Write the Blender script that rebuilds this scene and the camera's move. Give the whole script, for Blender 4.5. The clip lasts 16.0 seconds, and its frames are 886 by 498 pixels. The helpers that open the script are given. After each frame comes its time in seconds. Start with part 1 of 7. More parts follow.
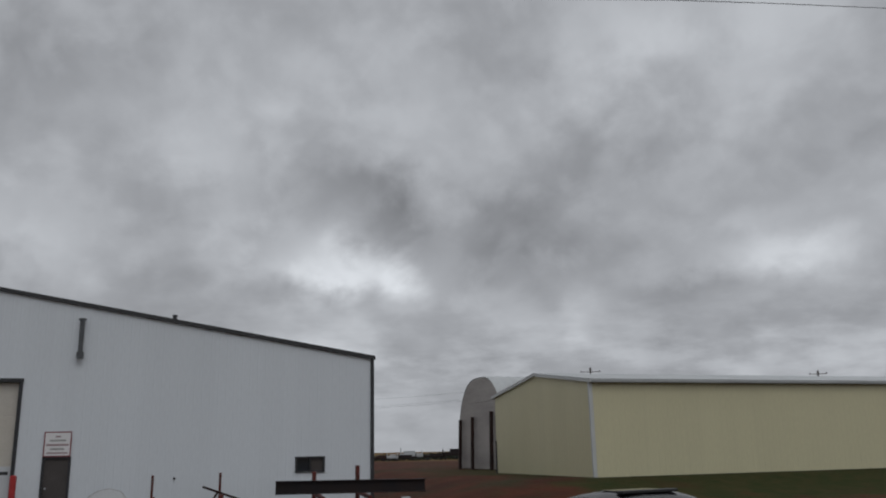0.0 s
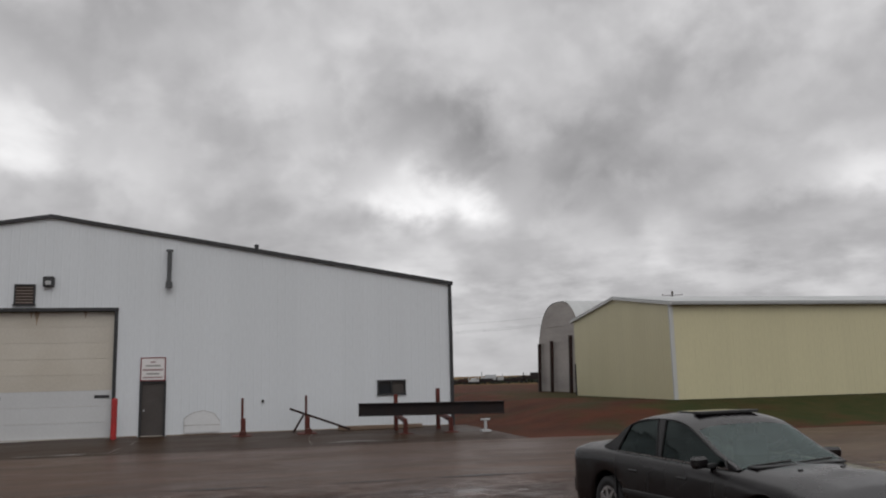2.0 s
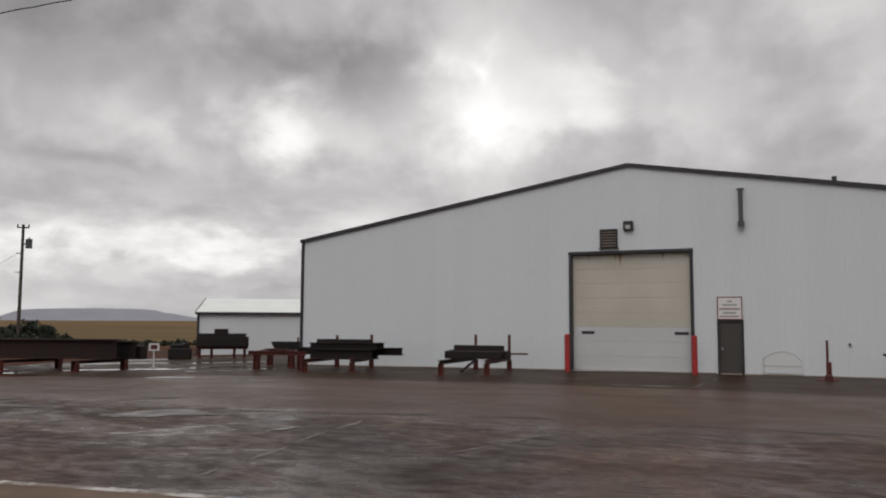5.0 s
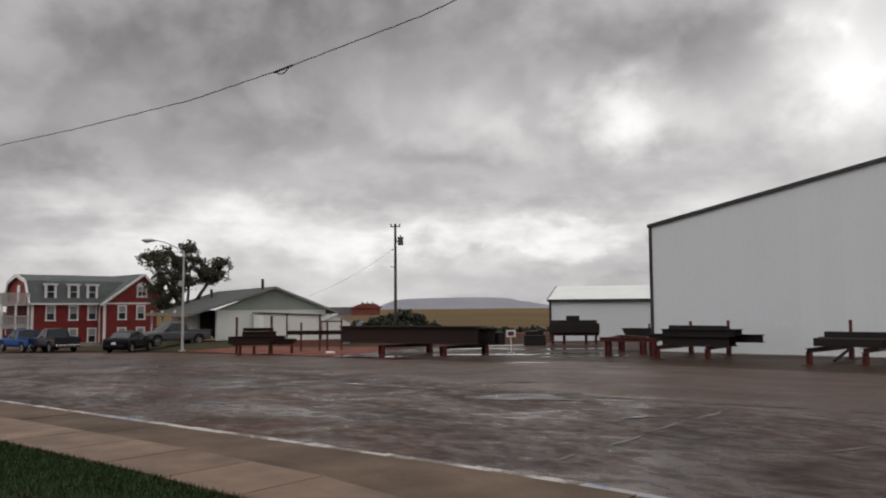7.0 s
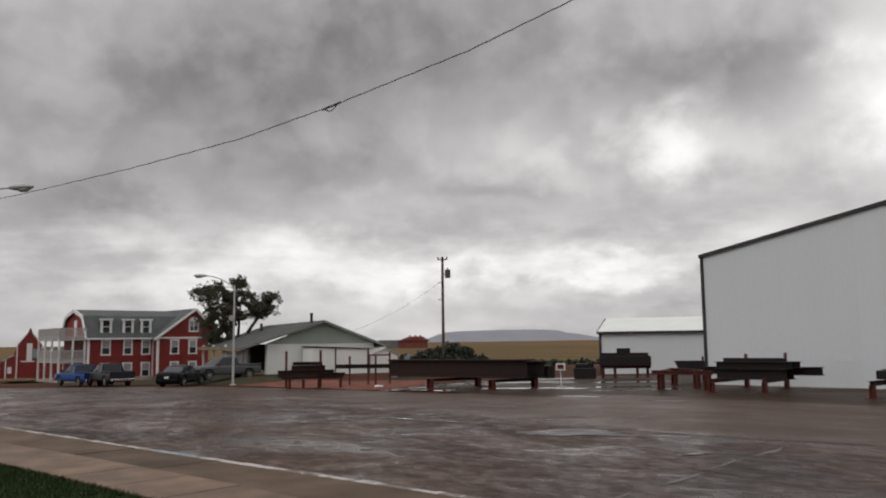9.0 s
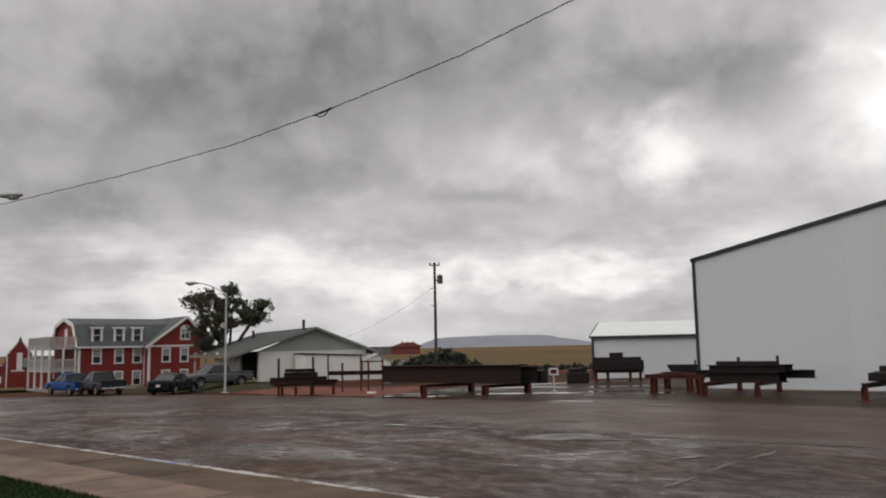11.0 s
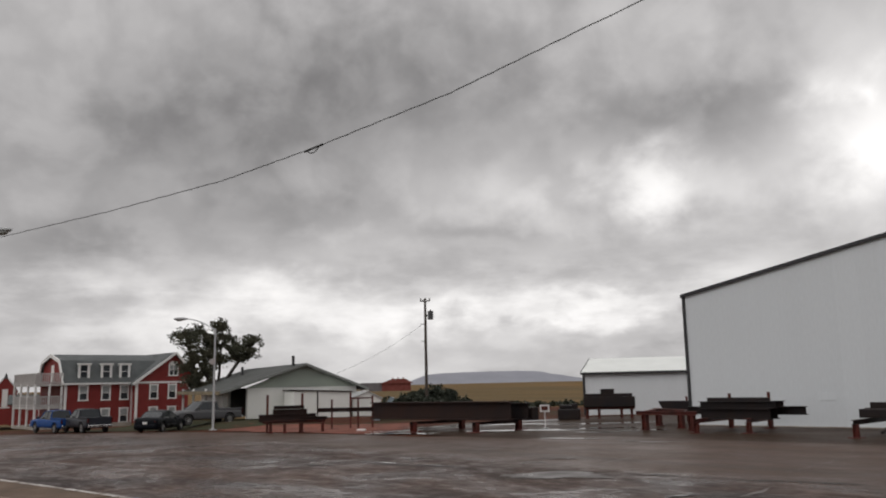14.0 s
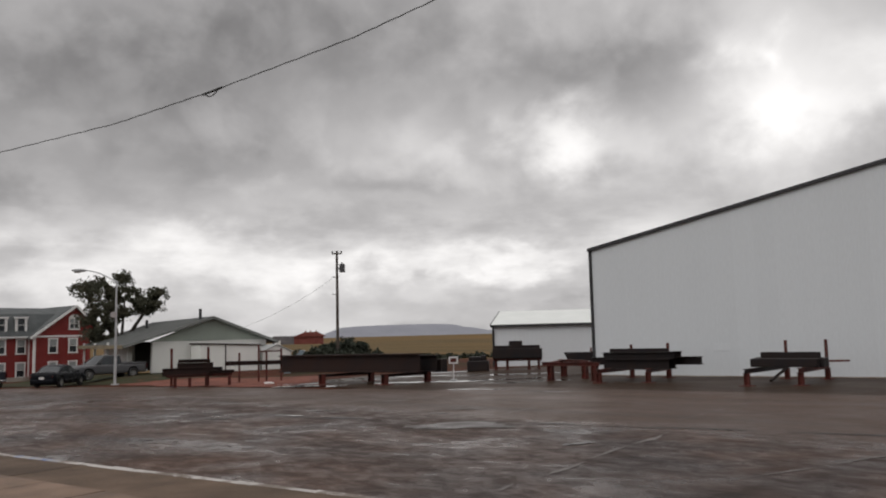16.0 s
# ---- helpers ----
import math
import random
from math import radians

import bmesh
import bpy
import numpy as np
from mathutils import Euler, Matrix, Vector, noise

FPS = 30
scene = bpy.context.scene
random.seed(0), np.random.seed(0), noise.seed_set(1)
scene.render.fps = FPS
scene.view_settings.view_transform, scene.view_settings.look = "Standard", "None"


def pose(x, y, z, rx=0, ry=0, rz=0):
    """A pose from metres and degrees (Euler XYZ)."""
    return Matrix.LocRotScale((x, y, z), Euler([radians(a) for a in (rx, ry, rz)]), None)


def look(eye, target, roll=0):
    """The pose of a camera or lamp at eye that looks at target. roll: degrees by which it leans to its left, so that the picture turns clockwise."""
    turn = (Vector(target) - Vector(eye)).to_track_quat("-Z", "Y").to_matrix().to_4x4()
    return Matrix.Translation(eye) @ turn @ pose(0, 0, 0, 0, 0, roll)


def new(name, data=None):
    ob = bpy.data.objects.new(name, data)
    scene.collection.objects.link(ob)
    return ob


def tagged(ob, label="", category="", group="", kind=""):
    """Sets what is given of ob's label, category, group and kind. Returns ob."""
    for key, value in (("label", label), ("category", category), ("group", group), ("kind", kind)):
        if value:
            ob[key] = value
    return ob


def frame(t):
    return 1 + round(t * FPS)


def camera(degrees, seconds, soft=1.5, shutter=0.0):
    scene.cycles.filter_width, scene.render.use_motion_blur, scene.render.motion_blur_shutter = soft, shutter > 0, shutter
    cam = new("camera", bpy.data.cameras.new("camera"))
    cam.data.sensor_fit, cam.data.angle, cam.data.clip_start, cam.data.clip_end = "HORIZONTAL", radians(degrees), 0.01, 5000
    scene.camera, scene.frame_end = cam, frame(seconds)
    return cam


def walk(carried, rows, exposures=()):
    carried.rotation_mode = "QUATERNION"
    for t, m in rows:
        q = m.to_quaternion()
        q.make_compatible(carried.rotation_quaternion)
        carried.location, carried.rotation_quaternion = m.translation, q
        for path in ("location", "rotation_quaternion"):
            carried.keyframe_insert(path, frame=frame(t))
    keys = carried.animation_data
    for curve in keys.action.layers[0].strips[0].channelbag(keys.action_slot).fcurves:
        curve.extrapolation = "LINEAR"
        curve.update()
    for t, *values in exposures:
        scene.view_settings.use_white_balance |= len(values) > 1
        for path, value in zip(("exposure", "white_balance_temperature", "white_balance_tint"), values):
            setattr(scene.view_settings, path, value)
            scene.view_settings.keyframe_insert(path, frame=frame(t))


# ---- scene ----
cam = camera(56.6, 16.0, 2.0)
PATH = [
    (0, (-0.792, 0.222, 2.039), (-0.179, 2.065, 2.516), -1.2),
    (0.5, (-0.754, 0.261, 2.026), (-0.283, 2.161, 2.439), -0.9),
    (1, (-0.754, 0.286, 1.984), (-0.309, 2.203, 2.338), -1.0),
    (1.5, (-0.751, 0.326, 1.975), (-0.299, 2.247, 2.3), -1.0),
    (2, (-0.634, 0.361, 2.008), (-0.198, 2.288, 2.315), -1.4),
    (2.5, (-0.549, 0.377, 2.007), (-0.148, 2.317, 2.286), -1.5),
    (3, (-0.774, 0.295, 2.009), (-0.507, 2.256, 2.301), -1.8),
    (3.5, (-0.962, 0.243, 2.015), (-0.908, 2.224, 2.284), -1.8),
    (4, (-0.958, 0.319, 1.993), (-1.148, 2.297, 2.216), -0.8),
    (4.4, (-1.015, 0.318, 1.995), (-1.436, 2.262, 2.201), -0.3),
    (4.5, (-1.032, 0.348, 1.992), (-1.502, 2.283, 2.183), 0.1),
    (5, (-1.055, 0.408, 1.979), (-1.902, 2.211, 2.156), 0.3),
    (5.2, (-1.06, 0.396, 1.985), (-2.058, 2.122, 2.139), -0.1),
    (7.3, (-1.167, 0.524, 1.998), (-2.68, 1.824, 2.144), -0.4),
    (7.5, (-1.203, 0.538, 2.006), (-2.716, 1.838, 2.146), -0.5),
    (8, (-1.199, 0.571, 2.018), (-2.714, 1.873, 2.137), -0.5),
    (8.5, (-1.185, 0.534, 2.02), (-2.705, 1.826, 2.17), -0.6),
    (9, (-1.193, 0.513, 2.026), (-2.765, 1.729, 2.25), -0.7),
    (11.5, (-1.232, 0.521, 2.013), (-2.787, 1.755, 2.254), -1.3),
    (12, (-1.21, 0.544, 2.01), (-2.764, 1.778, 2.257), -1.4),
    (12.5, (-1.166, 0.531, 1.997), (-2.717, 1.768, 2.249), -1.5),
    (13, (-1.167, 0.542, 2.01), (-2.695, 1.805, 2.271), -1.3),
    (13.5, (-1.179, 0.527, 2.03), (-2.675, 1.818, 2.339), -1.1),
    (14, (-1.217, 0.534, 2.02), (-2.751, 1.776, 2.343), -1.2),
    (14.5, (-1.242, 0.54, 2.006), (-2.773, 1.793, 2.3), -2.2),
    (15, (-1.183, 0.576, 1.997), (-2.731, 1.804, 2.307), -2.4),
    (15.5, (-1.193, 0.698, 1.981), (-2.638, 2.062, 2.21), -1.8),
    (16, (-1.286, 0.864, 1.993), (-2.695, 2.268, 2.2), -1.4),
]
walk(cam, [(t, look(eye, target, roll)) for t, eye, target, roll in PATH],
     [(0.0, -0.36, 6050, 8), (0.5, -0.2, 6200, 9), (1.0, -0.05, 6350, 10), (2.0, 0.05, 6400, 10), (4.0, 0.08, 6500, 10), (5.0, 0.06, 6550, 10), (16.0, 0.08, 6550, 10)])

# ---- sky, light ----
SKY_GAIN = 1.0
# soft cloud masses: azimuth from +y towards +x, elevation, width, height (degrees), amount
CLOUDS = [
    (-49.0, 18.8, 15.0, 4.6, -0.12),
    (-68.0, 18.0, 14.0, 7.0, -0.17),
    (-58.0, 24.0, 16.0, 5.0, -0.06),
    (-22.0, 16.0, 5.0, 4.0, 0.08),
    (-33.0, 17.3, 6.2, 2.7, -0.05),
    (-54.0, 8.6, 15.0, 2.6, 0.07),
    (-66.0, 3.0, 12.0, 3.0, 0.09),
    (-60.0, 4.8, 9.0, 1.8, 0.10),
    (-36.0, 3.0, 8.0, 2.5, -0.06),
    (38.0, 27.0, 10.0, 6.0, 0.12),
    (0.0, 21.0, 7.0, 4.0, 0.09),
    (-40.0, 21.0, 5.0, 3.0, 0.05),
    (-24.0, 20.0, 6.0, 4.0, 0.09),
    (-52.0, 13.5, 7.0, 2.5, 0.06),
    (-63.1, 11.6, 6.6, 2.3, -0.12),
    (-74.6, 8.8, 5.1, 1.6, -0.14),
    (-48.6, 9.7, 5.5, 1.1, -0.10),
    (-55.0, 7.2, 8.6, 0.9, -0.07),
    (-36.5, 13.0, 2.9, 2.1, 0.30),
    (-46.6, 13.2, 2.7, 1.6, 0.12),
    (-23.7, 14.1, 4.3, 4.3, 0.26),
    (-42.8, 5.3, 10.1, 1.0, 0.26),
    (-64.1, 5.7, 5.8, 1.4, 0.24),
    (-72.9, 6.8, 4.3, 0.9, 0.10),
    (-31.5, 6.9, 3.9, 1.1, 0.16),
    (-52.6, 5.0, 4.7, 0.7, 0.16),
    (-75.4, 14.5, 7.8, 3.5, -0.08),
    (-38.4, 9.8, 5.8, 1.4, -0.05),
    (-64.2, 16.5, 7.8, 2.7, -0.02),
    (-50.3, 1.1, 7.8, 1.2, 0.10),
    (-71.2, 3.8, 8.6, 1.0, 0.10),
    (-60.4, 3.5, 4.7, 0.6, -0.05),
    (-39.0, 3.3, 5.8, 0.7, 0.08),
    (-32.8, 17.8, 9.0, 3.4, -0.08),
    (-14.7, 21.7, 4.7, 1.9, -0.05),
    (-23.7, 17.7, 1.3, 1.2, 0.16),
    (-34.4, 12.9, 5.1, 1.6, 0.22),
    (-15.9, 16.8, 3.1, 1.8, 0.14),
    (-19.5, 13.9, 6.2, 1.8, 0.26),
    (-8.3, 14.1, 3.1, 2.3, 0.10),
    (3.4, 15.6, 1.9, 1.6, 0.10),
    (8.7, 12.4, 5.1, 1.4, 0.20),
    (13.1, 11.1, 1.9, 0.7, 0.12),
    (15.5, 14.9, 2.3, 3.5, -0.12),
    (-38.8, 5.5, 4.7, 0.9, 0.16),
    (-1.7, 10.8, 5.1, 1.8, -0.02),
    (-13.1, 12.2, 2.3, 1.2, -0.06),
    (23.4, 12.3, 4.3, 2.1, -0.13),
    (21.6, 15.5, 5.8, 1.9, -0.10),
    (30.7, 18.8, 7.0, 3.9, -0.06),
    (17.9, 21.8, 6.2, 3.1, 0.02),
    (13.6, 18.0, 6.2, 1.9, -0.10),
    (34.7, 10.1, 3.5, 1.4, -0.10),
    (13.1, 11.6, 3.3, 2.1, 0.32),
    (9.1, 14.0, 3.1, 1.6, 0.12),
    (1.9, 19.7, 2.7, 1.6, 0.08),
    (40.0, 12.6, 2.3, 2.1, 0.14),
    (27.8, 9.2, 2.3, 1.6, 0.16),
    (9.4, 7.8, 4.7, 1.0, 0.14),
    (37.7, 8.9, 3.1, 1.6, 0.04),
    (39.6, 19.2, 4.7, 3.1, 0.04),
    (32.3, 26.3, 5.1, 2.7, 0.12),
    (-8.8, 25.1, 4.7, 3.1, -0.07),
    (40.7, 12.1, 4.3, 1.9, 0.16),
    (6.7, 24.9, 7.8, 3.1, 0.06),
    (42.7, 19.1, 5.8, 2.7, -0.06),
    (15.1, 26.3, 3.5, 4.7, 0.04),
    (-20.6, 17.3, 5.1, 3.5, 0.12),
]


def sky():
    world = bpy.data.worlds.new("overcast_sky")
    scene.world = world
    world.use_nodes = True
    nt = world.node_tree
    nt.nodes.clear()
    N, L = nt.nodes.new, nt.links.new

    def val(sock, v):
        if isinstance(v, (int, float)):
            sock.default_value = v
        else:
            L(v, sock)

    def m(op, a, b=0.0, c=0.0, clamp=False):
        n = N("ShaderNodeMath")
        n.operation, n.use_clamp = op, clamp
        for s, v in zip(n.inputs, (a, b, c)):
            val(s, v)
        return n.outputs[0]

    tc = N("ShaderNodeTexCoord")
    sep = N("ShaderNodeSeparateXYZ")
    L(tc.outputs["Generated"], sep.inputs[0])
    x, y, z = sep.outputs
    az = m("ARCTAN2", x, y)
    el = m("ARCSINE", z)
    comb = N("ShaderNodeCombineXYZ")
    L(az, comb.inputs[0])
    # cloud bases crowd together towards the horizon
    L(m("MULTIPLY", m("POWER", m("MAXIMUM", el, 0.0), 0.8), 1.15), comb.inputs[1])

    def fbm(scale, detail, rough, dist, off):
        n = N("ShaderNodeTexNoise")
        mp = N("ShaderNodeMapping")
        mp.inputs["Location"].default_value = off
        L(comb.outputs[0], mp.inputs[0])
        L(mp.outputs[0], n.inputs["Vector"])
        n.inputs["Scale"].default_value, n.inputs["Detail"].default_value = scale, detail
        n.inputs["Roughness"].default_value, n.inputs["Distortion"].default_value = rough, dist
        return m("SUBTRACT", n.outputs[0], 0.5)

    def step(v, a, b, lo, hi):
        r = N("ShaderNodeMapRange")
        r.interpolation_type = "SMOOTHSTEP"
        L(v, r.inputs[0])
        for i, q in enumerate((a, b, lo, hi)):
            r.inputs[i + 1].default_value = q
        return r.outputs[0]

    n1 = fbm(3.4, 3, 0.5, 0.2, (3.1, 7.7, 0))
    n2 = fbm(9.0, 5, 0.5, 0.25, (1.3, 2.2, 4))
    n3 = fbm(22.0, 5, 0.5, 0.2, (8.3, 1.2, 2))
    n5 = fbm(7.0, 5, 0.5, 0.2, (4.3, 6.1, 8))
    # the masses' outlines are frayed by the deck's own texture
    azw = m("ADD", az, m("ADD", m("MULTIPLY", n2, 0.20), m("MULTIPLY", n3, 0.05)))
    elw = m("ADD", el, m("ADD", m("MULTIPLY", n5, 0.13), m("MULTIPLY", n3, 0.04)))
    total = m("MULTIPLY", n1, 0.16)
    # rounded puffs: a bright rim where one billow ends and the next begins
    puff = m("ABSOLUTE", n2)
    total = m("ADD", total, m("MULTIPLY", m("SUBTRACT", step(puff, 0.0, 0.16, 0.0, 1.0), 0.6), 0.05))
    total = m("ADD", total, m("MULTIPLY", step(n5, -0.10, 0.10, -0.5, 0.5), 0.07))
    total = m("ADD", total, m("MULTIPLY", n3, 0.10))
    # stacked bands of cloud just above the horizon
    low = m("DIVIDE", m("SUBTRACT", el, radians(5.5)), radians(3.5))
    bandv = N("ShaderNodeCombineXYZ")
    L(m("MULTIPLY", az, 7.0), bandv.inputs[0])
    L(m("MULTIPLY", el, 22.0), bandv.inputs[1])
    band = N("ShaderNodeTexNoise")
    L(bandv.outputs[0], band.inputs["Vector"])
    band.inputs["Scale"].default_value, band.inputs["Detail"].default_value, band.inputs["Roughness"].default_value = 1.2, 6, 0.58
    hump = m("POWER", 2.718, m("MULTIPLY", m("MULTIPLY", low, low), -1.0))
    total = m("ADD", total, m("MULTIPLY", step(band.outputs[0], 0.36, 0.64, -0.5, 0.5), m("MULTIPLY", hump, 0.16)))
    total = m("ADD", total, m("MULTIPLY", hump, 0.05))
    for a, e, w, h, k in CLOUDS:
        da = m("DIVIDE", m("SUBTRACT", azw, radians(a)), radians(w))
        de = m("DIVIDE", m("SUBTRACT", elw, radians(e)), radians(h))
        r2 = m("ADD", m("MULTIPLY", da, da), m("MULTIPLY", de, de))
        total = m("ADD", total, m("MULTIPLY", m("POWER", 2.718, m("MULTIPLY", r2, -1.0)), k))
    # an overcast sky is brightest overhead
    up = m("MULTIPLY", m("SMOOTH_MIN", m("MAXIMUM", m("SUBTRACT", z, 0.5), 0.0), 0.5, 0.1), 1.3)
    lum = m("ADD", m("SMOOTH_MAX", m("ADD", total, 0.49), 0.16, 0.12), up)
    ramp = N("ShaderNodeMixRGB")
    L(m("MULTIPLY", lum, 1.2, clamp=True), ramp.inputs[0])
    ramp.inputs[1].default_value = (0.99, 0.965, 0.985, 1)
    ramp.inputs[2].default_value = (1.0, 0.985, 0.98, 1)
    bg = N("ShaderNodeBackground")
    L(ramp.outputs[0], bg.inputs[0])
    L(m("MULTIPLY", lum, SKY_GAIN), bg.inputs[1])
    out = N("ShaderNodeOutputWorld")
    L(bg.outputs[0], out.inputs[0])


sky()
sun = new("sun", bpy.data.lights.new("sun", "SUN"))
sun.data.energy, sun.data.angle, sun.data.color = 0.6, radians(40), (1.0, 0.97, 0.93)
sun.matrix_world = look((0, -30, 60), (-8, 30, 0))


# ---- materials ----
def rgb(h):
    return tuple(((int(h[i:i + 2], 16) / 255) ** 2.2) for i in (0, 2, 4)) + (1,)


def mat(name, col, rough=0.6, var=0.25, big=0.8, small=30.0, bump=0.15, metal=0.0, col2=None, stretch=(1, 1, 1), spread=0.0, coat=0.0, spec=0.5):
    """A surface with variation at two scales: broad stains and fine grain, and a fine relief."""
    ma = bpy.data.materials.new(name)
    ma.use_nodes = True
    nt = ma.node_tree
    N, L = nt.nodes.new, nt.links.new
    bs = nt.nodes["Principled BSDF"]
    tc, mp = N("ShaderNodeTexCoord"), N("ShaderNodeMapping")
    L(tc.outputs["Object"], mp.inputs[0])
    mp.inputs["Scale"].default_value = stretch
    a, b = N("ShaderNodeTexNoise"), N("ShaderNodeTexNoise")
    for n, s, d in ((a, big, 5), (b, small, 3)):
        L(mp.outputs[0], n.inputs["Vector"])
        n.inputs["Scale"].default_value, n.inputs["Detail"].default_value = s, d
    r1 = N("ShaderNodeMapRange")
    L(a.outputs[0], r1.inputs[0])
    r1.inputs[1].default_value, r1.inputs[2].default_value = 0.3, 0.7
    mix = N("ShaderNodeMixRGB")
    L(r1.outputs[0], mix.inputs[0])
    c = tuple(col)[:3]
    c2 = tuple(col2)[:3] if col2 else tuple(v * (1 - var) for v in c)
    mix.inputs[1].default_value, mix.inputs[2].default_value = (*c, 1), (*c2, 1)
    r2 = N("ShaderNodeMapRange")
    L(b.outputs[0], r2.inputs[0])
    r2.inputs[1].default_value, r2.inputs[2].default_value = 0.25, 0.75
    r2.inputs[3].default_value, r2.inputs[4].default_value = 1 - var * 0.6, 1 + var * 0.6
    mul = N("ShaderNodeVectorMath")
    mul.operation = "SCALE"
    L(mix.outputs[0], mul.inputs[0])
    src = r2.outputs[0]
    if spread:
        oi = N("ShaderNodeObjectInfo")
        r3 = N("ShaderNodeMapRange")
        L(oi.outputs["Random"], r3.inputs[0])
        r3.inputs[3].default_value, r3.inputs[4].default_value = 1 - spread, 1 + spread
        mm = N("ShaderNodeMath")
        mm.operation = "MULTIPLY"
        L(src, mm.inputs[0])
        L(r3.outputs[0], mm.inputs[1])
        src = mm.outputs[0]
    L(src, mul.inputs["Scale"])
    L(mul.outputs[0], bs.inputs["Base Color"])
    rr = N("ShaderNodeMapRange")
    L(a.outputs[0], rr.inputs[0])
    rr.inputs[1].default_value, rr.inputs[2].default_value = 0.3, 0.7
    rr.inputs[3].default_value, rr.inputs[4].default_value = max(0.03, rough - 0.1), min(1, rough + 0.1)
    L(rr.outputs[0], bs.inputs["Roughness"])
    bs.inputs["Metallic"].default_value = metal
    bs.inputs["Coat Weight"].default_value = coat
    bs.inputs["Specular IOR Level"].default_value = spec
    if bump:
        bp = N("ShaderNodeBump")
        bp.inputs["Strength"].default_value, bp.inputs["Distance"].default_value = bump, 0.02
        L(b.outputs[0], bp.inputs["Height"])
        L(bp.outputs[0], bs.inputs["Normal"])
    return ma


def wet_pavement(name, dark, light, puddle=0.5, spec=0.27):
    """Old wet paving: patched dark and light, with smooth wet patches, fine grit and pale seams."""
    ma = bpy.data.materials.new(name)
    ma.use_nodes = True
    nt = ma.node_tree
    N, L = nt.nodes.new, nt.links.new
    bs = nt.nodes["Principled BSDF"]
    tc = N("ShaderNodeTexCoord")

    def noise_(scale, detail, stretch=(1, 1, 1), dist=0.0, rough=0.5):
        mp, n = N("ShaderNodeMapping"), N("ShaderNodeTexNoise")
        mp.inputs["Scale"].default_value = stretch
        L(tc.outputs["Object"], mp.inputs[0])
        L(mp.outputs[0], n.inputs["Vector"])
        n.inputs["Scale"].default_value, n.inputs["Detail"].default_value = scale, detail
        n.inputs["Distortion"].default_value, n.inputs["Roughness"].default_value = dist, rough
        return n.outputs[0]

    def rng(s, a, b, c, d):
        r = N("ShaderNodeMapRange")
        L(s, r.inputs[0])
        for i, v in enumerate((a, b, c, d)):
            r.inputs[i + 1].default_value = v
        return r.outputs[0]

    def m2(op, a, b, c=0.0):
        n = N("ShaderNodeMath")
        n.operation = op
        for sk, v in zip(n.inputs, (a, b, c)):
            if isinstance(v, (int, float)):
                sk.default_value = v
            else:
                L(v, sk)
        return n.outputs[0]

    big = noise_(0.16, 6, (0.8, 1.0, 1), 1.0, 0.6)
    mid = noise_(0.75, 8, (0.75, 1.2, 1), 0.7, 0.7)
    fine = noise_(55, 3)
    spot = noise_(2.6, 7, (0.8, 1.3, 1), 0.5, 0.68)
    scuff = noise_(8.0, 7, (0.6, 1.3, 1), 1.0, 0.72)
    tracks = noise_(1.0, 5, (0.035, 1.3, 1), 0.15, 0.6)
    warm = noise_(0.07, 4, (0.35, 1.4, 1), 0.6)
    rusty = noise_(0.35, 6, (0.7, 1.2, 1), 0.8, 0.62)
    mix = N("ShaderNodeMixRGB")
    mix.inputs[1].default_value, mix.inputs[2].default_value = (*dark, 1), (*light, 1)
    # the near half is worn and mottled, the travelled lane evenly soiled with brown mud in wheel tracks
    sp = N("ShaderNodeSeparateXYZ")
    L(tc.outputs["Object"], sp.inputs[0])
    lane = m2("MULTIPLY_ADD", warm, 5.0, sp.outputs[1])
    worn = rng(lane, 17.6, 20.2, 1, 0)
    patchy = rng(big, 0.36, 0.64, 0, 0.75)
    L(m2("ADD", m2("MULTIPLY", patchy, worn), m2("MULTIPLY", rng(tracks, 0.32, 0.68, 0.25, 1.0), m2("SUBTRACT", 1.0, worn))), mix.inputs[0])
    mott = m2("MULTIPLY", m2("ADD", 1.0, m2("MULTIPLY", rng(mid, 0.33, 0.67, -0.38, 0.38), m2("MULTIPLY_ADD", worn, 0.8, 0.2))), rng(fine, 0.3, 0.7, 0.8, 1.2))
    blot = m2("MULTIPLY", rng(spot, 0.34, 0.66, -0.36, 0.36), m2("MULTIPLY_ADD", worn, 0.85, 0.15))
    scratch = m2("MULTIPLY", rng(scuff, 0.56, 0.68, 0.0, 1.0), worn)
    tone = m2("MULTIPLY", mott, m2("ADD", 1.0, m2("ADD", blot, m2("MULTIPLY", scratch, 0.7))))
    mix2 = N("ShaderNodeVectorMath")
    mix2.operation = "SCALE"
    L(mix.outputs[0], mix2.inputs[0])
    L(tone, mix2.inputs["Scale"])
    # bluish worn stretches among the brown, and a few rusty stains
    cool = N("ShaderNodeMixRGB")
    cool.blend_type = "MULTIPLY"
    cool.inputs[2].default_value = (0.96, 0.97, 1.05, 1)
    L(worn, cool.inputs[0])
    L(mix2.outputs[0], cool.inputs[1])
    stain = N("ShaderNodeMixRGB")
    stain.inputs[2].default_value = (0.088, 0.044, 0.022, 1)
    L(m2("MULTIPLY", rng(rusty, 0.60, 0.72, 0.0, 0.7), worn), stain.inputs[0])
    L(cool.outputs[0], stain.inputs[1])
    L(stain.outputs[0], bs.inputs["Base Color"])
    wet = m2("ADD", m2("ADD", blot, m2("MULTIPLY", scratch, -0.25)), m2("MULTIPLY", rng(noise_(0.32, 6, (0.8, 1.2, 1), 0.9, 0.6), 0.35, 0.65, -0.5, 0.5), m2("MULTIPLY_ADD", worn, 0.7, 0.3)))
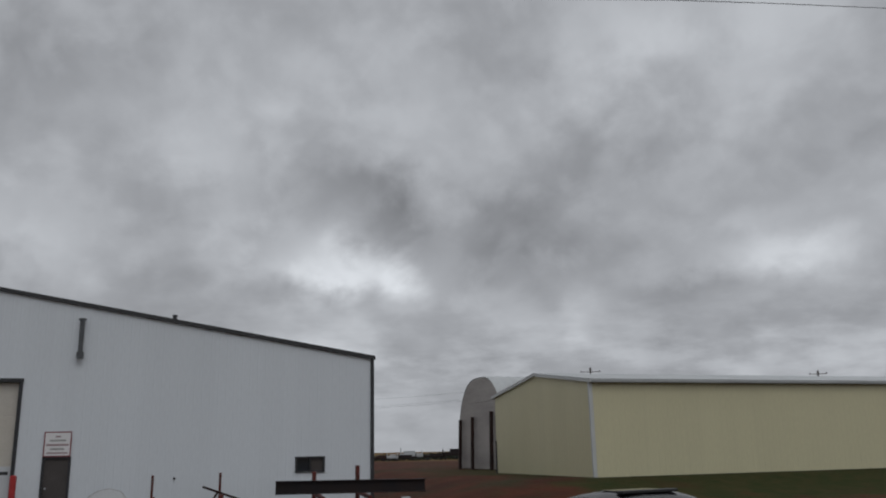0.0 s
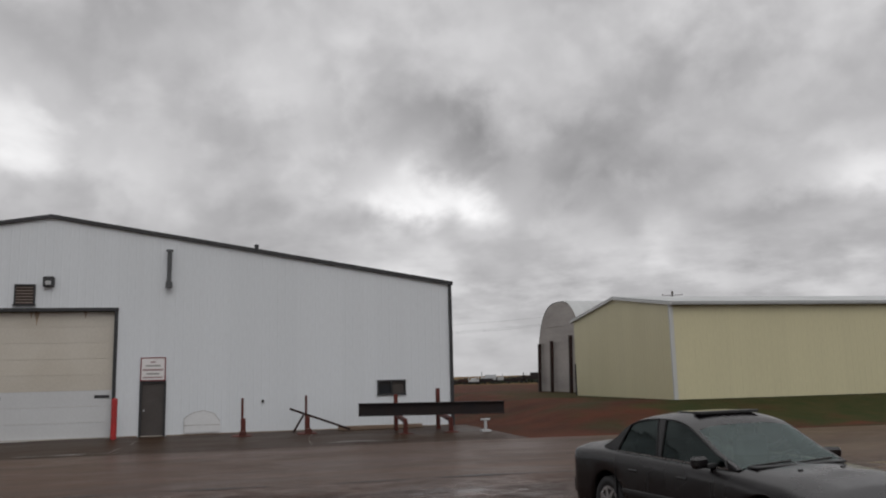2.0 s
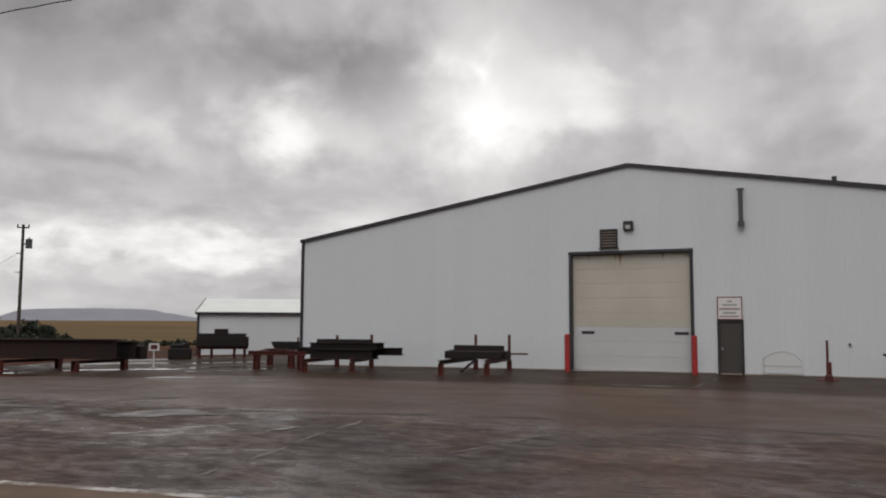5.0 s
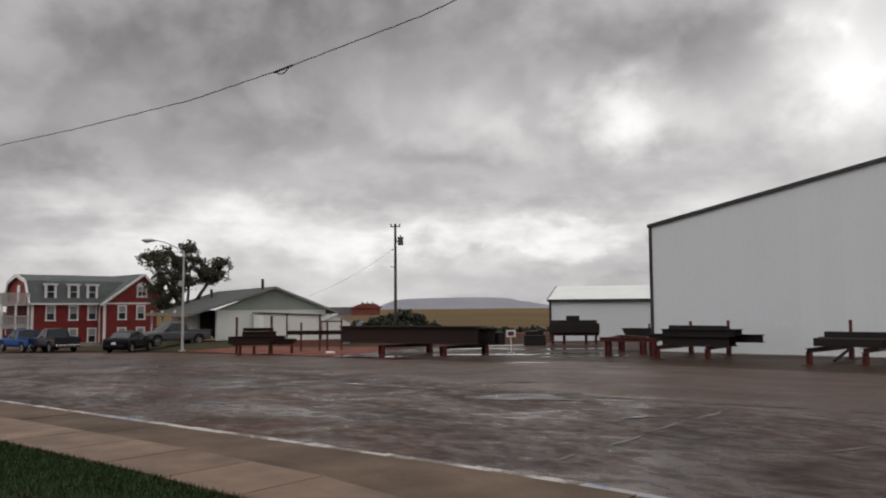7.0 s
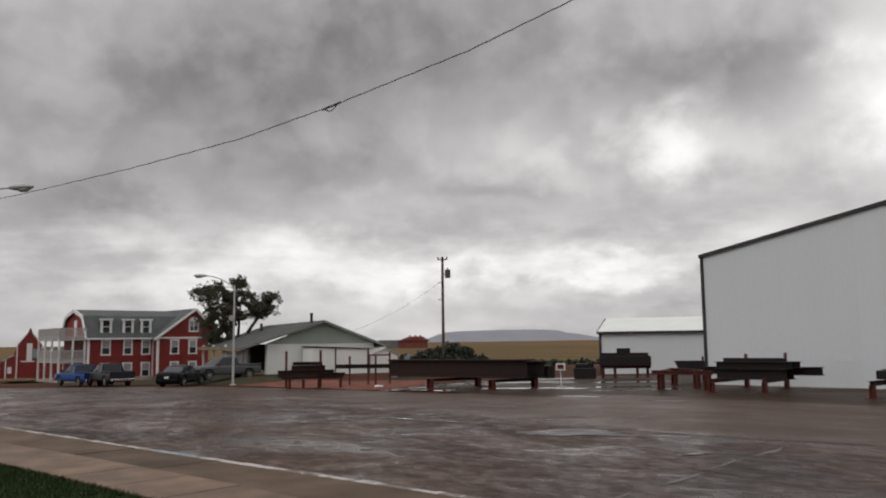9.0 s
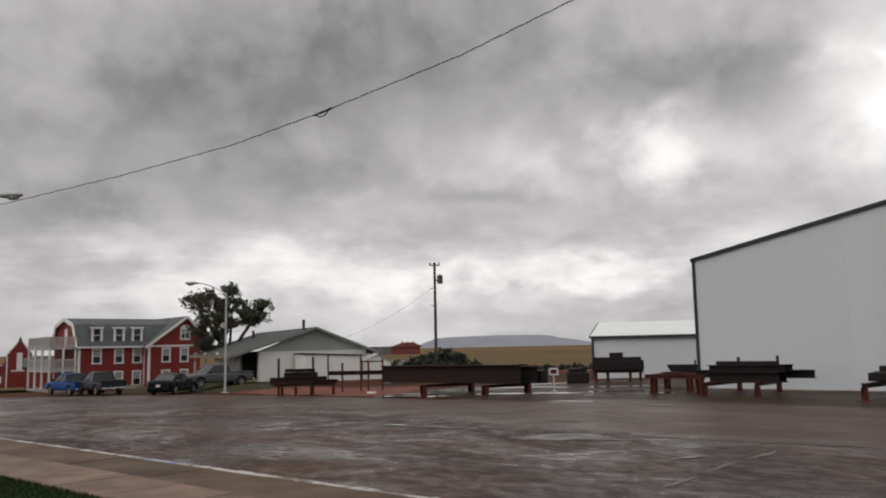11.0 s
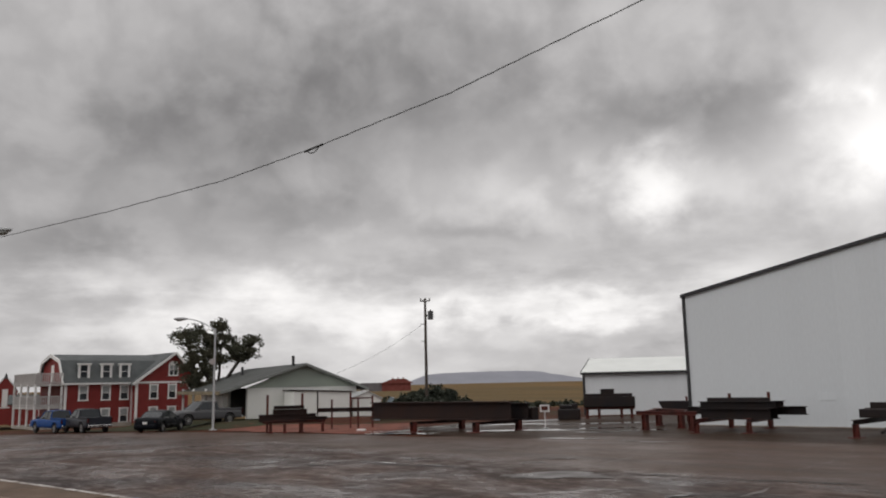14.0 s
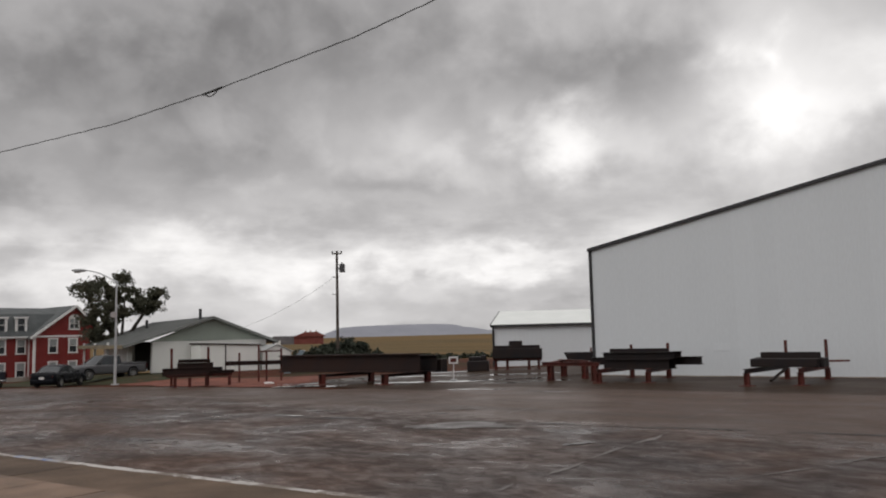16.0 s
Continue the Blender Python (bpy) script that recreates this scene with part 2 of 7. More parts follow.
    L(rng(wet, -0.5, 0.5, 0.58, 0.58 - puddle), bs.inputs["Roughness"])
    bp = N("ShaderNodeBump")
    bp.inputs["Distance"].default_value = 0.012
    L(rng(wet, -0.6, 0.6, 0.55, 0.1), bp.inputs["Strength"])
    L(m2("ADD", fine, m2("MULTIPLY_ADD", spot, 0.5, m2("MULTIPLY", mid, 0.25))), bp.inputs["Height"])
    L(bp.outputs[0], bs.inputs["Normal"])
    bs.inputs["IOR"].default_value = 1.33
    bs.inputs["Specular IOR Level"].default_value = spec
    return ma


def flaked(name, paint, bare):
    """Old paint flaked off in sharp-edged patches, with the stone showing between."""
    ma = mat(name, paint, 0.55, 0.25, 2.6, 30, 0.25)
    nt = ma.node_tree
    bs = nt.nodes["Principled BSDF"]
    src = bs.inputs["Base Color"].links[0].from_socket
    tc, n, r, mx = [nt.nodes.new(k) for k in ("ShaderNodeTexCoord", "ShaderNodeTexNoise", "ShaderNodeMapRange", "ShaderNodeMixRGB")]
    n.inputs["Scale"].default_value, n.inputs["Detail"].default_value, n.inputs["Roughness"].default_value = 1.5, 8, 0.72
    nt.links.new(tc.outputs["Object"], n.inputs["Vector"])
    nt.links.new(n.outputs[0], r.inputs[0])
    for i, v in enumerate((0.46, 0.53, 0.0, 1.0)):
        r.inputs[i + 1].default_value = v
    nt.links.new(r.outputs[0], mx.inputs[0])
    nt.links.new(src, mx.inputs[1])
    mx.inputs[2].default_value = (*bare, 1)
    nt.links.new(mx.outputs[0], bs.inputs["Base Color"])
    return ma


def glass_mat(name, tint=(0.02, 0.025, 0.03), rough=0.05):
    ma = bpy.data.materials.new(name)
    ma.use_nodes = True
    bs = ma.node_tree.nodes["Principled BSDF"]
    bs.inputs["Base Color"].default_value = (*tint, 1)
    bs.inputs["Roughness"].default_value = rough
    bs.inputs["IOR"].default_value = 1.5
    return ma


def clear_glass(name, tint=(0.55, 0.6, 0.6), ior=1.6):
    """Thin tinted glass: what lies behind shows through, and the sky glances off it."""
    ma = bpy.data.materials.new(name)
    ma.use_nodes = True
    nt = ma.node_tree
    nt.nodes.clear()
    tr, gl, fr, mx, out = [nt.nodes.new(k) for k in ("ShaderNodeBsdfTransparent", "ShaderNodeBsdfGlossy", "ShaderNodeFresnel", "ShaderNodeMixShader", "ShaderNodeOutputMaterial")]
    tr.inputs[0].default_value = (*tint, 1)
    gl.inputs[0].default_value = (0.80, 0.95, 0.93, 1)
    gl.inputs["Roughness"].default_value = 0.06
    fr.inputs[0].default_value = ior
    nt.links.new(fr.outputs[0], mx.inputs[0])
    nt.links.new(tr.outputs[0], mx.inputs[1])
    nt.links.new(gl.outputs[0], mx.inputs[2])
    nt.links.new(mx.outputs[0], out.inputs[0])
    return ma


WHITE_STEEL = mat("white_painted_steel", (0.66, 0.69, 0.72), 0.45, 0.05, 0.35, 14, 0.04, stretch=(1, 1, 0.25), spread=0.012)
DARK_TRIM = mat("dark_trim_steel", (0.026, 0.026, 0.029), 0.5, 0.2)
ROOF_STEEL = mat("galvanised_roof", (0.42, 0.43, 0.43), 0.45, 0.12, 0.5, 10, 0.05, stretch=(1, 0.2, 1))
WHITE_ROOF = mat("white_roof_steel", (0.72, 0.74, 0.72), 0.5, 0.08)
CREAM_DOOR = mat("cream_door", (0.55, 0.515, 0.455), 0.5, 0.10, 0.6, 12, 0.05, spread=0.03, col2=(0.49, 0.45, 0.385))
LOWER_DOOR = mat("white_door", (0.57, 0.58, 0.59), 0.5, 0.08, 0.6, 12, 0.05, spread=0.03)
GREY_DOOR = mat("weathered_grey_door", (0.062, 0.053, 0.049), 0.6, 0.2, 1.0, 20)
YELLOW_STEEL = mat("pale_yellow_steel", (0.58, 0.54, 0.35), 0.5, 0.06, 0.4, 12, 0.04, stretch=(1, 1, 0.3), spread=0.015)
YELLOW_TRIM = mat("pale_trim", (0.50, 0.51, 0.50), 0.5, 0.06)
RED_STEEL = mat("red_oxide_steel", (0.12, 0.024, 0.018), 0.6, 0.4, 3, 40, 0.2, col2=(0.06, 0.02, 0.015), spec=0.3)
BOLLARD_RED = mat("red_paint", (0.42, 0.03, 0.03), 0.45, 0.25, 3, 30)
BLACK_STEEL = mat("dark_mill_steel", (0.014, 0.012, 0.014), 0.55, 0.4, 1.5, 25, 0.15, col2=(0.024, 0.016, 0.014), spec=0.2)
BROWN_STEEL = mat("rusting_dark_steel", (0.018, 0.011, 0.011), 0.6, 0.4, 1.0, 20, 0.2, col2=(0.034, 0.017, 0.013), spec=0.2)
SIGN_WHITE = mat("sign_white", (0.72, 0.70, 0.70), 0.5, 0.05)
SIGN_RED = mat("sign_red", (0.20, 0.03, 0.035), 0.5, 0.1)
GALV = mat("galvanised_pole", (0.42, 0.43, 0.44), 0.45, 0.1)
WOOD_POLE = mat("weathered_pole_wood", (0.07, 0.055, 0.045), 0.85, 0.3, 2, 40, 0.4, stretch=(1, 1, 0.1))
RUBBER = mat("tyre_rubber", (0.02, 0.02, 0.021), 0.8, 0.2)
WINDOW = glass_mat("window_glass")
CABLE = mat("cable", (0.03, 0.03, 0.03), 0.6, 0.1)
BARN_RED = mat("barn_red_siding", (0.205, 0.017, 0.014), 0.65, 0.15, 0.8, 20, 0.1, spread=0.05)
TRIM_WHITE = mat("white_trim_paint", (0.75, 0.75, 0.74), 0.5, 0.06)
RAIL_GREY = mat("weathered_white_rail", (0.46, 0.44, 0.43), 0.7, 0.2, 2, 20, 0.1)
SHINGLE = mat("grey_shingles", (0.090, 0.098, 0.100), 0.85, 0.25, 1.0, 25, 0.3)
SHINGLE_GREEN = mat("grey_green_shingles", (0.062, 0.066, 0.063), 0.85, 0.25, 0.8, 25, 0.3)
BARGE = mat("grey_barge_paint", (0.19, 0.20, 0.19), 0.6, 0.12)
SAGE = mat("sage_green_siding", (0.36, 0.405, 0.35), 0.65, 0.12)
CONCRETE = mat("concrete", (0.34, 0.31, 0.27), 0.55, 0.25, 0.7, 30, 0.2)
GRASS = mat("grass", (0.012, 0.030, 0.006), 0.9, 0.5, 1.5, 40, 0.6, col2=(0.018, 0.029, 0.008), spec=0.15)
DRY_GRASS = mat("dull_bank_grass", (0.022, 0.032, 0.011), 0.9, 0.5, 0.6, 20, 0.6, col2=(0.045, 0.032, 0.018), spec=0.15)
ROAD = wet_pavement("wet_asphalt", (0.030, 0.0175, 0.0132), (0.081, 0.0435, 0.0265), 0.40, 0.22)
APRON = wet_pavement("wet_concrete", (0.015, 0.0088, 0.0052), (0.046, 0.026, 0.0145), 0.30, 0.10)


# ---- shaping helpers ----
def box(bm, c, s, rz=0.0, bevel=0.0, m=None):
    """A box of size s round the centre c, turned rz degrees, into bm."""
    geo = bmesh.ops.create_cube(bm, size=1.0)
    vs = geo["verts"]
    t = Matrix.Translation(c) @ Matrix.Rotation(radians(rz), 4, "Z") @ Matrix.Diagonal((*s, 1))
    bmesh.ops.transform(bm, matrix=(m @ t) if m else t, verts=vs)
    if bevel:
        es = list({e for v in vs for e in v.link_edges})
        bmesh.ops.bevel(bm, geom=es, offset=bevel, segments=1, affect="EDGES")
    return bm


def bx(c, s, rz=0.0, bevel=0.0):
    return box(bmesh.new(), c, s, rz, bevel)


def bar(bm, a, b, w, h=None, bevel=0.0):
    """A square bar from a to b."""
    a, b = Vector(a), Vector(b)
    d = b - a
    t = Matrix.Translation((a + b) / 2) @ d.to_track_quat("Z", "Y").to_matrix().to_4x4()
    box(bm, (0, 0, 0), (w, h or w, d.length), 0, bevel, t)
    return bm


def rod(bm, a, b, r, n=10, r2=None):
    a, b = Vector(a), Vector(b)
    d = b - a
    t = Matrix.Translation((a + b) / 2) @ d.to_track_quat("Z", "Y").to_matrix().to_4x4()
    bmesh.ops.create_cone(bm, cap_ends=True, segments=n, radius1=r, radius2=r if r2 is None else r2, depth=d.length, matrix=t)
    return bm


def ibeam(bm, a, b, depth, flange, web=0.02, lean=0.0):
    """A rolled I section from a to b: two flanges and a web, upright."""
    a, b = Vector(a), Vector(b)
    d = b - a
    yaw = math.atan2(d.y, d.x)
    pitch = -math.asin(max(-1, min(1, d.z / d.length)))
    t = Matrix.Translation((a + b) / 2) @ Matrix.Rotation(yaw, 4, "Z") @ Matrix.Rotation(pitch, 4, "Y") @ Matrix.Rotation(lean, 4, "X")
    th = max(0.02, depth * 0.07)
    box(bm, (0, 0, depth / 2 - th / 2), (d.length, flange, th), 0, 0, t)
    box(bm, (0, 0, -depth / 2 + th / 2), (d.length, flange, th), 0, 0, t)
    box(bm, (0, 0, 0), (d.length, web, depth - 2 * th), 0, 0, t)
    return bm


def prism(bm, pts, a, b):
    """Extrudes the polygon pts (pairs) from a to b along y: pts are (x, z)."""
    lo = [bm.verts.new((x, a, z)) for x, z in pts]
    hi = [bm.verts.new((x, b, z)) for x, z in pts]
    n = len(pts)
    bm.faces.new(lo)
    bm.faces.new(hi[::-1])
    for i in range(n):
        bm.faces.new((lo[i], hi[i], hi[(i + 1) % n], lo[(i + 1) % n]))
    return bm


def mesh_of(name, bm, material, smooth=False):
    bmesh.ops.recalc_face_normals(bm, faces=bm.faces)
    me = bpy.data.meshes.new(name)
    bm.to_mesh(me)
    bm.free()
    for m_ in (material if isinstance(material, (list, tuple)) else [material]):
        me.materials.append(m_)
    if smooth:
        for p in me.polygons:
            p.use_smooth = True
    return me


def part(name, bm, material, parent, label="", smooth=False):
    ob = new(name, mesh_of(name, bm, material, smooth))
    ob.parent = parent
    return tagged(ob, label)


def thing(name, label, category, at=(0, 0, 0), rz=0.0, group="", kind=""):
    ob = new(name)
    ob.matrix_basis = pose(*at, 0, 0, rz)
    ob.empty_display_size = 0.2
    return tagged(ob, label, category, group, kind)


def solid(name, bm, material, label, category, group="", kind="", smooth=False):
    return tagged(new(name, mesh_of(name, bm, material, smooth)), label, category, group, kind)


# ---- the lie of the land ----
def smooth01(v):
    v = max(0.0, min(1.0, v))
    return v * v * (3 - 2 * v)


def height(x, y):
    s = max(0.0, -x - 20)
    s = min(s, 110)
    z = -max(0.018 * s + 0.00009 * s * s, 0.0105 * min(max(0.0, -8 - x), 40))
    # the bank under the yellow building
    z += 0.84 * smooth01((y - 27.0) / 5.5) * smooth01((x - 8.2) / 5.0) * (1 if y < 90 else smooth01((400 - y) / 310))
    # the bungalow's lot
    z += 0.42 * smooth01((-x - 52) / 8) * smooth01((84 + x) / 8) * smooth01((y - 24) / 4) * smooth01((70 - y) / 10)
    # far fields roll up to a low skyline
    d = math.hypot(x, y)
    if x < 0 and y > 0 and d > 130:
        a = math.degrees(math.atan2(x, y))
        rise = smooth01((d - 130) / 420) * (2.3 + 1.7 * smooth01((a + 62) / 25) * smooth01((-28 - a) / 14) * 1.6 + 2.6 * smooth01((-66 - a) / 12))
        z += rise
    return z


# ---- ground ----
def grid_lines(lo, hi, near_lo, near_hi, step):
    v = list(np.arange(near_lo, near_hi + 0.01, step))
    k = step
    while v[-1] < hi:
        k *= 1.35
        v.append(min(hi, v[-1] + k))
    k = step
    while v[0] > lo:
        k *= 1.35
        v.insert(0, max(lo, v[0] - k))
    return v


def grid_mesh(name, xs, ys, zf, material):
    nx = len(xs)
    verts = [(x, y, zf(x, y)) for y in ys for x in xs]
    faces = [(j * nx + i, j * nx + i + 1, (j + 1) * nx + i + 1, (j + 1) * nx + i) for j in range(len(ys) - 1) for i in range(nx - 1)]
    me = bpy.data.meshes.new(name)
    me.from_pydata(verts, [], faces)
    me.materials.append(material)
    for p in me.polygons:
        p.use_smooth = True
    return new(name, me)


def ground_material():
    """Red-brown earth near by, dry golden fields further out, mixed by distance and noise."""
    ma = bpy.data.materials.new("earth_and_fields")
    ma.use_nodes = True
    nt = ma.node_tree
    N, L = nt.nodes.new, nt.links.new
    bs = nt.nodes["Principled BSDF"]
    tc = N("ShaderNodeTexCoord")

    def nz(s, d, st=(1, 1, 1)):
        mp, n = N("ShaderNodeMapping"), N("ShaderNodeTexNoise")
        mp.inputs["Scale"].default_value = st
        L(tc.outputs["Object"], mp.inputs[0])
        L(mp.outputs[0], n.inputs["Vector"])
        n.inputs["Scale"].default_value, n.inputs["Detail"].default_value = s, d
        return n.outputs[0]

    def mixc(f, a, b):
        n = N("ShaderNodeMixRGB")
        for s, v in zip(n.inputs, (f, a, b)):
            if isinstance(v, tuple):
                s.default_value = (*v, 1)
            else:
                L(v, s)
        return n.outputs[0]

    def rng(s, a, b, c=0.0, d=1.0):
        r = N("ShaderNodeMapRange")
        L(s, r.inputs[0])
        for i, v in enumerate((a, b, c, d)):
            r.inputs[i + 1].default_value = v
        return r.outputs[0]

    earth = mixc(rng(nz(0.5, 5), 0.35, 0.65), (0.080, 0.025, 0.013), (0.046, 0.017, 0.010))
    weeds = mixc(rng(nz(3, 4), 0.4, 0.6), (0.028, 0.027, 0.010), (0.040, 0.030, 0.015))
    earth = mixc(rng(nz(0.22, 7), 0.52, 0.66), earth, weeds)
    field = mixc(rng(nz(0.006, 5, (1, 2.5, 1)), 0.42, 0.58), (0.155, 0.085, 0.03), (0.085, 0.06, 0.026))
    field = mixc(rng(nz(0.05, 5, (0.3, 2.0, 1)), 0.35, 0.7), field, (0.13, 0.085, 0.035))
    ln = N("ShaderNodeVectorMath")
    ln.operation = "LENGTH"
    L(tc.outputs["Object"], ln.inputs[0])
    add = N("ShaderNodeMath")
    add.operation = "ADD"
    L(ln.outputs["Value"], add.inputs[0])
    L(rng(nz(0.03, 4), 0.3, 0.7, -30, 30), add.inputs[1])
    # short grass on the bank below the yellow building
    sp = N("ShaderNodeSeparateXYZ")
    L(tc.outputs["Object"], sp.inputs[0])

    def shifted(sock, amp, scale):
        n = N("ShaderNodeMath")
        n.operation = "ADD"
        L(sock, n.inputs[0])
        L(rng(nz(scale, 5), 0.3, 0.7, -amp, amp), n.inputs[1])
        return n.outputs[0]

    gm = N("ShaderNodeMath")
    gm.operation = "MULTIPLY"
    L(rng(shifted(sp.outputs[0], 4.0, 0.35), 13.5, 17.5), gm.inputs[0])
    L(rng(shifted(sp.outputs[1], 1.3, 0.6), 26.6, 28.2), gm.inputs[1])
    gm2 = N("ShaderNodeMath")
    gm2.operation = "MULTIPLY"
    L(gm.outputs[0], gm2.inputs[0])
    L(rng(shifted(sp.outputs[1], 6.0, 0.1), 48, 62, 1, 0), gm2.inputs[1])
    bank = mixc(rng(nz(1.4, 5), 0.35, 0.65), (0.022, 0.030, 0.007), (0.040, 0.035, 0.011))
    earth = mixc(gm2.outputs[0], earth, bank)
    L(mixc(rng(add.outputs[0], 95, 125), earth, field), bs.inputs["Base Color"])
    bs.inputs["Roughness"].default_value = 0.9
    bs.inputs["Specular IOR Level"].default_value = 0.12
    bp = N("ShaderNodeBump")
    bp.inputs["Strength"].default_value, bp.inputs["Distance"].default_value = 0.7, 0.08
    L(nz(5, 6), bp.inputs["Height"])
    L(bp.outputs[0], bs.inputs["Normal"])
    return ma


EARTH = ground_material()
RED_EARTH = mat("wet_red_earth", (0.20, 0.048, 0.024), 0.75, 0.5, 0.9, 12, 0.6, col2=(0.075, 0.024, 0.014), spec=0.3)
ground = grid_mesh("ground", grid_lines(-4600, 4600, -110, 60, 1.0), grid_lines(-3000, 4600, -10, 90, 1.0), lambda x, y: height(x, y) - 0.03, EARTH)
tagged(ground, "red-brown earth turning into dry golden fields", "ground", kind="structure")


def lerp(pts, x):
    for (x0, y0), (x1, y1) in zip(pts, pts[1:]):
        if x <= x1:
            k = max(0.0, min(1.0, (x - x0) / (x1 - x0)))
            return y0 + (y1 - y0) * k
    return pts[-1][1]


def sheet(name, x0, x1, step, lo, hi, rows, lift, material, label, category, ragged=0.0):
    """A sheet laid on the ground between two edge lines, lo and hi, given as (x, y) points."""
    n = max(2, int((x1 - x0) / step))
    xs = [x0 + (x1 - x0) * i / n for i in range(n + 1)]
    verts, faces = [], []
    for x in xs:
        a, b = lerp(lo, x), lerp(hi, x)
        if ragged:
            a += ragged * noise.noise((x * 0.35, 1.7, 0)) + 0.4 * ragged * noise.noise((x * 1.7, 5.2, 0))
            b += ragged * noise.noise((x * 0.3, 9.7, 0)) + 0.4 * ragged * noise.noise((x * 1.9, 3.2, 0))
        for j in range(rows + 1):
            y = a + (b - a) * j / rows
            verts.append((x, y, height(x, y) + lift))
    r = rows + 1
    for i in range(n):
        for j in range(rows):
            faces.append((i * r + j, (i + 1) * r + j, (i + 1) * r + j + 1, i * r + j + 1))
    me = bpy.data.meshes.new(name)
    me.from_pydata(verts, [], faces)
    me.materials.append(material)
    for p in me.polygons:
        p.use_smooth = True
    return tagged(new(name, me), label, category, kind="structure")


KERB = [(-300, -36.5), (-25.2, 5.0), (-7.4, 7.6), (-5.8, 7.75), (-2, 7.1), (4, 6.5), (60, 6.0)]
FAR_EDGE = [(-200, -12), (-110, 3), (-75, 13.9), (-58, 20.6), (-45, 22.2), (-30, 22.5), (-29.5, 26.4), (6.2, 26.3), (20, 25.4), (130, 24.0)]
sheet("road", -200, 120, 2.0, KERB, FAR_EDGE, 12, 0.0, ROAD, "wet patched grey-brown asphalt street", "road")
sheet("apron", -25, 7.9, 1.5, [(-25, 26.3), (7.9, 26.3)], [(-25, 34.5), (7.9, 34.5)], 5, 0.006, APRON, "wet brown concrete apron before the steel building", "pavement", 0.12)
sheet("yard", -41, -24.8, 1.0, [(-41, 33), (-37, 26.5), (-34, 23.8), (-24.8, 23.5)], [(-41, 37), (-38, 43), (-24.8, 52)], 12, 0.008, APRON, "wet concrete storage yard beside the steel building", "pavement", 0.5)
sheet("dirt_lot", -57, -35.5, 0.8, [(-57, 24.2), (-46, 22.9), (-35.5, 22.9)], [(-57, 30), (-46, 34), (-35.5, 26)], 8, 0.004, RED_EARTH, "bare wet red earth lot beside the yard", "earth", 0.5)
sheet("house_lawn", -78, -55, 1.0, [(-78, 17), (-64, 21.5), (-55, 24)], [(-78, 34), (-64, 36), (-55, 32)], 8, 0.012, DRY_GRASS, "dull green lawn bank before the white bungalow", "grass", 0.5)


# ---- white steel building ----
BX0, BX1, BY, BEAVE, BRIDGE_X, BRIDGE = -24.77, 7.33, 34.5, 6.02, -8.55, 8.62
BDEPTH = 38.0


def roof_z(x):
    if x < BRIDGE_X:
        return BEAVE + (BRIDGE - BEAVE) * (x - BX0) / (BRIDGE_X - BX0)
    return BEAVE + (BRIDGE - BEAVE) * (BX1 - x) / (BX1 - BRIDGE_X)


def panel_piece(x0, x1, lo, top, y, thick, rib_at, rib=0.007):
    """One piece of ribbed sheet from x0 to x1, from the height lo up to top(x), folded out at each rib."""
    prof = [(x0, y)]
    for xr in rib_at:
        if x0 + 0.06 < xr < x1 - 0.06:
            prof += [(xr - 0.035, y), (xr - 0.014, y - rib), (xr + 0.014, y - rib), (xr + 0.035, y)]
    prof += [(x1, y), (x1, y + thick), (x0, y + thick)]
    bm = bmesh.new()
    bot = [bm.verts.new((px_, py_, lo)) for px_, py_ in prof]
    tp = [bm.verts.new((px_, py_, top(px_))) for px_, py_ in prof]
    bm.faces.new(bot[::-1])
    bm.faces.new(tp)
    n = len(prof)
    for i in range(n):
        bm.faces.new((bot[i], bot[(i + 1) % n], tp[(i + 1) % n], tp[i]))
    return bm


def gable_panels(x0, x1, top, holes, y, thick, rib_at, rib=0.007, foot=0.0):
    """The sheet pieces between x0 and x1, with holes (xa, xb, za, zb) left open."""
    cuts = sorted({x0, x1, *[h[0] for h in holes if x0 < h[0] < x1], *[h[1] for h in holes if x0 < h[1] < x1]})
    made = []
    for a, b in zip(cuts, cuts[1:]):
        lo = foot
        for h in sorted([h for h in holes if h[0] <= (a + b) / 2 <= h[1]], key=lambda q: q[2]):
            if h[2] - lo > 0.02:
                made.append(panel_piece(a, b, lo, lambda _, z=h[2]: z, y, thick, rib_at, rib))
            lo = h[3]
        made.append(panel_piece(a, b, lo, top, y, thick, rib_at, rib))
    return made


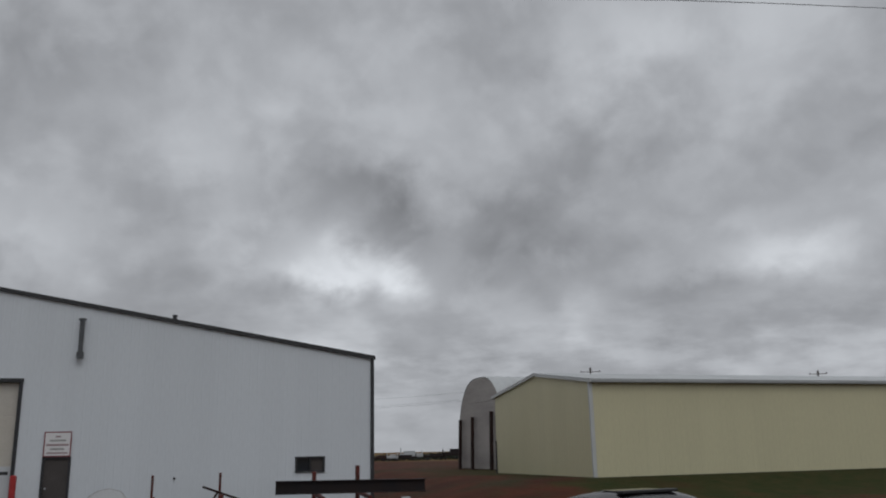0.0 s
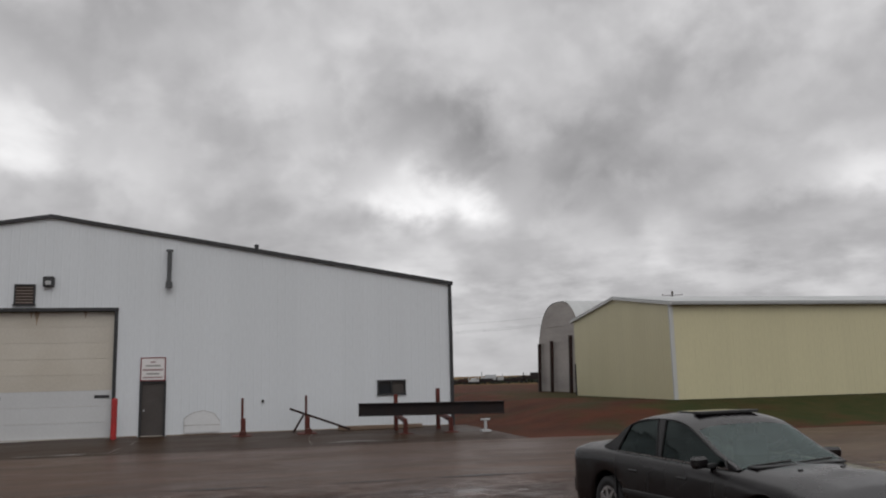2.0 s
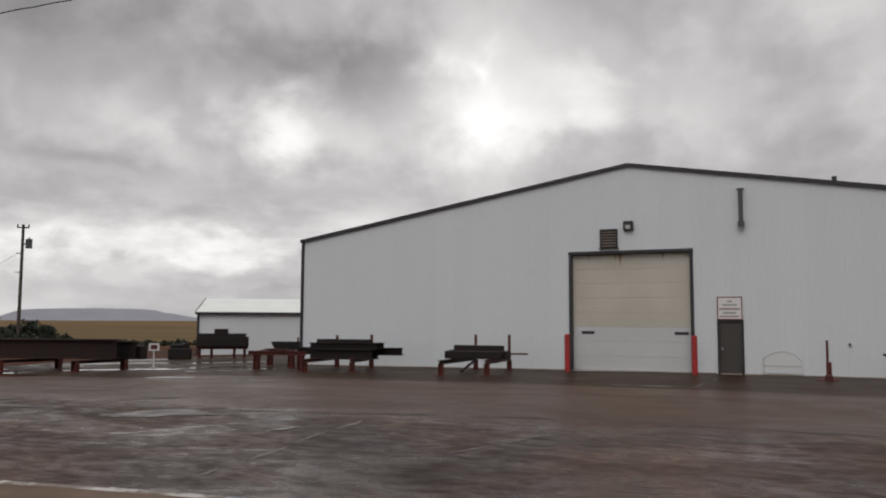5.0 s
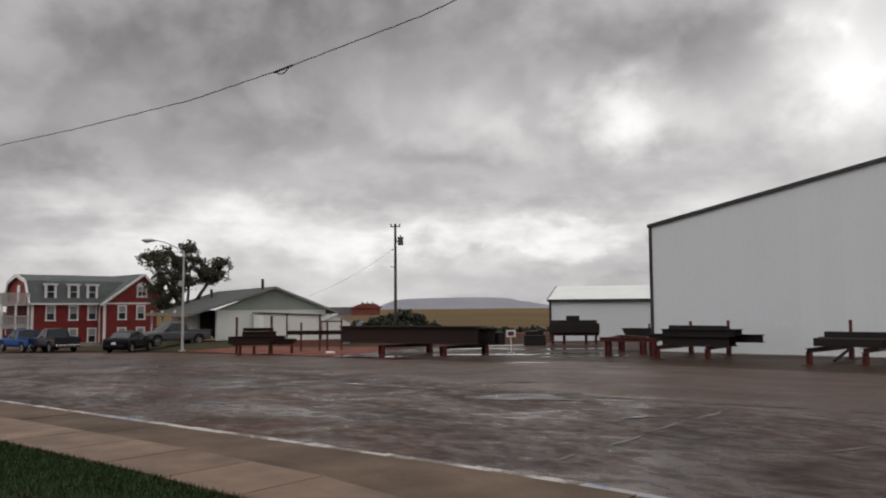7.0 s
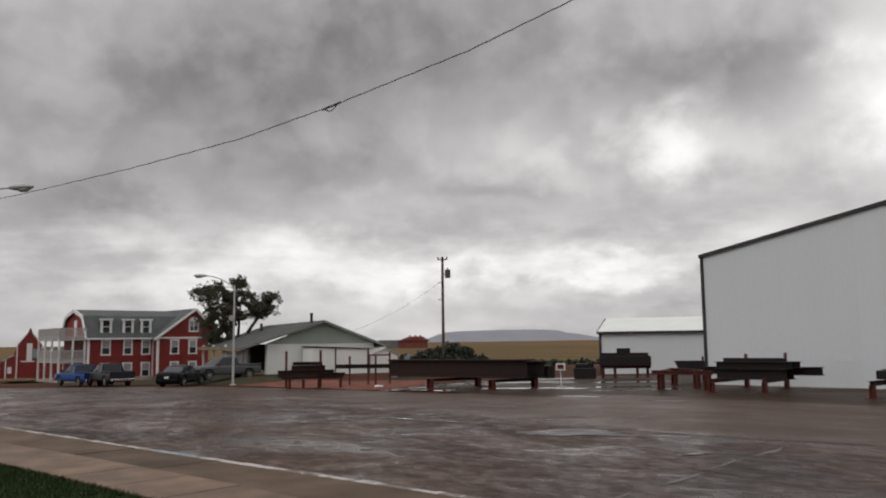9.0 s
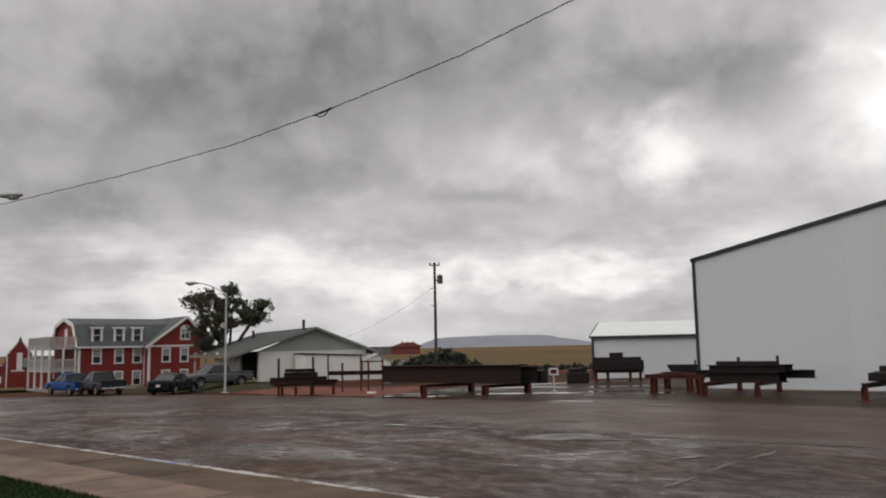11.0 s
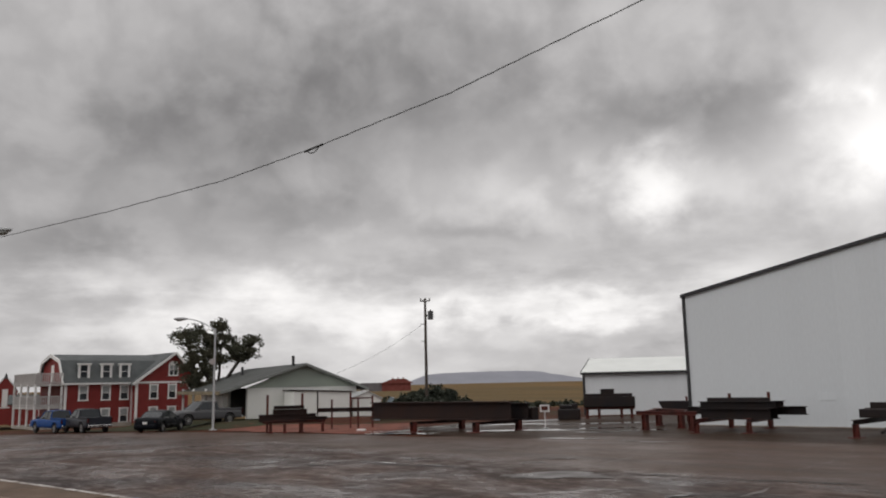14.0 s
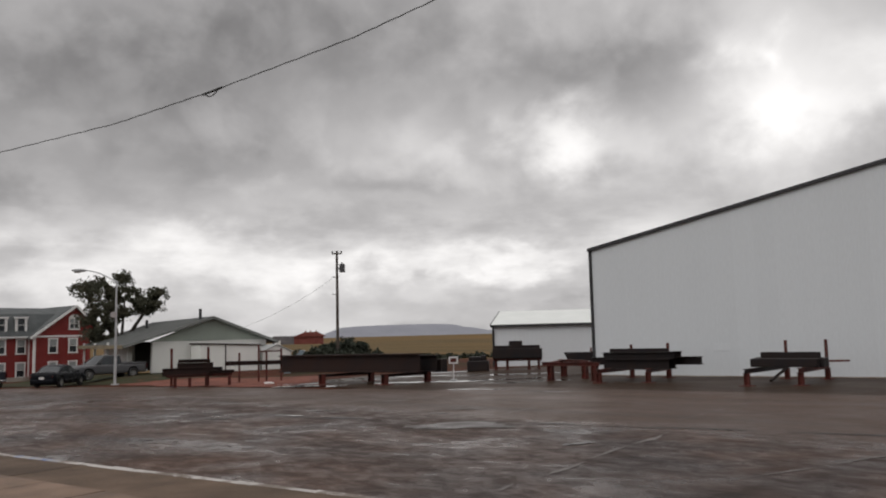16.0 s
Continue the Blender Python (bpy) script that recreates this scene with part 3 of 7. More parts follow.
def steel_building():
    b = thing("steel_building", "large white ribbed steel workshop with dark trim and low gable", "building")
    OD = (-10.98, -6.1, 0.0, 4.85)
    MD = (-5.08, -4.14, 0.0, 2.12)
    WN = (4.19, 5.34, 1.33, 1.93)
    holes = [OD, MD, WN]
    wall = part("front_wall", bx(((BX0 + BX1) / 2, BY + 0.13, -0.13), (BX1 - BX0, 0.2, 0.34)), CONCRETE, b, "concrete base strip under the front wall")
    n = 35
    w = (BX1 - BX0) / n
    for i in range(n):
        x0 = BX0 + i * w
        ys = BY + (0.003 if i % 2 else 0.0)
        xs = [x0 + w / 6, x0 + w / 2, x0 + 5 * w / 6]
        ends = [x0, BRIDGE_X, x0 + w] if x0 < BRIDGE_X < x0 + w else [x0, x0 + w]
        for a, c in zip(ends, ends[1:]):
            for bm in gable_panels(a, c, roof_z, holes, ys, 0.06, xs, 0.005, -0.24):
                part("panel", bm, WHITE_STEEL, wall)
    rust = mat("rusty_base_stain", (0.14, 0.085, 0.055), 0.8, 0.5, 1.2, 20, 0.2, col2=(0.30, 0.27, 0.23))
    for xa, xb in ((BX0, -18.0), (-18.0, -11.15), (-5.95, -5.15), (-4.08, BX1)):
        part("base_flashing", bar(bmesh.new(), (xa, BY - 0.035, height(xa, BY) + 0.03), (xb, BY - 0.035, height(xb, BY) + 0.03), 0.09, 0.04), rust, b, "rust-stained base flashing")
    part("side_wall", bx((BX0 + 0.06, BY + BDEPTH / 2, BEAVE / 2 - 0.15), (0.12, BDEPTH - 0.2, BEAVE + 0.3)), WHITE_STEEL, b)
    part("side_wall", bx((BX1 - 0.06, BY + BDEPTH / 2, BEAVE / 2), (0.12, BDEPTH - 0.2, BEAVE)), WHITE_STEEL, b)
    bm = bmesh.new()
    prism(bm, [(BX0, 0), (BX1, 0), (BX1, BEAVE), (BRIDGE_X, BRIDGE), (BX0, BEAVE)], BY + BDEPTH - 0.12, BY + BDEPTH)
    part("back_wall", bm, WHITE_STEEL, b)
    for xa, xb in ((BX0 - 0.12, BRIDGE_X), (BX1 + 0.12, BRIDGE_X)):
        bm = bmesh.new()
        za = BEAVE - 0.02
        prism(bm, [(xa, za - 0.06), (xb, BRIDGE - 0.06), (xb, BRIDGE + 0.02), (xa, za + 0.02)], BY - 0.03, BY + BDEPTH + 0.1)
        part("roof", bm, ROOF_STEEL, b)
        bm = bmesh.new()
        prism(bm, [(xa, za - 0.135), (xb, BRIDGE - 0.115), (xb, BRIDGE + 0.03), (xa, za + 0.03)], BY - 0.11, BY - 0.035)
        part("rake_trim", bm, DARK_TRIM, b, "dark rake trim")
    for x in (BX0, BX1):
        part("corner_trim", bx((x, BY - 0.02, BEAVE / 2 - 0.12), (0.14, 0.1, BEAVE + 0.04)), DARK_TRIM, b, "dark corner trim")
    # ridge of a small roof vent
    bm = bmesh.new()
    rod(bm, (-0.74, BY + 1.5, roof_z(-0.74)), (-0.74, BY + 1.5, roof_z(-0.74) + 0.38), 0.09)
    rod(bm, (-0.74, BY + 1.5, roof_z(-0.74) + 0.36), (-0.74, BY + 1.5, roof_z(-0.74) + 0.44), 0.105)
    part("roof_vent", bm, DARK_TRIM, b, "small dark roof vent pipe")
    # overhead door
    x0, x1, _, z1 = OD
    od = part("overhead_door", bx(((x0 + x1) / 2, BY + 0.24, z1 / 2), (x1 - x0 + 0.3, 0.03, z1)), CREAM_DOOR, b, "closed sectional overhead door, cream above and white below")
    nsec = 8
    hs = z1 / nsec
    for i in range(nsec):
        bm = bx(((x0 + x1) / 2, BY + 0.19, hs * (i + 0.5)), (x1 - x0, 0.05, hs - 0.006), 0, 0.003)
        for k in (-0.3, 0.3):
            box(bm, ((x0 + x1) / 2, BY + 0.163, hs * (i + 0.5) + k * hs * 0.66), (x1 - x0 - 0.01, 0.004, 0.012))
        part("door_section", bm, LOWER_DOOR if i < 3 else CREAM_DOOR, od)
    for xa, xb in ((-10.62, -10.08), (-6.77, -6.22)):
        part("lite", bx(((xa + xb) / 2, BY + 0.158, 1.575), (xb - xa, 0.02, 0.12), 0, 0.005), DARK_TRIM, od, "narrow black window strip")
    for k, (cx_, ln, w_) in enumerate(((-8.95, 0.55, 0.10), (-9.15, 0.3, 0.06), (-7.2, 0.28, 0.07), (-10.3, 0.25, 0.05))):
        bm = bmesh.new()
        prism(bm, [(cx_ - w_, z1 - 0.01), (cx_ + w_, z1 - 0.01), (cx_ + w_ * 0.35, z1 - ln * 0.6), (cx_, z1 - ln), (cx_ - w_ * 0.4, z1 - ln * 0.5)], BY + 0.1565, BY + 0.1585)
        part("rust_run", bm, mat("rust_run", (0.36, 0.27, 0.19), 0.8, 0.3, 4, 30, 0.1) if k == 0 else bpy.data.materials["rust_run"], od, "faint rust run below the header")
    part("door_seal", bx(((x0 + x1) / 2, BY + 0.17, 0.012), (x1 - x0, 0.06, 0.03)), RUBBER, od)
    for x in (x0 - 0.06, x1 + 0.06):
        part("door_jamb", bx((x, BY + 0.02, z1 / 2), (0.13, 0.16, z1), 0, 0.008), DARK_TRIM, b, "dark door jamb")
    part("door_header", bx(((x0 + x1) / 2, BY + 0.018, z1 + 0.07), (x1 - x0 + 0.28, 0.17, 0.14), 0, 0.008), DARK_TRIM, b, "dark door header")
    # man door
    x0, x1, _, z1 = MD
    md = part("man_door", bx(((x0 + x1) / 2, BY + 0.06, z1 / 2 - 0.02), (x1 - x0 - 0.1, 0.05, z1 - 0.07), 0, 0.006), GREY_DOOR, b, "weathered grey steel door")
    part("door_frame", box(box(box(bmesh.new(), (x0 + 0.02, BY + 0.02, z1 / 2), (0.08, 0.14, z1)), (x1 - 0.02, BY + 0.02, z1 / 2), (0.08, 0.14, z1)), ((x0 + x1) / 2, BY + 0.019, z1 - 0.02), (x1 - x0 + 0.01, 0.13, 0.08)), DARK_TRIM, md)
    bm = rod(bmesh.new(), (x0 + 0.16, BY + 0.035, 1.0), (x0 + 0.16, BY - 0.04, 1.0), 0.02)
    rod(bm, (x0 + 0.16, BY - 0.04, 1.0), (x0 + 0.16, BY - 0.09, 1.0), 0.035)
    part("door_knob", bm, GALV, md)
    # window
    x0, x1, z0, z1 = WN
    wn = part("slider_window", bx(((x0 + x1) / 2, BY + 0.05, (z0 + z1) / 2), (x1 - x0 - 0.06, 0.012, z1 - z0 - 0.06)), WINDOW, b, "dark sliding window")
    bm = bmesh.new()
    for c, s in ((((x0 + x1) / 2, BY, z1 - 0.025), (x1 - x0 + 0.06, 0.12, 0.07)), (((x0 + x1) / 2, BY, z0 + 0.025), (x1 - x0 + 0.06, 0.12, 0.07)),
                 ((x0 + 0.02, BY, (z0 + z1) / 2), (0.07, 0.118, z1 - z0)), ((x1 - 0.02, BY, (z0 + z1) / 2), (0.07, 0.118, z1 - z0)), (((x0 + x1) / 2, BY + 0.01, (z0 + z1) / 2), (0.05, 0.1, z1 - z0 - 0.05))):
        box(bm, c, s)
    part("window_frame", bm, DARK_TRIM, wn)
    part("screen", bx(((x0 + x1 * 3) / 4, BY + 0.03, (z0 + z1) / 2), (0.48, 0.01, z1 - z0 - 0.1)), mat("insect_screen", (0.07, 0.06, 0.055), 0.8), wn)
    # exhaust pipe
    bm = rod(bmesh.new(), (-4.1, BY - 0.2, 5.86), (-4.1, BY - 0.2, 7.2), 0.085, 14)
    rod(bm, (-4.1, BY - 0.2, 5.75), (-4.1, BY - 0.2, 5.98), 0.13, 14)
    rod(bm, (-4.1, BY - 0.2, 5.86), (-4.1, BY + 0.05, 5.86), 0.1, 14)
    rod(bm, (-4.1, BY - 0.2, 7.2), (-4.1, BY - 0.2, 7.27), 0.14, 14)
    bar(bm, (-4.1, BY - 0.2, 7.0), (-4.1, BY, 7.0), 0.04)
    part("exhaust_pipe", bm, mat("sooty_pipe", (0.09, 0.095, 0.1), 0.5, 0.3), b, "grey exhaust pipe on the wall")
    # louvre
    lv = part("louvre", bx((-9.37, BY + 0.0, 5.5), (0.68, 0.05, 0.76)), mat("louvre_back", (0.06, 0.045, 0.04), 0.7), b, "brown wall louvre with sill")
    fr = bmesh.new()
    for c, s in (((-9.37, BY - 0.05, 5.87), (0.74, 0.1, 0.06)), ((-9.37, BY - 0.06, 5.1), (0.8, 0.14, 0.05)), ((-9.71, BY - 0.05, 5.5), (0.06, 0.098, 0.72)), ((-9.03, BY - 0.05, 5.5), (0.06, 0.098, 0.72))):
        box(fr, c, s)
    part("louvre_frame", fr, DARK_TRIM, lv)
    for i in range(6):
        t = Matrix.Translation((-9.37, BY - 0.05, 5.2 + i * 0.115)) @ Matrix.Rotation(radians(35), 4, "X")
        part("slat", box(bmesh.new(), (0, 0, 0), (0.62, 0.09, 0.012), 0, 0, t), mat("slat_brown", (0.24, 0.19, 0.165), 0.6) if i == 0 else bpy.data.materials["slat_brown"], lv)
    # wall light
    wl = part("wall_light", bx((-8.53, BY - 0.1, 6.0), (0.4, 0.2, 0.4), 0, 0.03), DARK_TRIM, b, "square dark wall-pack light")
    part("lens", bx((-8.53, BY - 0.2, 5.95), (0.2, 0.02, 0.16), 0, 0.005), mat("lamp_lens", (0.45, 0.46, 0.46), 0.2), wl)
    # knocked patch low on the wall
    bm = bmesh.new()
    pts = [(-3.42, 0.1), (-2.06, 0.1), (-2.06, 0.5), (-2.3, 0.82), (-2.7, 0.93), (-3.1, 0.86), (-3.42, 0.66)]
    prism(bm, pts, BY - 0.046, BY - 0.034)
    part("patch_panel", bm, mat("cream_patch", (0.69, 0.70, 0.71), 0.5, 0.12), b, "cream patch panel screwed on the wall")
    # grey strips draw the shading along the patch's upper edge
    fr = bmesh.new()
    for (xa, za), (xb, zb) in zip(pts, pts[1:] + pts[:1]):
        if max(za, zb) > 0.55:
            bar(fr, (xa, BY - 0.046, za), (xb, BY - 0.046, zb), 0.022)
    bar(fr, (-3.42, BY - 0.046, 0.38), (-2.06, BY - 0.046, 0.38), 0.022)
    part("patch_edge", fr, mat("shading_grey", (0.46, 0.45, 0.43), 0.7, 0.3), b, "grey edge on the patch, its shading put into the colour")
    part("tap", rod(bmesh.new(), (-0.43, BY + 0.02, 1.23), (-0.43, BY - 0.08, 1.23), 0.05), DARK_TRIM, b)
    part("vent_plate", bx((-18.18, BY - 0.010, 1.17), (0.76, 0.008, 0.32), 0, 0.004), WHITE_STEEL, b, "small white cover plate")
    return b


steel_building()


def wall_sign():
    s = thing("wall_sign", "white sign with red border above the grey door", "sign", (-4.62, BY - 0.045, 2.58))
    part("board", bx((0, 0, 0), (0.92, 0.02, 0.9), 0, 0.004), SIGN_WHITE, s)
    for c, z in (((0, -0.012, 0.435), (0.94, 0.012, 0.04)), ((0, -0.012, -0.435), (0.94, 0.012, 0.04)), ((-0.45, -0.012, 0), (0.04, 0.0115, 0.84)), ((0.45, -0.012, 0), (0.04, 0.0115, 0.84))):
        part("border", bx(c, z), SIGN_RED, s, "red border strip")
    tx = mat("sign_text", (0.36, 0.26, 0.26), 0.5)
    tg = mat("sign_text_pale", (0.38, 0.38, 0.36), 0.5)
    for z, w, h, m_ in ((0.27, 0.18, 0.06, tx), (0.13, 0.56, 0.07, tg), (-0.03, 0.76, 0.07, tx), (-0.18, 0.48, 0.07, tg), (-0.32, 0.72, 0.05, tx)):
        part("text_bar", bx((0, -0.0125, z), (w, 0.004, h)), m_, s)


wall_sign()


def bollard(x, y):
    b = thing("bollard", "red painted steel bollard beside the overhead door", "bollard", (x, y, 0), group="bollards")
    bm = rod(bmesh.new(), (0, 0, -0.05), (0, 0, 1.48), 0.11, 20)
    part("post", bm, BOLLARD_RED, b, smooth=False)
    bm = bmesh.new()
    bmesh.ops.create_uvsphere(bm, u_segments=16, v_segments=8, radius=0.11, matrix=Matrix.Translation((0, 0, 1.47)) @ Matrix.Diagonal((1, 1, 0.4, 1)))
    part("cap", bm, BOLLARD_RED, b, smooth=True)


bollard(-10.95, 33.6)
bollard(-5.86, 33.6)


# ---- yellow building ----
def ribbed_wall(name, length, top, parent, m4, material, panel_w=0.92, rib=0.008, holes=()):
    """A wall of sheet panels in its own plane, x along, z up, placed by m4."""
    wall = part(name, bx((length / 2, 0.12, 0.05), (length, 0.1, 0.1)), CONCRETE, parent)
    wall.matrix_basis = m4
    n = max(1, round(length / panel_w))
    w = length / n
    for i in range(n):
        for bm in gable_panels(i * w, (i + 1) * w, top, holes, 0.003 * (i % 2), 0.06, [i * w + w / 6, i * w + w / 2, i * w + w * 5 / 6], rib):
            part("panel", bm, material, wall)
    return wall


def yellow_building():
    X, Y, Z, W, LEN, EH, RH = 16.5, 32.5, 0.82, 11.1, 46.0, 4.08, 4.80
    b = thing("yellow_building", "long pale yellow ribbed steel building with grey roof", "building", (X, Y, Z))
    ribbed_wall("south_wall", LEN, lambda x: EH, b, pose(0, 0, 0), YELLOW_STEEL)
    ribbed_wall("west_wall", W, lambda x: EH + (RH - EH) * (1 - abs(x - W / 2) / (W / 2)), b, pose(0, W, 0, 0, 0, -90), YELLOW_STEEL, W / 14)
    part("north_wall", bx((LEN / 2, W - 0.06, EH / 2), (LEN - 0.2, 0.1, EH)), YELLOW_STEEL, b)
    bm = bmesh.new()
    prism(bm, [(0.1, 0), (W - 0.1, 0), (W - 0.1, EH), (W / 2, RH), (0.1, EH)], 0, 0.1)
    ob = part("east_wall", bm, YELLOW_STEEL, b)
    ob.matrix_basis = pose(LEN, 0, 0, 0, 0, 90)
    for s in (0, 1):
        bm = bmesh.new()
        ya, yb = (-0.25, W / 2) if s == 0 else (W + 0.25, W / 2)
        za = EH - 0.04
        vs = [(-0.12, ya, za), (LEN + 0.1, ya, za), (LEN + 0.1, yb, RH), (-0.12, yb, RH)]
        lo = [bm.verts.new(v) for v in vs]
        hi = [bm.verts.new((v[0], v[1], v[2] + 0.1)) for v in vs]
        bm.faces.new(lo)
        bm.faces.new(hi)
        for i in range(4):
            bm.faces.new((lo[i], lo[(i + 1) % 4], hi[(i + 1) % 4], hi[i]))
        part("roof", bm, ROOF_STEEL, b, "grey metal roof slope")
        bm = bmesh.new()
        bar(bm, (-0.08, ya, za - 0.01), (-0.08, yb, RH), 0.1, 0.11)
        part("rake_trim", bm, YELLOW_TRIM, b, "pale rake trim")
    part("gutter", bx((LEN / 2, -0.20, EH - 0.05), (LEN, 0.12, 0.12), 0, 0.02), mat("grey_gutter", (0.33, 0.34, 0.34), 0.5), b, "grey eave gutter")
    part("corner_trim", bx((0, -0.03, EH / 2), (0.17, 0.1, EH - 0.02)), YELLOW_TRIM, b, "pale corner trim and downpipe")
    part("post", rod(bmesh.new(), (-0.25, W - 0.6, -0.1), (-0.25, W - 0.6, 1.7), 0.04), DARK_TRIM, b)


yellow_building()


def quonset():
    X, Y0, W, H, LEN = 19.05, 48.5, 8.8, 5.95, 22.0
    Z = height(X, Y0 + 4)
    b = thing("quonset_hut", "weathered grey arched metal shed", "shed", (X, Y0, Z))
    n = 28
    arc = []
    for i in range(n + 1):
        a = math.pi * i / n
        c, s = math.cos(a), math.sin(a)
        arc.append((W / 2 - W / 2 * math.copysign(abs(c) ** 0.72, c), H * s ** 0.8 if s > 1e-6 else 0.0))
    face = mat("weathered_grey_sheet", (0.40, 0.37, 0.345), 0.7, 0.25, 0.5, 8, 0.2, stretch=(1, 0.4, 2), spread=0.05)
    # end wall of stacked sheets
    wall = None
    rows = 11
    for k in range(rows):
        za, zb = H * k / rows, H * (k + 1) / rows
        bm = bmesh.new()

        def half(z):
            for (ya, z0), (yb, z1) in zip(arc[:n // 2], arc[1:n // 2 + 1]):
                if z0 <= z <= z1 + 1e-9:
                    return ya + (yb - ya) * ((z - z0) / max(1e-6, z1 - z0))
            return W / 2
        a, c = half(za), half(zb)
        off = 0.012 * (k % 2)
        vs = [(off, a, za), (off, W - a, za), (off, W - c, zb - 0.01), (off, c, zb - 0.01)]
        lo = [bm.verts.new(v) for v in vs]
        hi = [bm.verts.new((v[0] + 0.06, v[1], v[2])) for v in vs]
        bm.faces.new(lo)
        bm.faces.new(hi)
        for i in range(4):
            bm.faces.new((lo[i], lo[(i + 1) % 4], hi[(i + 1) % 4], hi[i]))
        if wall is None:
            wall = part("end_wall", bm, face, b)
        else:
            part("panel", bm, face, wall)
    bm = bmesh.new()
    lo = [bm.verts.new((0.025, y, z)) for y, z in arc]
    hi = [bm.verts.new((0.075, y, z)) for y, z in arc]
    bm.faces.new(lo)
    bm.faces.new(hi[::-1])
    part("backing_sheet", bm, face, wall)
    verts, faces = [], []
    m = 60
    for j in range(m + 1):
        x = LEN * j / m
        k = 1.0 + (0.006 if j % 2 else 0)
        for (y, z) in arc:
            verts.append((x, W / 2 + (y - W / 2) * k, z * k + 0.04))
    for j in range(m):
        for i in range(n):
            q = j * (n + 1) + i
            faces.append((q, q + 1, q + n + 2, q + n + 1))
    me = bpy.data.meshes.new("arched_roof")
    me.from_pydata(verts, [], faces)
    me.materials.append(ROOF_STEEL)
    ob = new("arched_roof", me)
    ob.parent = b
    for y, t in ((7.7, 3.3), (5.2, 3.4), (1.7, 3.6)):
        pt = solid("timber_post", bar(bmesh.new(), (X - 0.3, Y0 + y, height(X - 0.3, Y0 + y) - 0.1), (X - 0.2, Y0 + y, Z + t), 0.17, 0.2), BROWN_STEEL, "dark upright timber against the arched shed", "post", "timber posts")


quonset()


# ---- back shed ----
def back_shed():
    Z = -0.52
    LEN, W, EH, RH = 15.0, 9.0, 3.1, 4.15
    b = thing("storage_shed", "white ribbed steel storage shed with dark eave trim", "shed", (-42.35, 46.85, Z), 33)
    ribbed_wall("front_wall", LEN, lambda x: EH, b, pose(0, 0, 0), WHITE_STEEL)
    bm = bmesh.new()
    prism(bm, [(0, 0), (W, 0), (W, EH), (W / 2, RH), (0, EH)], 0, 0.1)
    ob = part("gable_wall", bm, WHITE_STEEL, b)
    ob.matrix_basis = pose(0, W, 0, 0, 0, -90)
    part("back_wall", bx((LEN / 2, W - 0.06, EH / 2), (LEN, 0.1, EH)), WHITE_STEEL, b)
    ob = part("gable_wall", prism(bmesh.new(), [(0, 0), (W, 0), (W, EH), (W / 2, RH), (0, EH)], 0, 0.1), WHITE_STEEL, b)
    ob.matrix_basis = pose(LEN, W, 0, 0, 0, -90)
    for s in (0, 1):
        bm = bmesh.new()
        ya, yb = (-0.2, W / 2) if s == 0 else (W + 0.2, W / 2)
        vs = [(-0.15, ya, EH - 0.03), (LEN + 0.1, ya, EH - 0.03), (LEN + 0.1, yb, RH), (-0.15, yb, RH)]
        lo = [bm.verts.new(v) for v in vs]
        hi = [bm.verts.new((v[0], v[1], v[2] + 0.09)) for v in vs]
        bm.faces.new(lo)
        bm.faces.new(hi)
        for i in range(4):
            bm.faces.new((lo[i], lo[(i + 1) % 4], hi[(i + 1) % 4], hi[i]))
        part("roof", bm, WHITE_ROOF, b, "white metal roof slope")
        part("rake_trim", bar(bmesh.new(), (-0.17, ya, EH - 0.04), (-0.17, yb, RH), 0.08, 0.2), DARK_TRIM, b, "dark rake trim")
    part("eave_trim", bx((LEN / 2, -0.22, EH - 0.06), (LEN + 0.2, 0.06, 0.17)), DARK_TRIM, b, "dark eave trim")
    part("corner_trim", bx((0, -0.02, EH / 2), (0.16, 0.1, EH - 0.02)), DARK_TRIM, b, "dark corner trim")


back_shed()


# ---- kerb, walk and lawn on the near side ----
def kerb_line(x):
    return lerp(KERB, x)


def kerb():
    white = flaked("worn_white_paint", (0.50, 0.47, 0.45), (0.13, 0.10, 0.08))
    blue = flaked("worn_blue_paint", (0.10, 0.16, 0.36), (0.30, 0.29, 0.29))
    k = thing("kerb", "worn concrete kerb with flaking white and blue paint", "kerb", kind="structure")
    x = -70.0
    while x < 9:
        w = 1.5
        a, b = Vector((x, kerb_line(x), 0)), Vector((x + w, kerb_line(x + w), 0))
        z = height(x + w / 2, a.y)
        d = b - a
        ang = math.degrees(math.atan2(d.y, d.x))
        c = (a + b) / 2
        bm = bx((c.x, c.y - 0.08, z - 0.02), (d.length - 0.015, 0.17, 0.24), ang, 0.02)
        m_ = blue if (-18.9 < x < -16.5 or -8.3 < x < -5.5) else white
        part("kerb_stone", bm, m_, k)
        x += w


kerb()
VERGE = [(-70, -4.2), (-17.5, 4.65), (-12.2, 5.45), (-8.8, 5.75), (9, 4.7)]
LAWN = [(-70, -5.6), (-15.4, 3.68), (-11.4, 4.25), (-8.4, 4.55), (9, 2.9)]
BACK = [(-70, -28), (9, -28)]


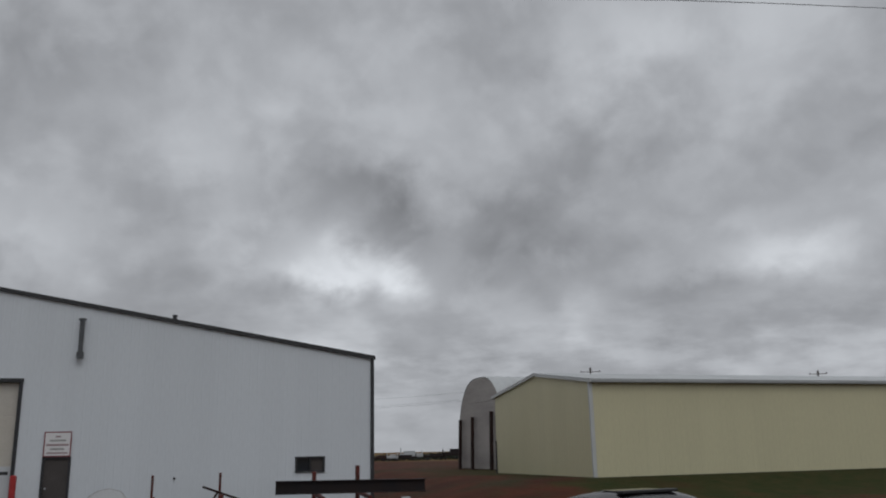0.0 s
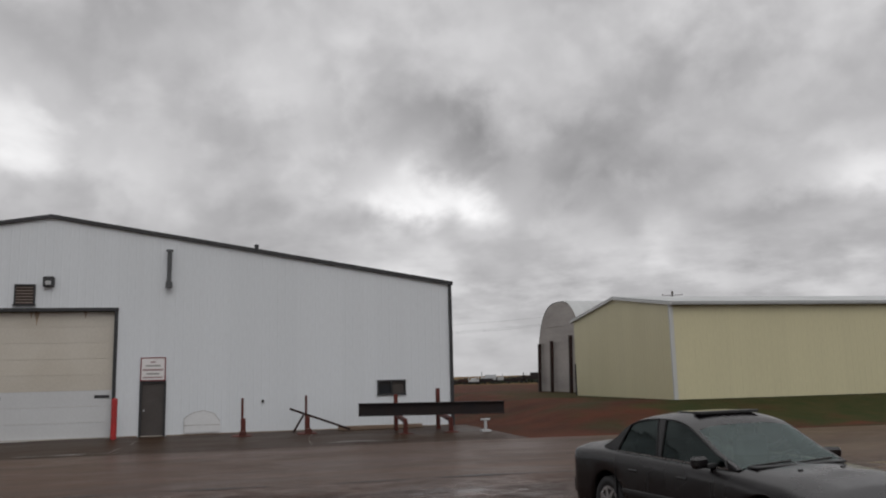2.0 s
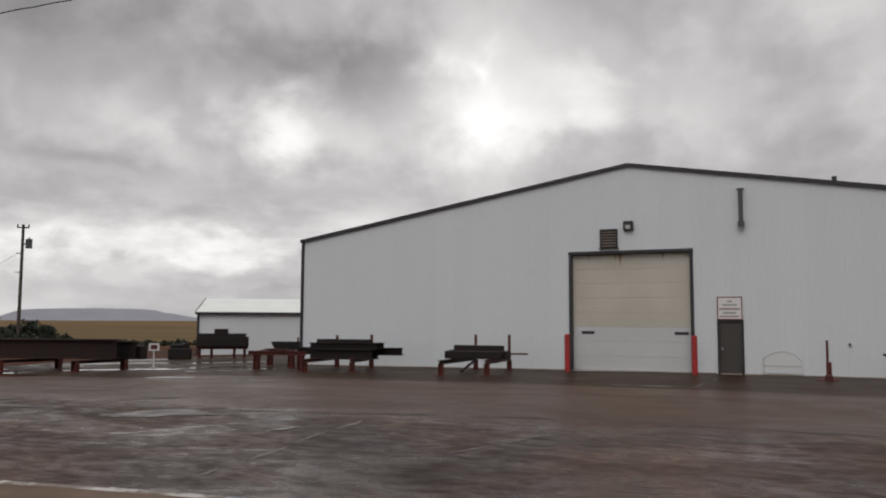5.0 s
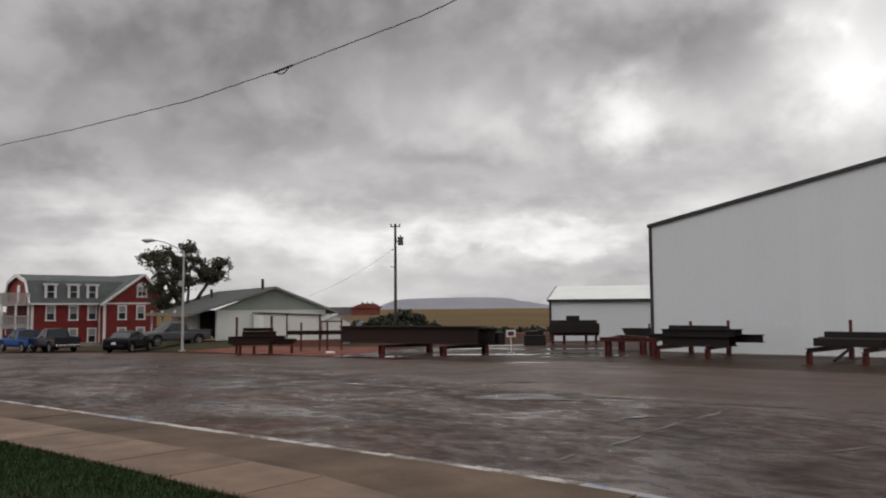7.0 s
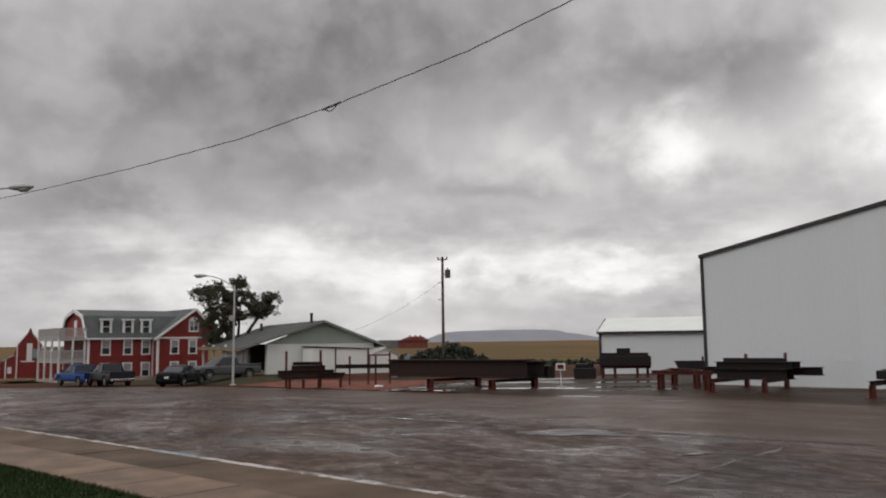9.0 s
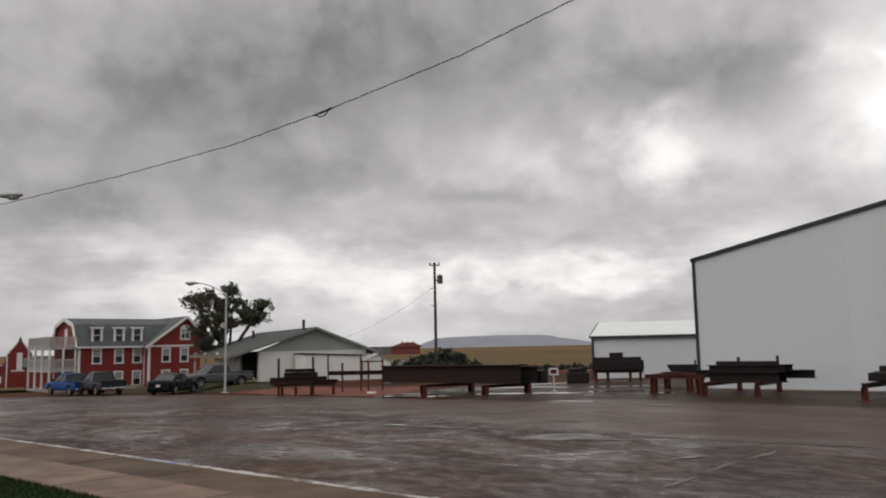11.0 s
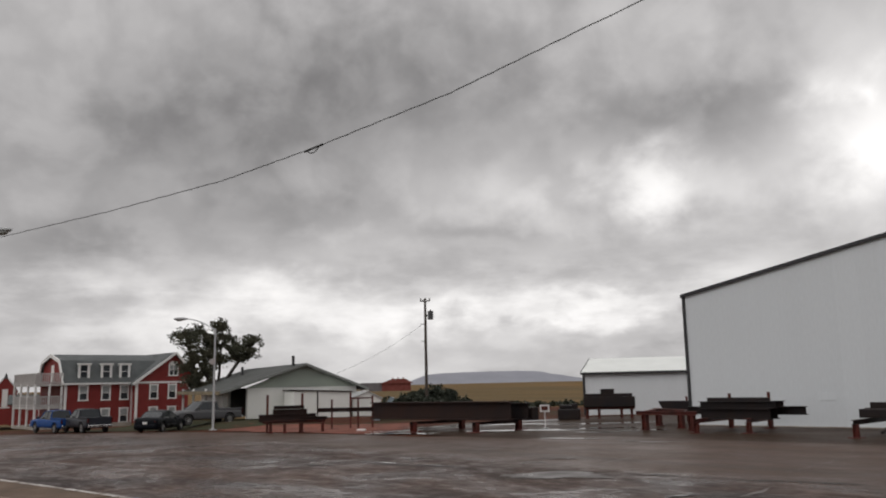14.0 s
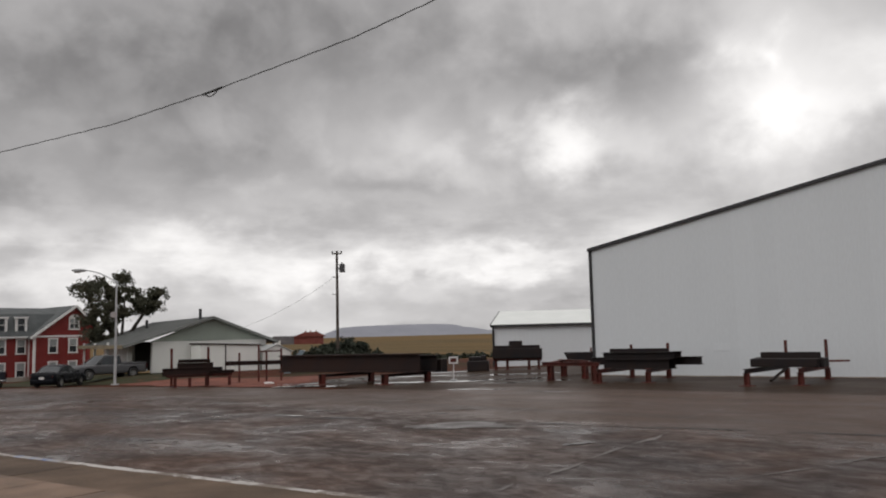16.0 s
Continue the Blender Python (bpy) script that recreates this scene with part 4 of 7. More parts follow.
def near_walk():
    tan = mat("tan_concrete_slab", (0.178, 0.104, 0.061), 0.55, 0.3, 1.1, 30, 0.25, spec=0.35, col2=(0.098, 0.066, 0.046), spread=0.20)
    verge = mat("dull_concrete_verge", (0.112, 0.068, 0.041), 0.65, 0.4, 0.8, 30, 0.3, spec=0.22, spread=0.12, col2=(0.060, 0.040, 0.027))
    w = thing("sidewalk", "damp tan concrete sidewalk slabs behind the kerb", "sidewalk", kind="structure")

    def slab(x0, x1, lo, hi, z, m_):
        bm = bmesh.new()
        pts = [(x0 + 0.012, lerp(lo, x0) + 0.012), (x1 - 0.012, lerp(lo, x1) + 0.012), (x1 - 0.012 - 0.25, lerp(hi, x1) - 0.012), (x0 + 0.012 - 0.25, lerp(hi, x0) - 0.012)]
        zs = [height(p[0], p[1]) + z for p in pts]
        top = [bm.verts.new((p[0], p[1], q)) for p, q in zip(pts, zs)]
        bot = [bm.verts.new((p[0], p[1], q - 0.1)) for p, q in zip(pts, zs)]
        bm.faces.new(top)
        bm.faces.new(bot[::-1])
        for i in range(4):
            bm.faces.new((top[i], bot[i], bot[(i + 1) % 4], top[(i + 1) % 4]))
        part("slab", bm, m_, w)

    rr = random.Random(2)
    kin = [(x, y - 0.17) for x, y in KERB]
    x = -60.0
    while x < 8:
        slab(x, x + 3.0, VERGE, kin, 0.095 + rr.uniform(-0.006, 0.006), verge)
        slab(x, x + 1.5, LAWN, VERGE, 0.115 + rr.uniform(-0.008, 0.008), tan)
        slab(x + 1.5, x + 3.0, LAWN, VERGE, 0.115 + rr.uniform(-0.008, 0.008), tan)
        x += 3.0


near_walk()
sheet("lawn", -70, 9, 1.0, BACK, LAWN, 20, 0.10, GRASS, "dark green mown lawn beside the sidewalk", "grass")


def lawn_blades():
    rr = random.Random(5)
    verts, faces = [], []
    for _ in range(26000):
        x = rr.uniform(-20, -6.5)
        y = lerp(LAWN, x) + 0.03 - abs(rr.gauss(0, 1.6))
        z = height(x, y) + 0.10
        h, a, w = rr.uniform(0.03, 0.075), rr.uniform(0, 6.28), 0.006
        dx, dy = math.cos(a) * w, math.sin(a) * w
        lx, ly = rr.uniform(-0.03, 0.03), rr.uniform(-0.03, 0.03)
        n = len(verts)
        verts += [(x - dx, y - dy, z), (x + dx, y + dy, z), (x + lx, y + ly, z + h)]
        faces.append((n, n + 1, n + 2))
    me = bpy.data.meshes.new("grass_blades")
    me.from_pydata(verts, [], faces)
    me.materials.append(GRASS)
    tagged(new("grass_blades", me), "short dark green grass blades of the lawn", "grass", kind="stuff")


lawn_blades()


# ---- storage racks and steel ----
def leg(parent, x, y, z0, z1, w=0.2, plate=0.42):
    bm = ibeam(bmesh.new(), (x, y, z0), (x, y, z1), w, w * 0.9, 0.025)
    ob = part("leg", bm, RED_STEEL, parent)
    part("foot_plate", bx((x, y, z0 + 0.015), (plate, plate, 0.03), 0, 0.004), RED_STEEL, ob)
    return ob


def stand(parent, f, r, h0, h1, post=None, brace=False):
    """One stand: front leg at f, rear leg at r, a sloping cross bar from h0 to h1, and a post on the rear."""
    zf, zr = height(*f), height(*r)
    leg(parent, *f, zf, zf + h0, 0.17)
    leg(parent, *r, zr, zr + h1, 0.17)
    part("cross_bar", ibeam(bmesh.new(), (f[0], f[1] - 0.15, zf + h0 + 0.06), (r[0], r[1] + 0.1, zr + h1 + 0.06), 0.16, 0.14), BROWN_STEEL if brace else RED_STEEL, parent)
    if post:
        part("post", bar(bmesh.new(), (*r, zr + h1), (*r, zr + post), 0.1, 0.1, 0.008), RED_STEEL, parent, "thin red upright post")
    if brace:
        k = 0.55
        part("brace", bar(bmesh.new(), (r[0] * k + f[0] * (1 - k), r[1] * k + f[1] * (1 - k), zf + 0.03), (r[0], r[1], zr + h1), 0.08), BROWN_STEEL, parent)


def rack(label, stands, group="steel storage racks"):
    r = thing("storage_rack", label, "rack", (0, 0, 0), group=group)
    for s in stands:
        stand(r, *s)
    return r


def steel_ibeam(a, b, depth, flange, label="dark steel I-beam lying on a rack", material=None, group="stored beams"):
    ob = solid("steel_beam", ibeam(bmesh.new(), a, b, depth, flange), material or BLACK_STEEL, label, "beam", group)
    return ob


def tube(a, b, w, h, label="dark rectangular steel tube on a rack", material=None, group="stored tubes"):
    a, b = Vector(a), Vector(b)
    d = (b - a).normalized()
    bm = bar(bmesh.new(), a, b, h, w, 0.02)
    return solid("steel_tube", bm, material or BLACK_STEEL, label, "steel tube", group)


def rack_a():
    rack("low red rack loaded with dark tubes by the white wall",
         [((-14.55, 29.0), (-15.05, 33.6), 0.46, 0.44, 1.52, True), ((-12.95, 29.7), (-13.5, 33.6), 0.46, 0.44, 1.52, False)])
    for dy, z, h, l0, l1 in ((0, 0.70, 0.32, 0, 0), (0.33, 0.71, 0.34, 0.05, 0.1), (0.66, 0.72, 0.36, -0.1, 0.05), (0.35, 0.925, 0.09, 0.2, -0.05)):
        tube((-14.9 + l0, 30.2 + dy, z), (-12.57 + l1, 30.35 + dy, z), 0.3, h)
    solid("loose_bar", bar(bmesh.new(), (-13.5, 32.9, 0.66), (-12.4, 32.8, 0.69), 0.07), RED_STEEL, "short red bar sticking out of the rack", "bar")


rack_a()


def rack_b():
    rack("red rack carrying a pile of dark I-beams near the corner",
         [((-20.9, 29.2), (-22.0, 33.4), 0.42, 0.38, 1.49, False), ((-19.1, 30.0), (-20.2, 33.5), 0.42, 0.38, 1.52, False)])
    steel_ibeam((-22.9, 31.6, 0.66), (-17.55, 31.5, 0.72), 0.32, 0.3)
    steel_ibeam((-21.6, 30.6, 0.57), (-18.5, 30.6, 0.60), 0.42, 0.34)
    steel_ibeam((-21.5, 31.1, 0.60), (-18.5, 31.1, 0.62), 0.44, 0.3)
    steel_ibeam((-21.7, 30.75, 0.93), (-18.35, 30.75, 0.95), 0.27, 0.28)
    steel_ibeam((-21.3, 31.15, 0.95), (-18.25, 31.15, 0.97), 0.25, 0.28)
    tube((-21.5, 30.95, 1.12), (-18.7, 30.95, 1.13), 0.2, 0.06)


rack_b()


def red_table():
    t = thing("steel_bench", "empty low red steel bench frame on the wet yard", "bench")
    top = 0.50
    for x, y in ((-24.3, 30.4), (-26.2, 33.9), (-23.8, 32.3), (-22.0, 30.5)):
        z = height(x, y)
        leg(t, x, y, z, top, 0.24, 0.34)
    part("rail", ibeam(bmesh.new(), (-24.7, 30.3, top + 0.08), (-21.8, 30.55, top + 0.08), 0.16, 0.2), RED_STEEL, t)
    part("rail", ibeam(bmesh.new(), (-26.5, 34.0, top + 0.06), (-23.5, 32.2, top + 0.08), 0.16, 0.2), RED_STEEL, t)
    part("rail", ibeam(bmesh.new(), (-24.4, 30.5, top + 0.075), (-26.2, 33.8, top + 0.065), 0.14, 0.18), RED_STEEL, t)


red_table()


def big_girder():
    s = thing("girder_stand", "red steel trestle legs under a long dark girder", "stand")
    for x, y in ((-34.0, 25.0), (-33.8, 27.9), (-30.3, 25.8), (-30.5, 28.7)):
        z = height(x, y)
        leg(s, x, y, z, 0.22, 0.26, 0.7)
    part("cross_bar", ibeam(bmesh.new(), (-34.0, 24.8, 0.16), (-33.8, 28.1, 0.16), 0.14, 0.2), BROWN_STEEL, s)
    part("cross_bar", ibeam(bmesh.new(), (-30.3, 25.6, 0.18), (-30.5, 28.9, 0.18), 0.14, 0.2), BROWN_STEEL, s)
    steel_ibeam((-38.8, 25.9, 0.66), (-29.2, 27.0, 0.73), 0.88, 0.42, "long deep dark steel girder resting on trestle legs", BROWN_STEEL)
    steel_ibeam((-38.2, 26.9, 0.62), (-29.0, 27.9, 0.68), 0.78, 0.36, "long deep dark steel girder resting on trestle legs", BLACK_STEEL)
    solid("steel_box", bx((-29.3, 28.4, 0.55), (0.5, 0.5, 0.6), 10, 0.02), BLACK_STEEL, "short dark steel box section at the girder's end", "steel section")
    sg = thing("small_sign", "small white-framed sign on a thin stake", "sign", (-29.6, 29.6, height(-29.6, 29.6)), 45)
    part("stake", rod(bmesh.new(), (0, 0, 0), (0, 0, 0.85), 0.025), SIGN_WHITE, sg)
    part("plate", bx((0, -0.03, 0.98), (0.46, 0.03, 0.34)), SIGN_WHITE, sg)
    part("dark_panel", bx((0, -0.05, 0.98), (0.30, 0.012, 0.2)), RED_STEEL, sg)
    part("base", bx((0, 0, 0.03), (0.34, 0.3, 0.05)), GALV, sg)


big_girder()


def east_rack():
    r = thing("storage_rack", "red steel stands by the wall holding one long dark beam", "rack", group="steel storage racks")
    for (fx, fy), (rx, ry), top in (((4.6, 30.35), (4.62, 32.6), 1.38), ((6.3, 30.4), (6.3, 32.6), 1.57)):
        leg(r, fx, fy, 0, 0.46, 0.15, 0.46)
        part("arm", bar(bmesh.new(), (fx, fy, 0.46), (rx, ry, 0.62), 0.14, 0.14, 0.01), RED_STEEL, r)
        part("post", bar(bmesh.new(), (rx, ry, 0), (rx, ry, top), 0.15, 0.13, 0.01), RED_STEEL, r)
    steel_ibeam((2.93, 30.55, 0.90), (8.4, 30.55, 0.84), 0.46, 0.26, "long dark steel beam across two red stands")
    w = thing("jack_stand", "small pale jack stand under the long beam's end", "jack stand", (7.45, 29.8, 0))
    part("base", bx((0, 0, 0.04), (0.34, 0.3, 0.08), 0, 0.01), GALV, w)
    part("column", rod(bmesh.new(), (0, 0, 0.08), (0, 0, 0.42), 0.055), GALV, w)
    part("head", bx((0, 0, 0.45), (0.32, 0.14, 0.07), 0, 0.01), GALV, w)


east_rack()


def wall_stubs():
    for x, top in ((-1.2, 1.39), (1.21, 1.42)):
        s = thing("steel_stub", "empty red steel post stand at the foot of the wall", "stand", (x, 33.4, 0), group="empty stands")
        part("post", bar(bmesh.new(), (0, 0, 0), (0, 0, top), 0.09, 0.09, 0.006), RED_STEEL, s)
        part("sleeve", bx((0.04, -0.25, 0.32), (0.18, 0.16, 0.62), 0, 0.02), RED_STEEL, s)
        part("shoe", bx((0.04, -0.9, 0.1), (0.26, 0.5, 0.2), 0, 0.03), RED_STEEL, s)
        part("foot_plate", bx((0, -0.6, 0.015), (0.7, 1.2, 0.03), 0, 0.005), RED_STEEL, s)
    solid("leaning_bar", bar(bmesh.new(), (0.58, 33.3, 0.93), (2.9, 33.2, 0.08), 0.1, 0.08), BROWN_STEEL, "dark steel bar leaning across the red stand", "bar")
    solid("leaning_bar", bar(bmesh.new(), (1.15, 33.3, 0.75), (0.72, 33.1, 0.05), 0.06), BROWN_STEEL, "thin dark rod propped on the stand", "bar")
    solid("timber", bx((4.2, 33.9, 0.08), (3.4, 0.25, 0.16), 0, 0.02), mat("old_timber", (0.2, 0.14, 0.1), 0.8), "weathered timber lying along the wall", "timber")


wall_stubs()


def rack_d():
    c = Vector((-34.6, 40.35, 0))
    z = height(c.x, c.y)
    r = thing("storage_rack", "dark rusty rack with stacked steel plates before the shed", "rack", (c.x, c.y, z), 36, group="steel storage racks")
    for x, y in ((-1.35, 0), (-0.65, 0.1), (0.7, 0), (1.3, 0.1)):
        leg(r, x, y, 0, 0.56, 0.16, 0.3)
    part("top_rail", ibeam(bmesh.new(), (-1.5, 0.05, 0.63), (1.5, 0.05, 0.63), 0.16, 0.3), RED_STEEL, r)
    m4 = pose(c.x, c.y, z, 0, 0, 36)

    def put(name, cc, ss, label):
        ob = solid(name, bx(cc, ss, 0, 0.02), BLACK_STEEL, label, "steel section", "stored sections")
        ob.matrix_basis = m4
    put("steel_section", (0.0, 0.0, 1.01), (3.05, 0.6, 0.6), "deep dark steel section on a rusty rack")
    put("steel_section", (-0.05, 0.1, 1.405), (2.85, 0.5, 0.19), "dark steel channel on top of the pile")
    put("steel_section", (-0.1, 0.1, 1.64), (0.8, 0.5, 0.28), "short dark steel box on top of the pile")
    # neighbour nearer the building corner
    c2 = (-27.3, 37.0, height(-27.3, 37.0))
    r2 = thing("storage_rack", "dark rack with a sloping load beside the shed", "rack", c2, 33, group="steel storage racks")
    for x in (-1.0, 1.0):
        leg(r2, x, 0, 0, 0.4, 0.16, 0.3)
    part("post", bar(bmesh.new(), (0.45, 0.4, 0), (0.45, 0.4, 1.32), 0.1), RED_STEEL, r2)
    bm = bmesh.new()
    prism(bm, [(-0.95, 1.1), (1.6, 1.1), (1.6, 0.6), (-0.75, 0.7)], -0.3, 0.3)
    ob = solid("steel_section", bm, BLACK_STEEL, "dark tapering steel section on the rack", "steel section", "stored sections")
    ob.matrix_basis = pose(*c2, 0, 0, 33)
    ob = solid("steel_section", bx((0.2, 0, 0.5), (1.7, 0.5, 0.2), 0, 0.02), BLACK_STEEL, "dark steel packing on the rack", "steel section", "stored sections")
    ob.matrix_basis = pose(*c2, 0, 0, 33)
    # dark heap at the shed's corner
    c3 = (-36.5, 38.8, height(-36.5, 38.8))
    for k, (cc, ss) in enumerate((((0, 0, 0.33), (1.35, 0.9, 0.66)), ((-0.2, 0.1, 0.78), (0.8, 0.7, 0.24)), ((0.35, 0, 0.82), (0.35, 0.5, 0.32)))):
        ob = solid("scrap_bin", bx(cc, ss, 4 * k, 0.05), BLACK_STEEL, "dark steel bin of scrap at the shed's corner", "bin", "scrap bins")
        ob.matrix_basis = pose(*c3, 0, 0, 40)


rack_d()


def rack_f():
    """Beams stacked on a low rack on the red earth, and a long low rail beyond."""
    m4 = pose(-42.5, 22.9, height(-42.5, 22.9), 0, 0, 62)
    r = thing("storage_rack", "rusty rack on red earth piled with short dark beams", "rack", group="steel storage racks")
    r.matrix_basis = m4
    for x, y in ((-1.05, -0.2), (-0.3, -0.6), (0.55, -0.2), (1.75, -0.3)):
        leg(r, x, y, 0, 0.5, 0.16, 0.3)
    part("top_rail", ibeam(bmesh.new(), (-1.5, -0.2, 0.58), (1.9, -0.2, 0.6), 0.15, 0.16), RED_STEEL, r)
    part("post", bar(bmesh.new(), (-1.25, 0.4, 0), (-1.25, 0.4, 2.05), 0.13), RED_STEEL, r)
    part("post", bar(bmesh.new(), (0.65, 0.4, 0), (0.65, 0.4, 2.1), 0.13), RED_STEEL, r)
    for (x0, x1, y, z, d) in ((-1.7, 0.9, -0.2, 0.80, 0.40), (-1.1, 1.4, 0.15, 0.80, 0.40), (-0.95, 0.9, -0.1, 1.12, 0.28), (0.6, 2.0, -0.3, 0.76, 0.16), (-0.9, 0.75, 0.1, 1.36, 0.18)):
        ob = steel_ibeam((x0, y, z), (x1, y, z), d, 0.22, "short dark steel beam piled on a rusty rack", BROWN_STEEL)
        ob.matrix_basis = m4
    m4 = pose(-43.5, 27.2, height(-43.5, 27.2), 0, 0, 57)
    g = thing("storage_rack", "long low rusty rail rack with tall posts on red earth", "rack", group="steel storage racks")
    g.matrix_basis = m4
    for x, h in ((-0.9, 1.7), (0.2, 2.1), (0.65, 1.75), (1.5, 1.9)):
        part("post", bar(bmesh.new(), (x, 0.15, 0), (x, 0.15, h), 0.11), RED_STEEL, g)
    part("top_bar", bar(bmesh.new(), (0.2, 0.15, 1.75), (1.5, 0.15, 1.75), 0.08), RED_STEEL, g)
    part("rail", ibeam(bmesh.new(), (-1.7, 0, 1.1), (3.6, 0, 1.08), 0.24, 0.2), BROWN_STEEL, g)
    solid("white_stake", bx((-38.6, 25.0, height(-38.6, 25) + 0.06), (0.5, 0.2, 0.12), 30, 0.03), SIGN_WHITE, "small white block lying on the red earth", "block")


rack_f()


# ---- standing water and seams on the paving ----
def water_mat():
    ma = bpy.data.materials.new("rain_water")
    ma.use_nodes = True
    bs = ma.node_tree.nodes["Principled BSDF"]
    bs.inputs["Base Color"].default_value = (0.03, 0.026, 0.024, 1)
    bs.inputs["Roughness"].default_value = 0.04
    bs.inputs["IOR"].default_value = 1.33
    return ma


WATER = water_mat()
# shallow damp whose pale base colour stands in for reflected sky
DAMP_SHEEN = mat("damp_sky_sheen", (0.072, 0.056, 0.049), 0.33, 0.5, 1.6, 20, 0.15, spec=0.3)


def puddle(cx, cy, rx, ry, rz, seed):
    n = 40
    bm = bmesh.new()
    c, s = math.cos(radians(rz)), math.sin(radians(rz))
    ring = []
    for i in range(n):
        a = 2 * math.pi * i / n
        k = 0.75 + 0.75 * noise.noise((math.cos(a) * 1.3 + seed, math.sin(a) * 1.3, seed * 0.7)) + 0.25 * noise.noise((math.cos(a) * 4 + seed, math.sin(a) * 4, 3))
        x, y = rx * k * math.cos(a), ry * k * math.sin(a)
        px_, py_ = cx + x * c - y * s, cy + x * s + y * c
        ring.append(bm.verts.new((px_, py_, height(px_, py_) + 0.012)))
    inner = []
    for v in ring:
        qx, qy = (v.co.x + cx) / 2, (v.co.y + cy) / 2
        inner.append(bm.verts.new((qx, qy, height(qx, qy) + 0.02)))
    mid_v = bm.verts.new((cx, cy, height(cx, cy) + 0.02))
    for i in range(n):
        k = (i + 1) % n
        bm.faces.new((ring[i], ring[k], inner[k], inner[i]))
        bm.faces.new((inner[i], inner[k], mid_v))
    solid("puddle", bm, WATER if (cx < -23 and cy > 22) or ry < 0.15 else DAMP_SHEEN, "shallow rain puddle on the wet paving", "puddle", "puddles")


for k, (cx, cy, rx, ry, rz) in enumerate(((-14.5, 14.3, 1.8, 0.85, 40), (-21.0, 15.6, 0.7, 0.22, 50), (-28.6, 29.4, 2.6, 1.0, 40), (-25.6, 28.4, 1.2, 0.5, 35), (-33.5, 24.0, 2.6, 0.7, 25), (-24.5, 30.5, 1.6, 0.7, 40),
                                          (-36.0, 25.5, 2.0, 0.6, 60), (-22.0, 19.0, 0.9, 0.3, 40), (-23.5, 24.6, 1.6, 0.35, 10), (-17.6, 17.6, 0.9, 0.22, 30), (-31.0, 34.5, 3.2, 1.3, 45), (-27.3, 31.5, 2.4, 0.9, 42), (-30.8, 27.6, 2.2, 0.8, 40), (-37.5, 31.0, 3.0, 0.8, 50), (-39.0, 36.4, 2.6, 1.3, 45), (-35.6, 32.6, 3.2, 0.8, 40), (-35.2, 29.6, 2.6, 0.6, 35), (-19.6, 24.4, 1.5, 0.45, 20), (-6.0, 26.9, 1.4, 0.3, 5), (2.5, 27.6, 1.6, 0.35, 0), (-20.6, 14.05, 1.0, 0.12, 12), (-18.9, 14.32, 0.8, 0.10, 15), (-21.7, 12.5, 0.7, 0.12, 30), (-17.2, 16.4, 0.6, 0.09, 20), (-10.3, 13.2, 0.5, 0.13, 70))):
    puddle(cx, cy, rx, ry, rz, k * 3.7 + 1.3)


def seam(pts, w, material=None):
    """A narrow smooth strip of worn filler along a joint, slightly wavering."""
    verts, faces = [], []
    full = []
    for a, b in zip(pts, pts[1:]):
        n = max(2, int(math.dist(a, b) / 0.25))
        full += [(a[0] + (b[0] - a[0]) * i / n, a[1] + (b[1] - a[1]) * i / n) for i in range(n)]
    full.append(pts[-1])
    for i, (x, y) in enumerate(full):
        q = full[min(i + 1, len(full) - 1)]
        r = full[max(i - 1, 0)]
        d = Vector((q[0] - r[0], q[1] - r[1], 0)).normalized()
        wob = 0.14 * noise.noise((x * 0.5, y * 0.5, 2)) + 0.05 * noise.noise((x * 2.3, y * 2.3, 7))
        ww = w * 0.65 * max(0.0, 0.40 + 1.6 * noise.noise((x * 0.9, y * 0.9, 11)) + 0.5 * noise.noise((x * 3.1, y * 3.1, 5))) / 2
        for s in (-1, 1):
            px_, py_ = x - d.y * (s * ww + wob), y + d.x * (s * ww + wob)
            verts.append((px_, py_, height(px_, py_) + 0.008))
    for i in range(len(full) - 1):
        faces.append((2 * i, 2 * i + 1, 2 * i + 3, 2 * i + 2))
    me = bpy.data.meshes.new("seam")
    me.from_pydata(verts, [], faces)
    me.materials.append(material or SEAM)
    ob = new("seam", me)
    ob.parent = bpy.data.objects["road"]
    return ob


# worn seam filler, paled further to carry the wet joints' sky glint
SEAM = mat("worn_seam_glint", (0.105, 0.086, 0.076), 0.42, 0.4, 1.5, 30, 0.2)
TAR = mat("tar_joint", (0.016, 0.013, 0.012), 0.5, 0.3, 1.5, 30, 0.2)
SEAMS = (([(-8.5, 8.9), (-8.7, 10.2), (-9.15, 11.8), (-9.5, 14.1), (-9.9, 15.5)], 0.17), ([(-11.4, 12.6), (-11.7, 14.1), (-12.1, 15.5)], 0.15), ([(-6.7, 10.5), (-6.1, 12.7), (-5.5, 15.1)], 0.15),
         ([(-21.2, 15.6), (-22.3, 17.7)], 0.15), ([(-18.6, 16.0), (-18.9, 18.4)], 0.12), ([(-16.4, 16.2), (-16.5, 17.6)], 0.11), ([(-15.3, 16.4), (-16.1, 19.1)], 0.13), ([(-10.8, 17.1), (-11.5, 22.7)], 0.11),
         ([(-40, 20.6), (-24, 20.4), (-6, 20.2), (14, 19.6)], 0.08), ([(-21.6, 14.0), (-20.2, 14.05), (-18.4, 14.35)], 0.16), ([(-21.6, 12.3), (-20.6, 12.9)], 0.12),
         ([(-25, 26.5), (-8, 26.6), (7.6, 26.5)], 0.08), ([(-9.2, 26.6), (-8.9, 33.6)], 0.07), ([(-13.2, 26.6), (-11.9, 32.8)], 0.12), ([(-4.9, 27.0), (-4.7, 33.8)], 0.09), ([(1.0, 27.0), (1.3, 33.0)], 0.07), ([(5.0, 26.2), (6.4, 26.2)], 0.3))
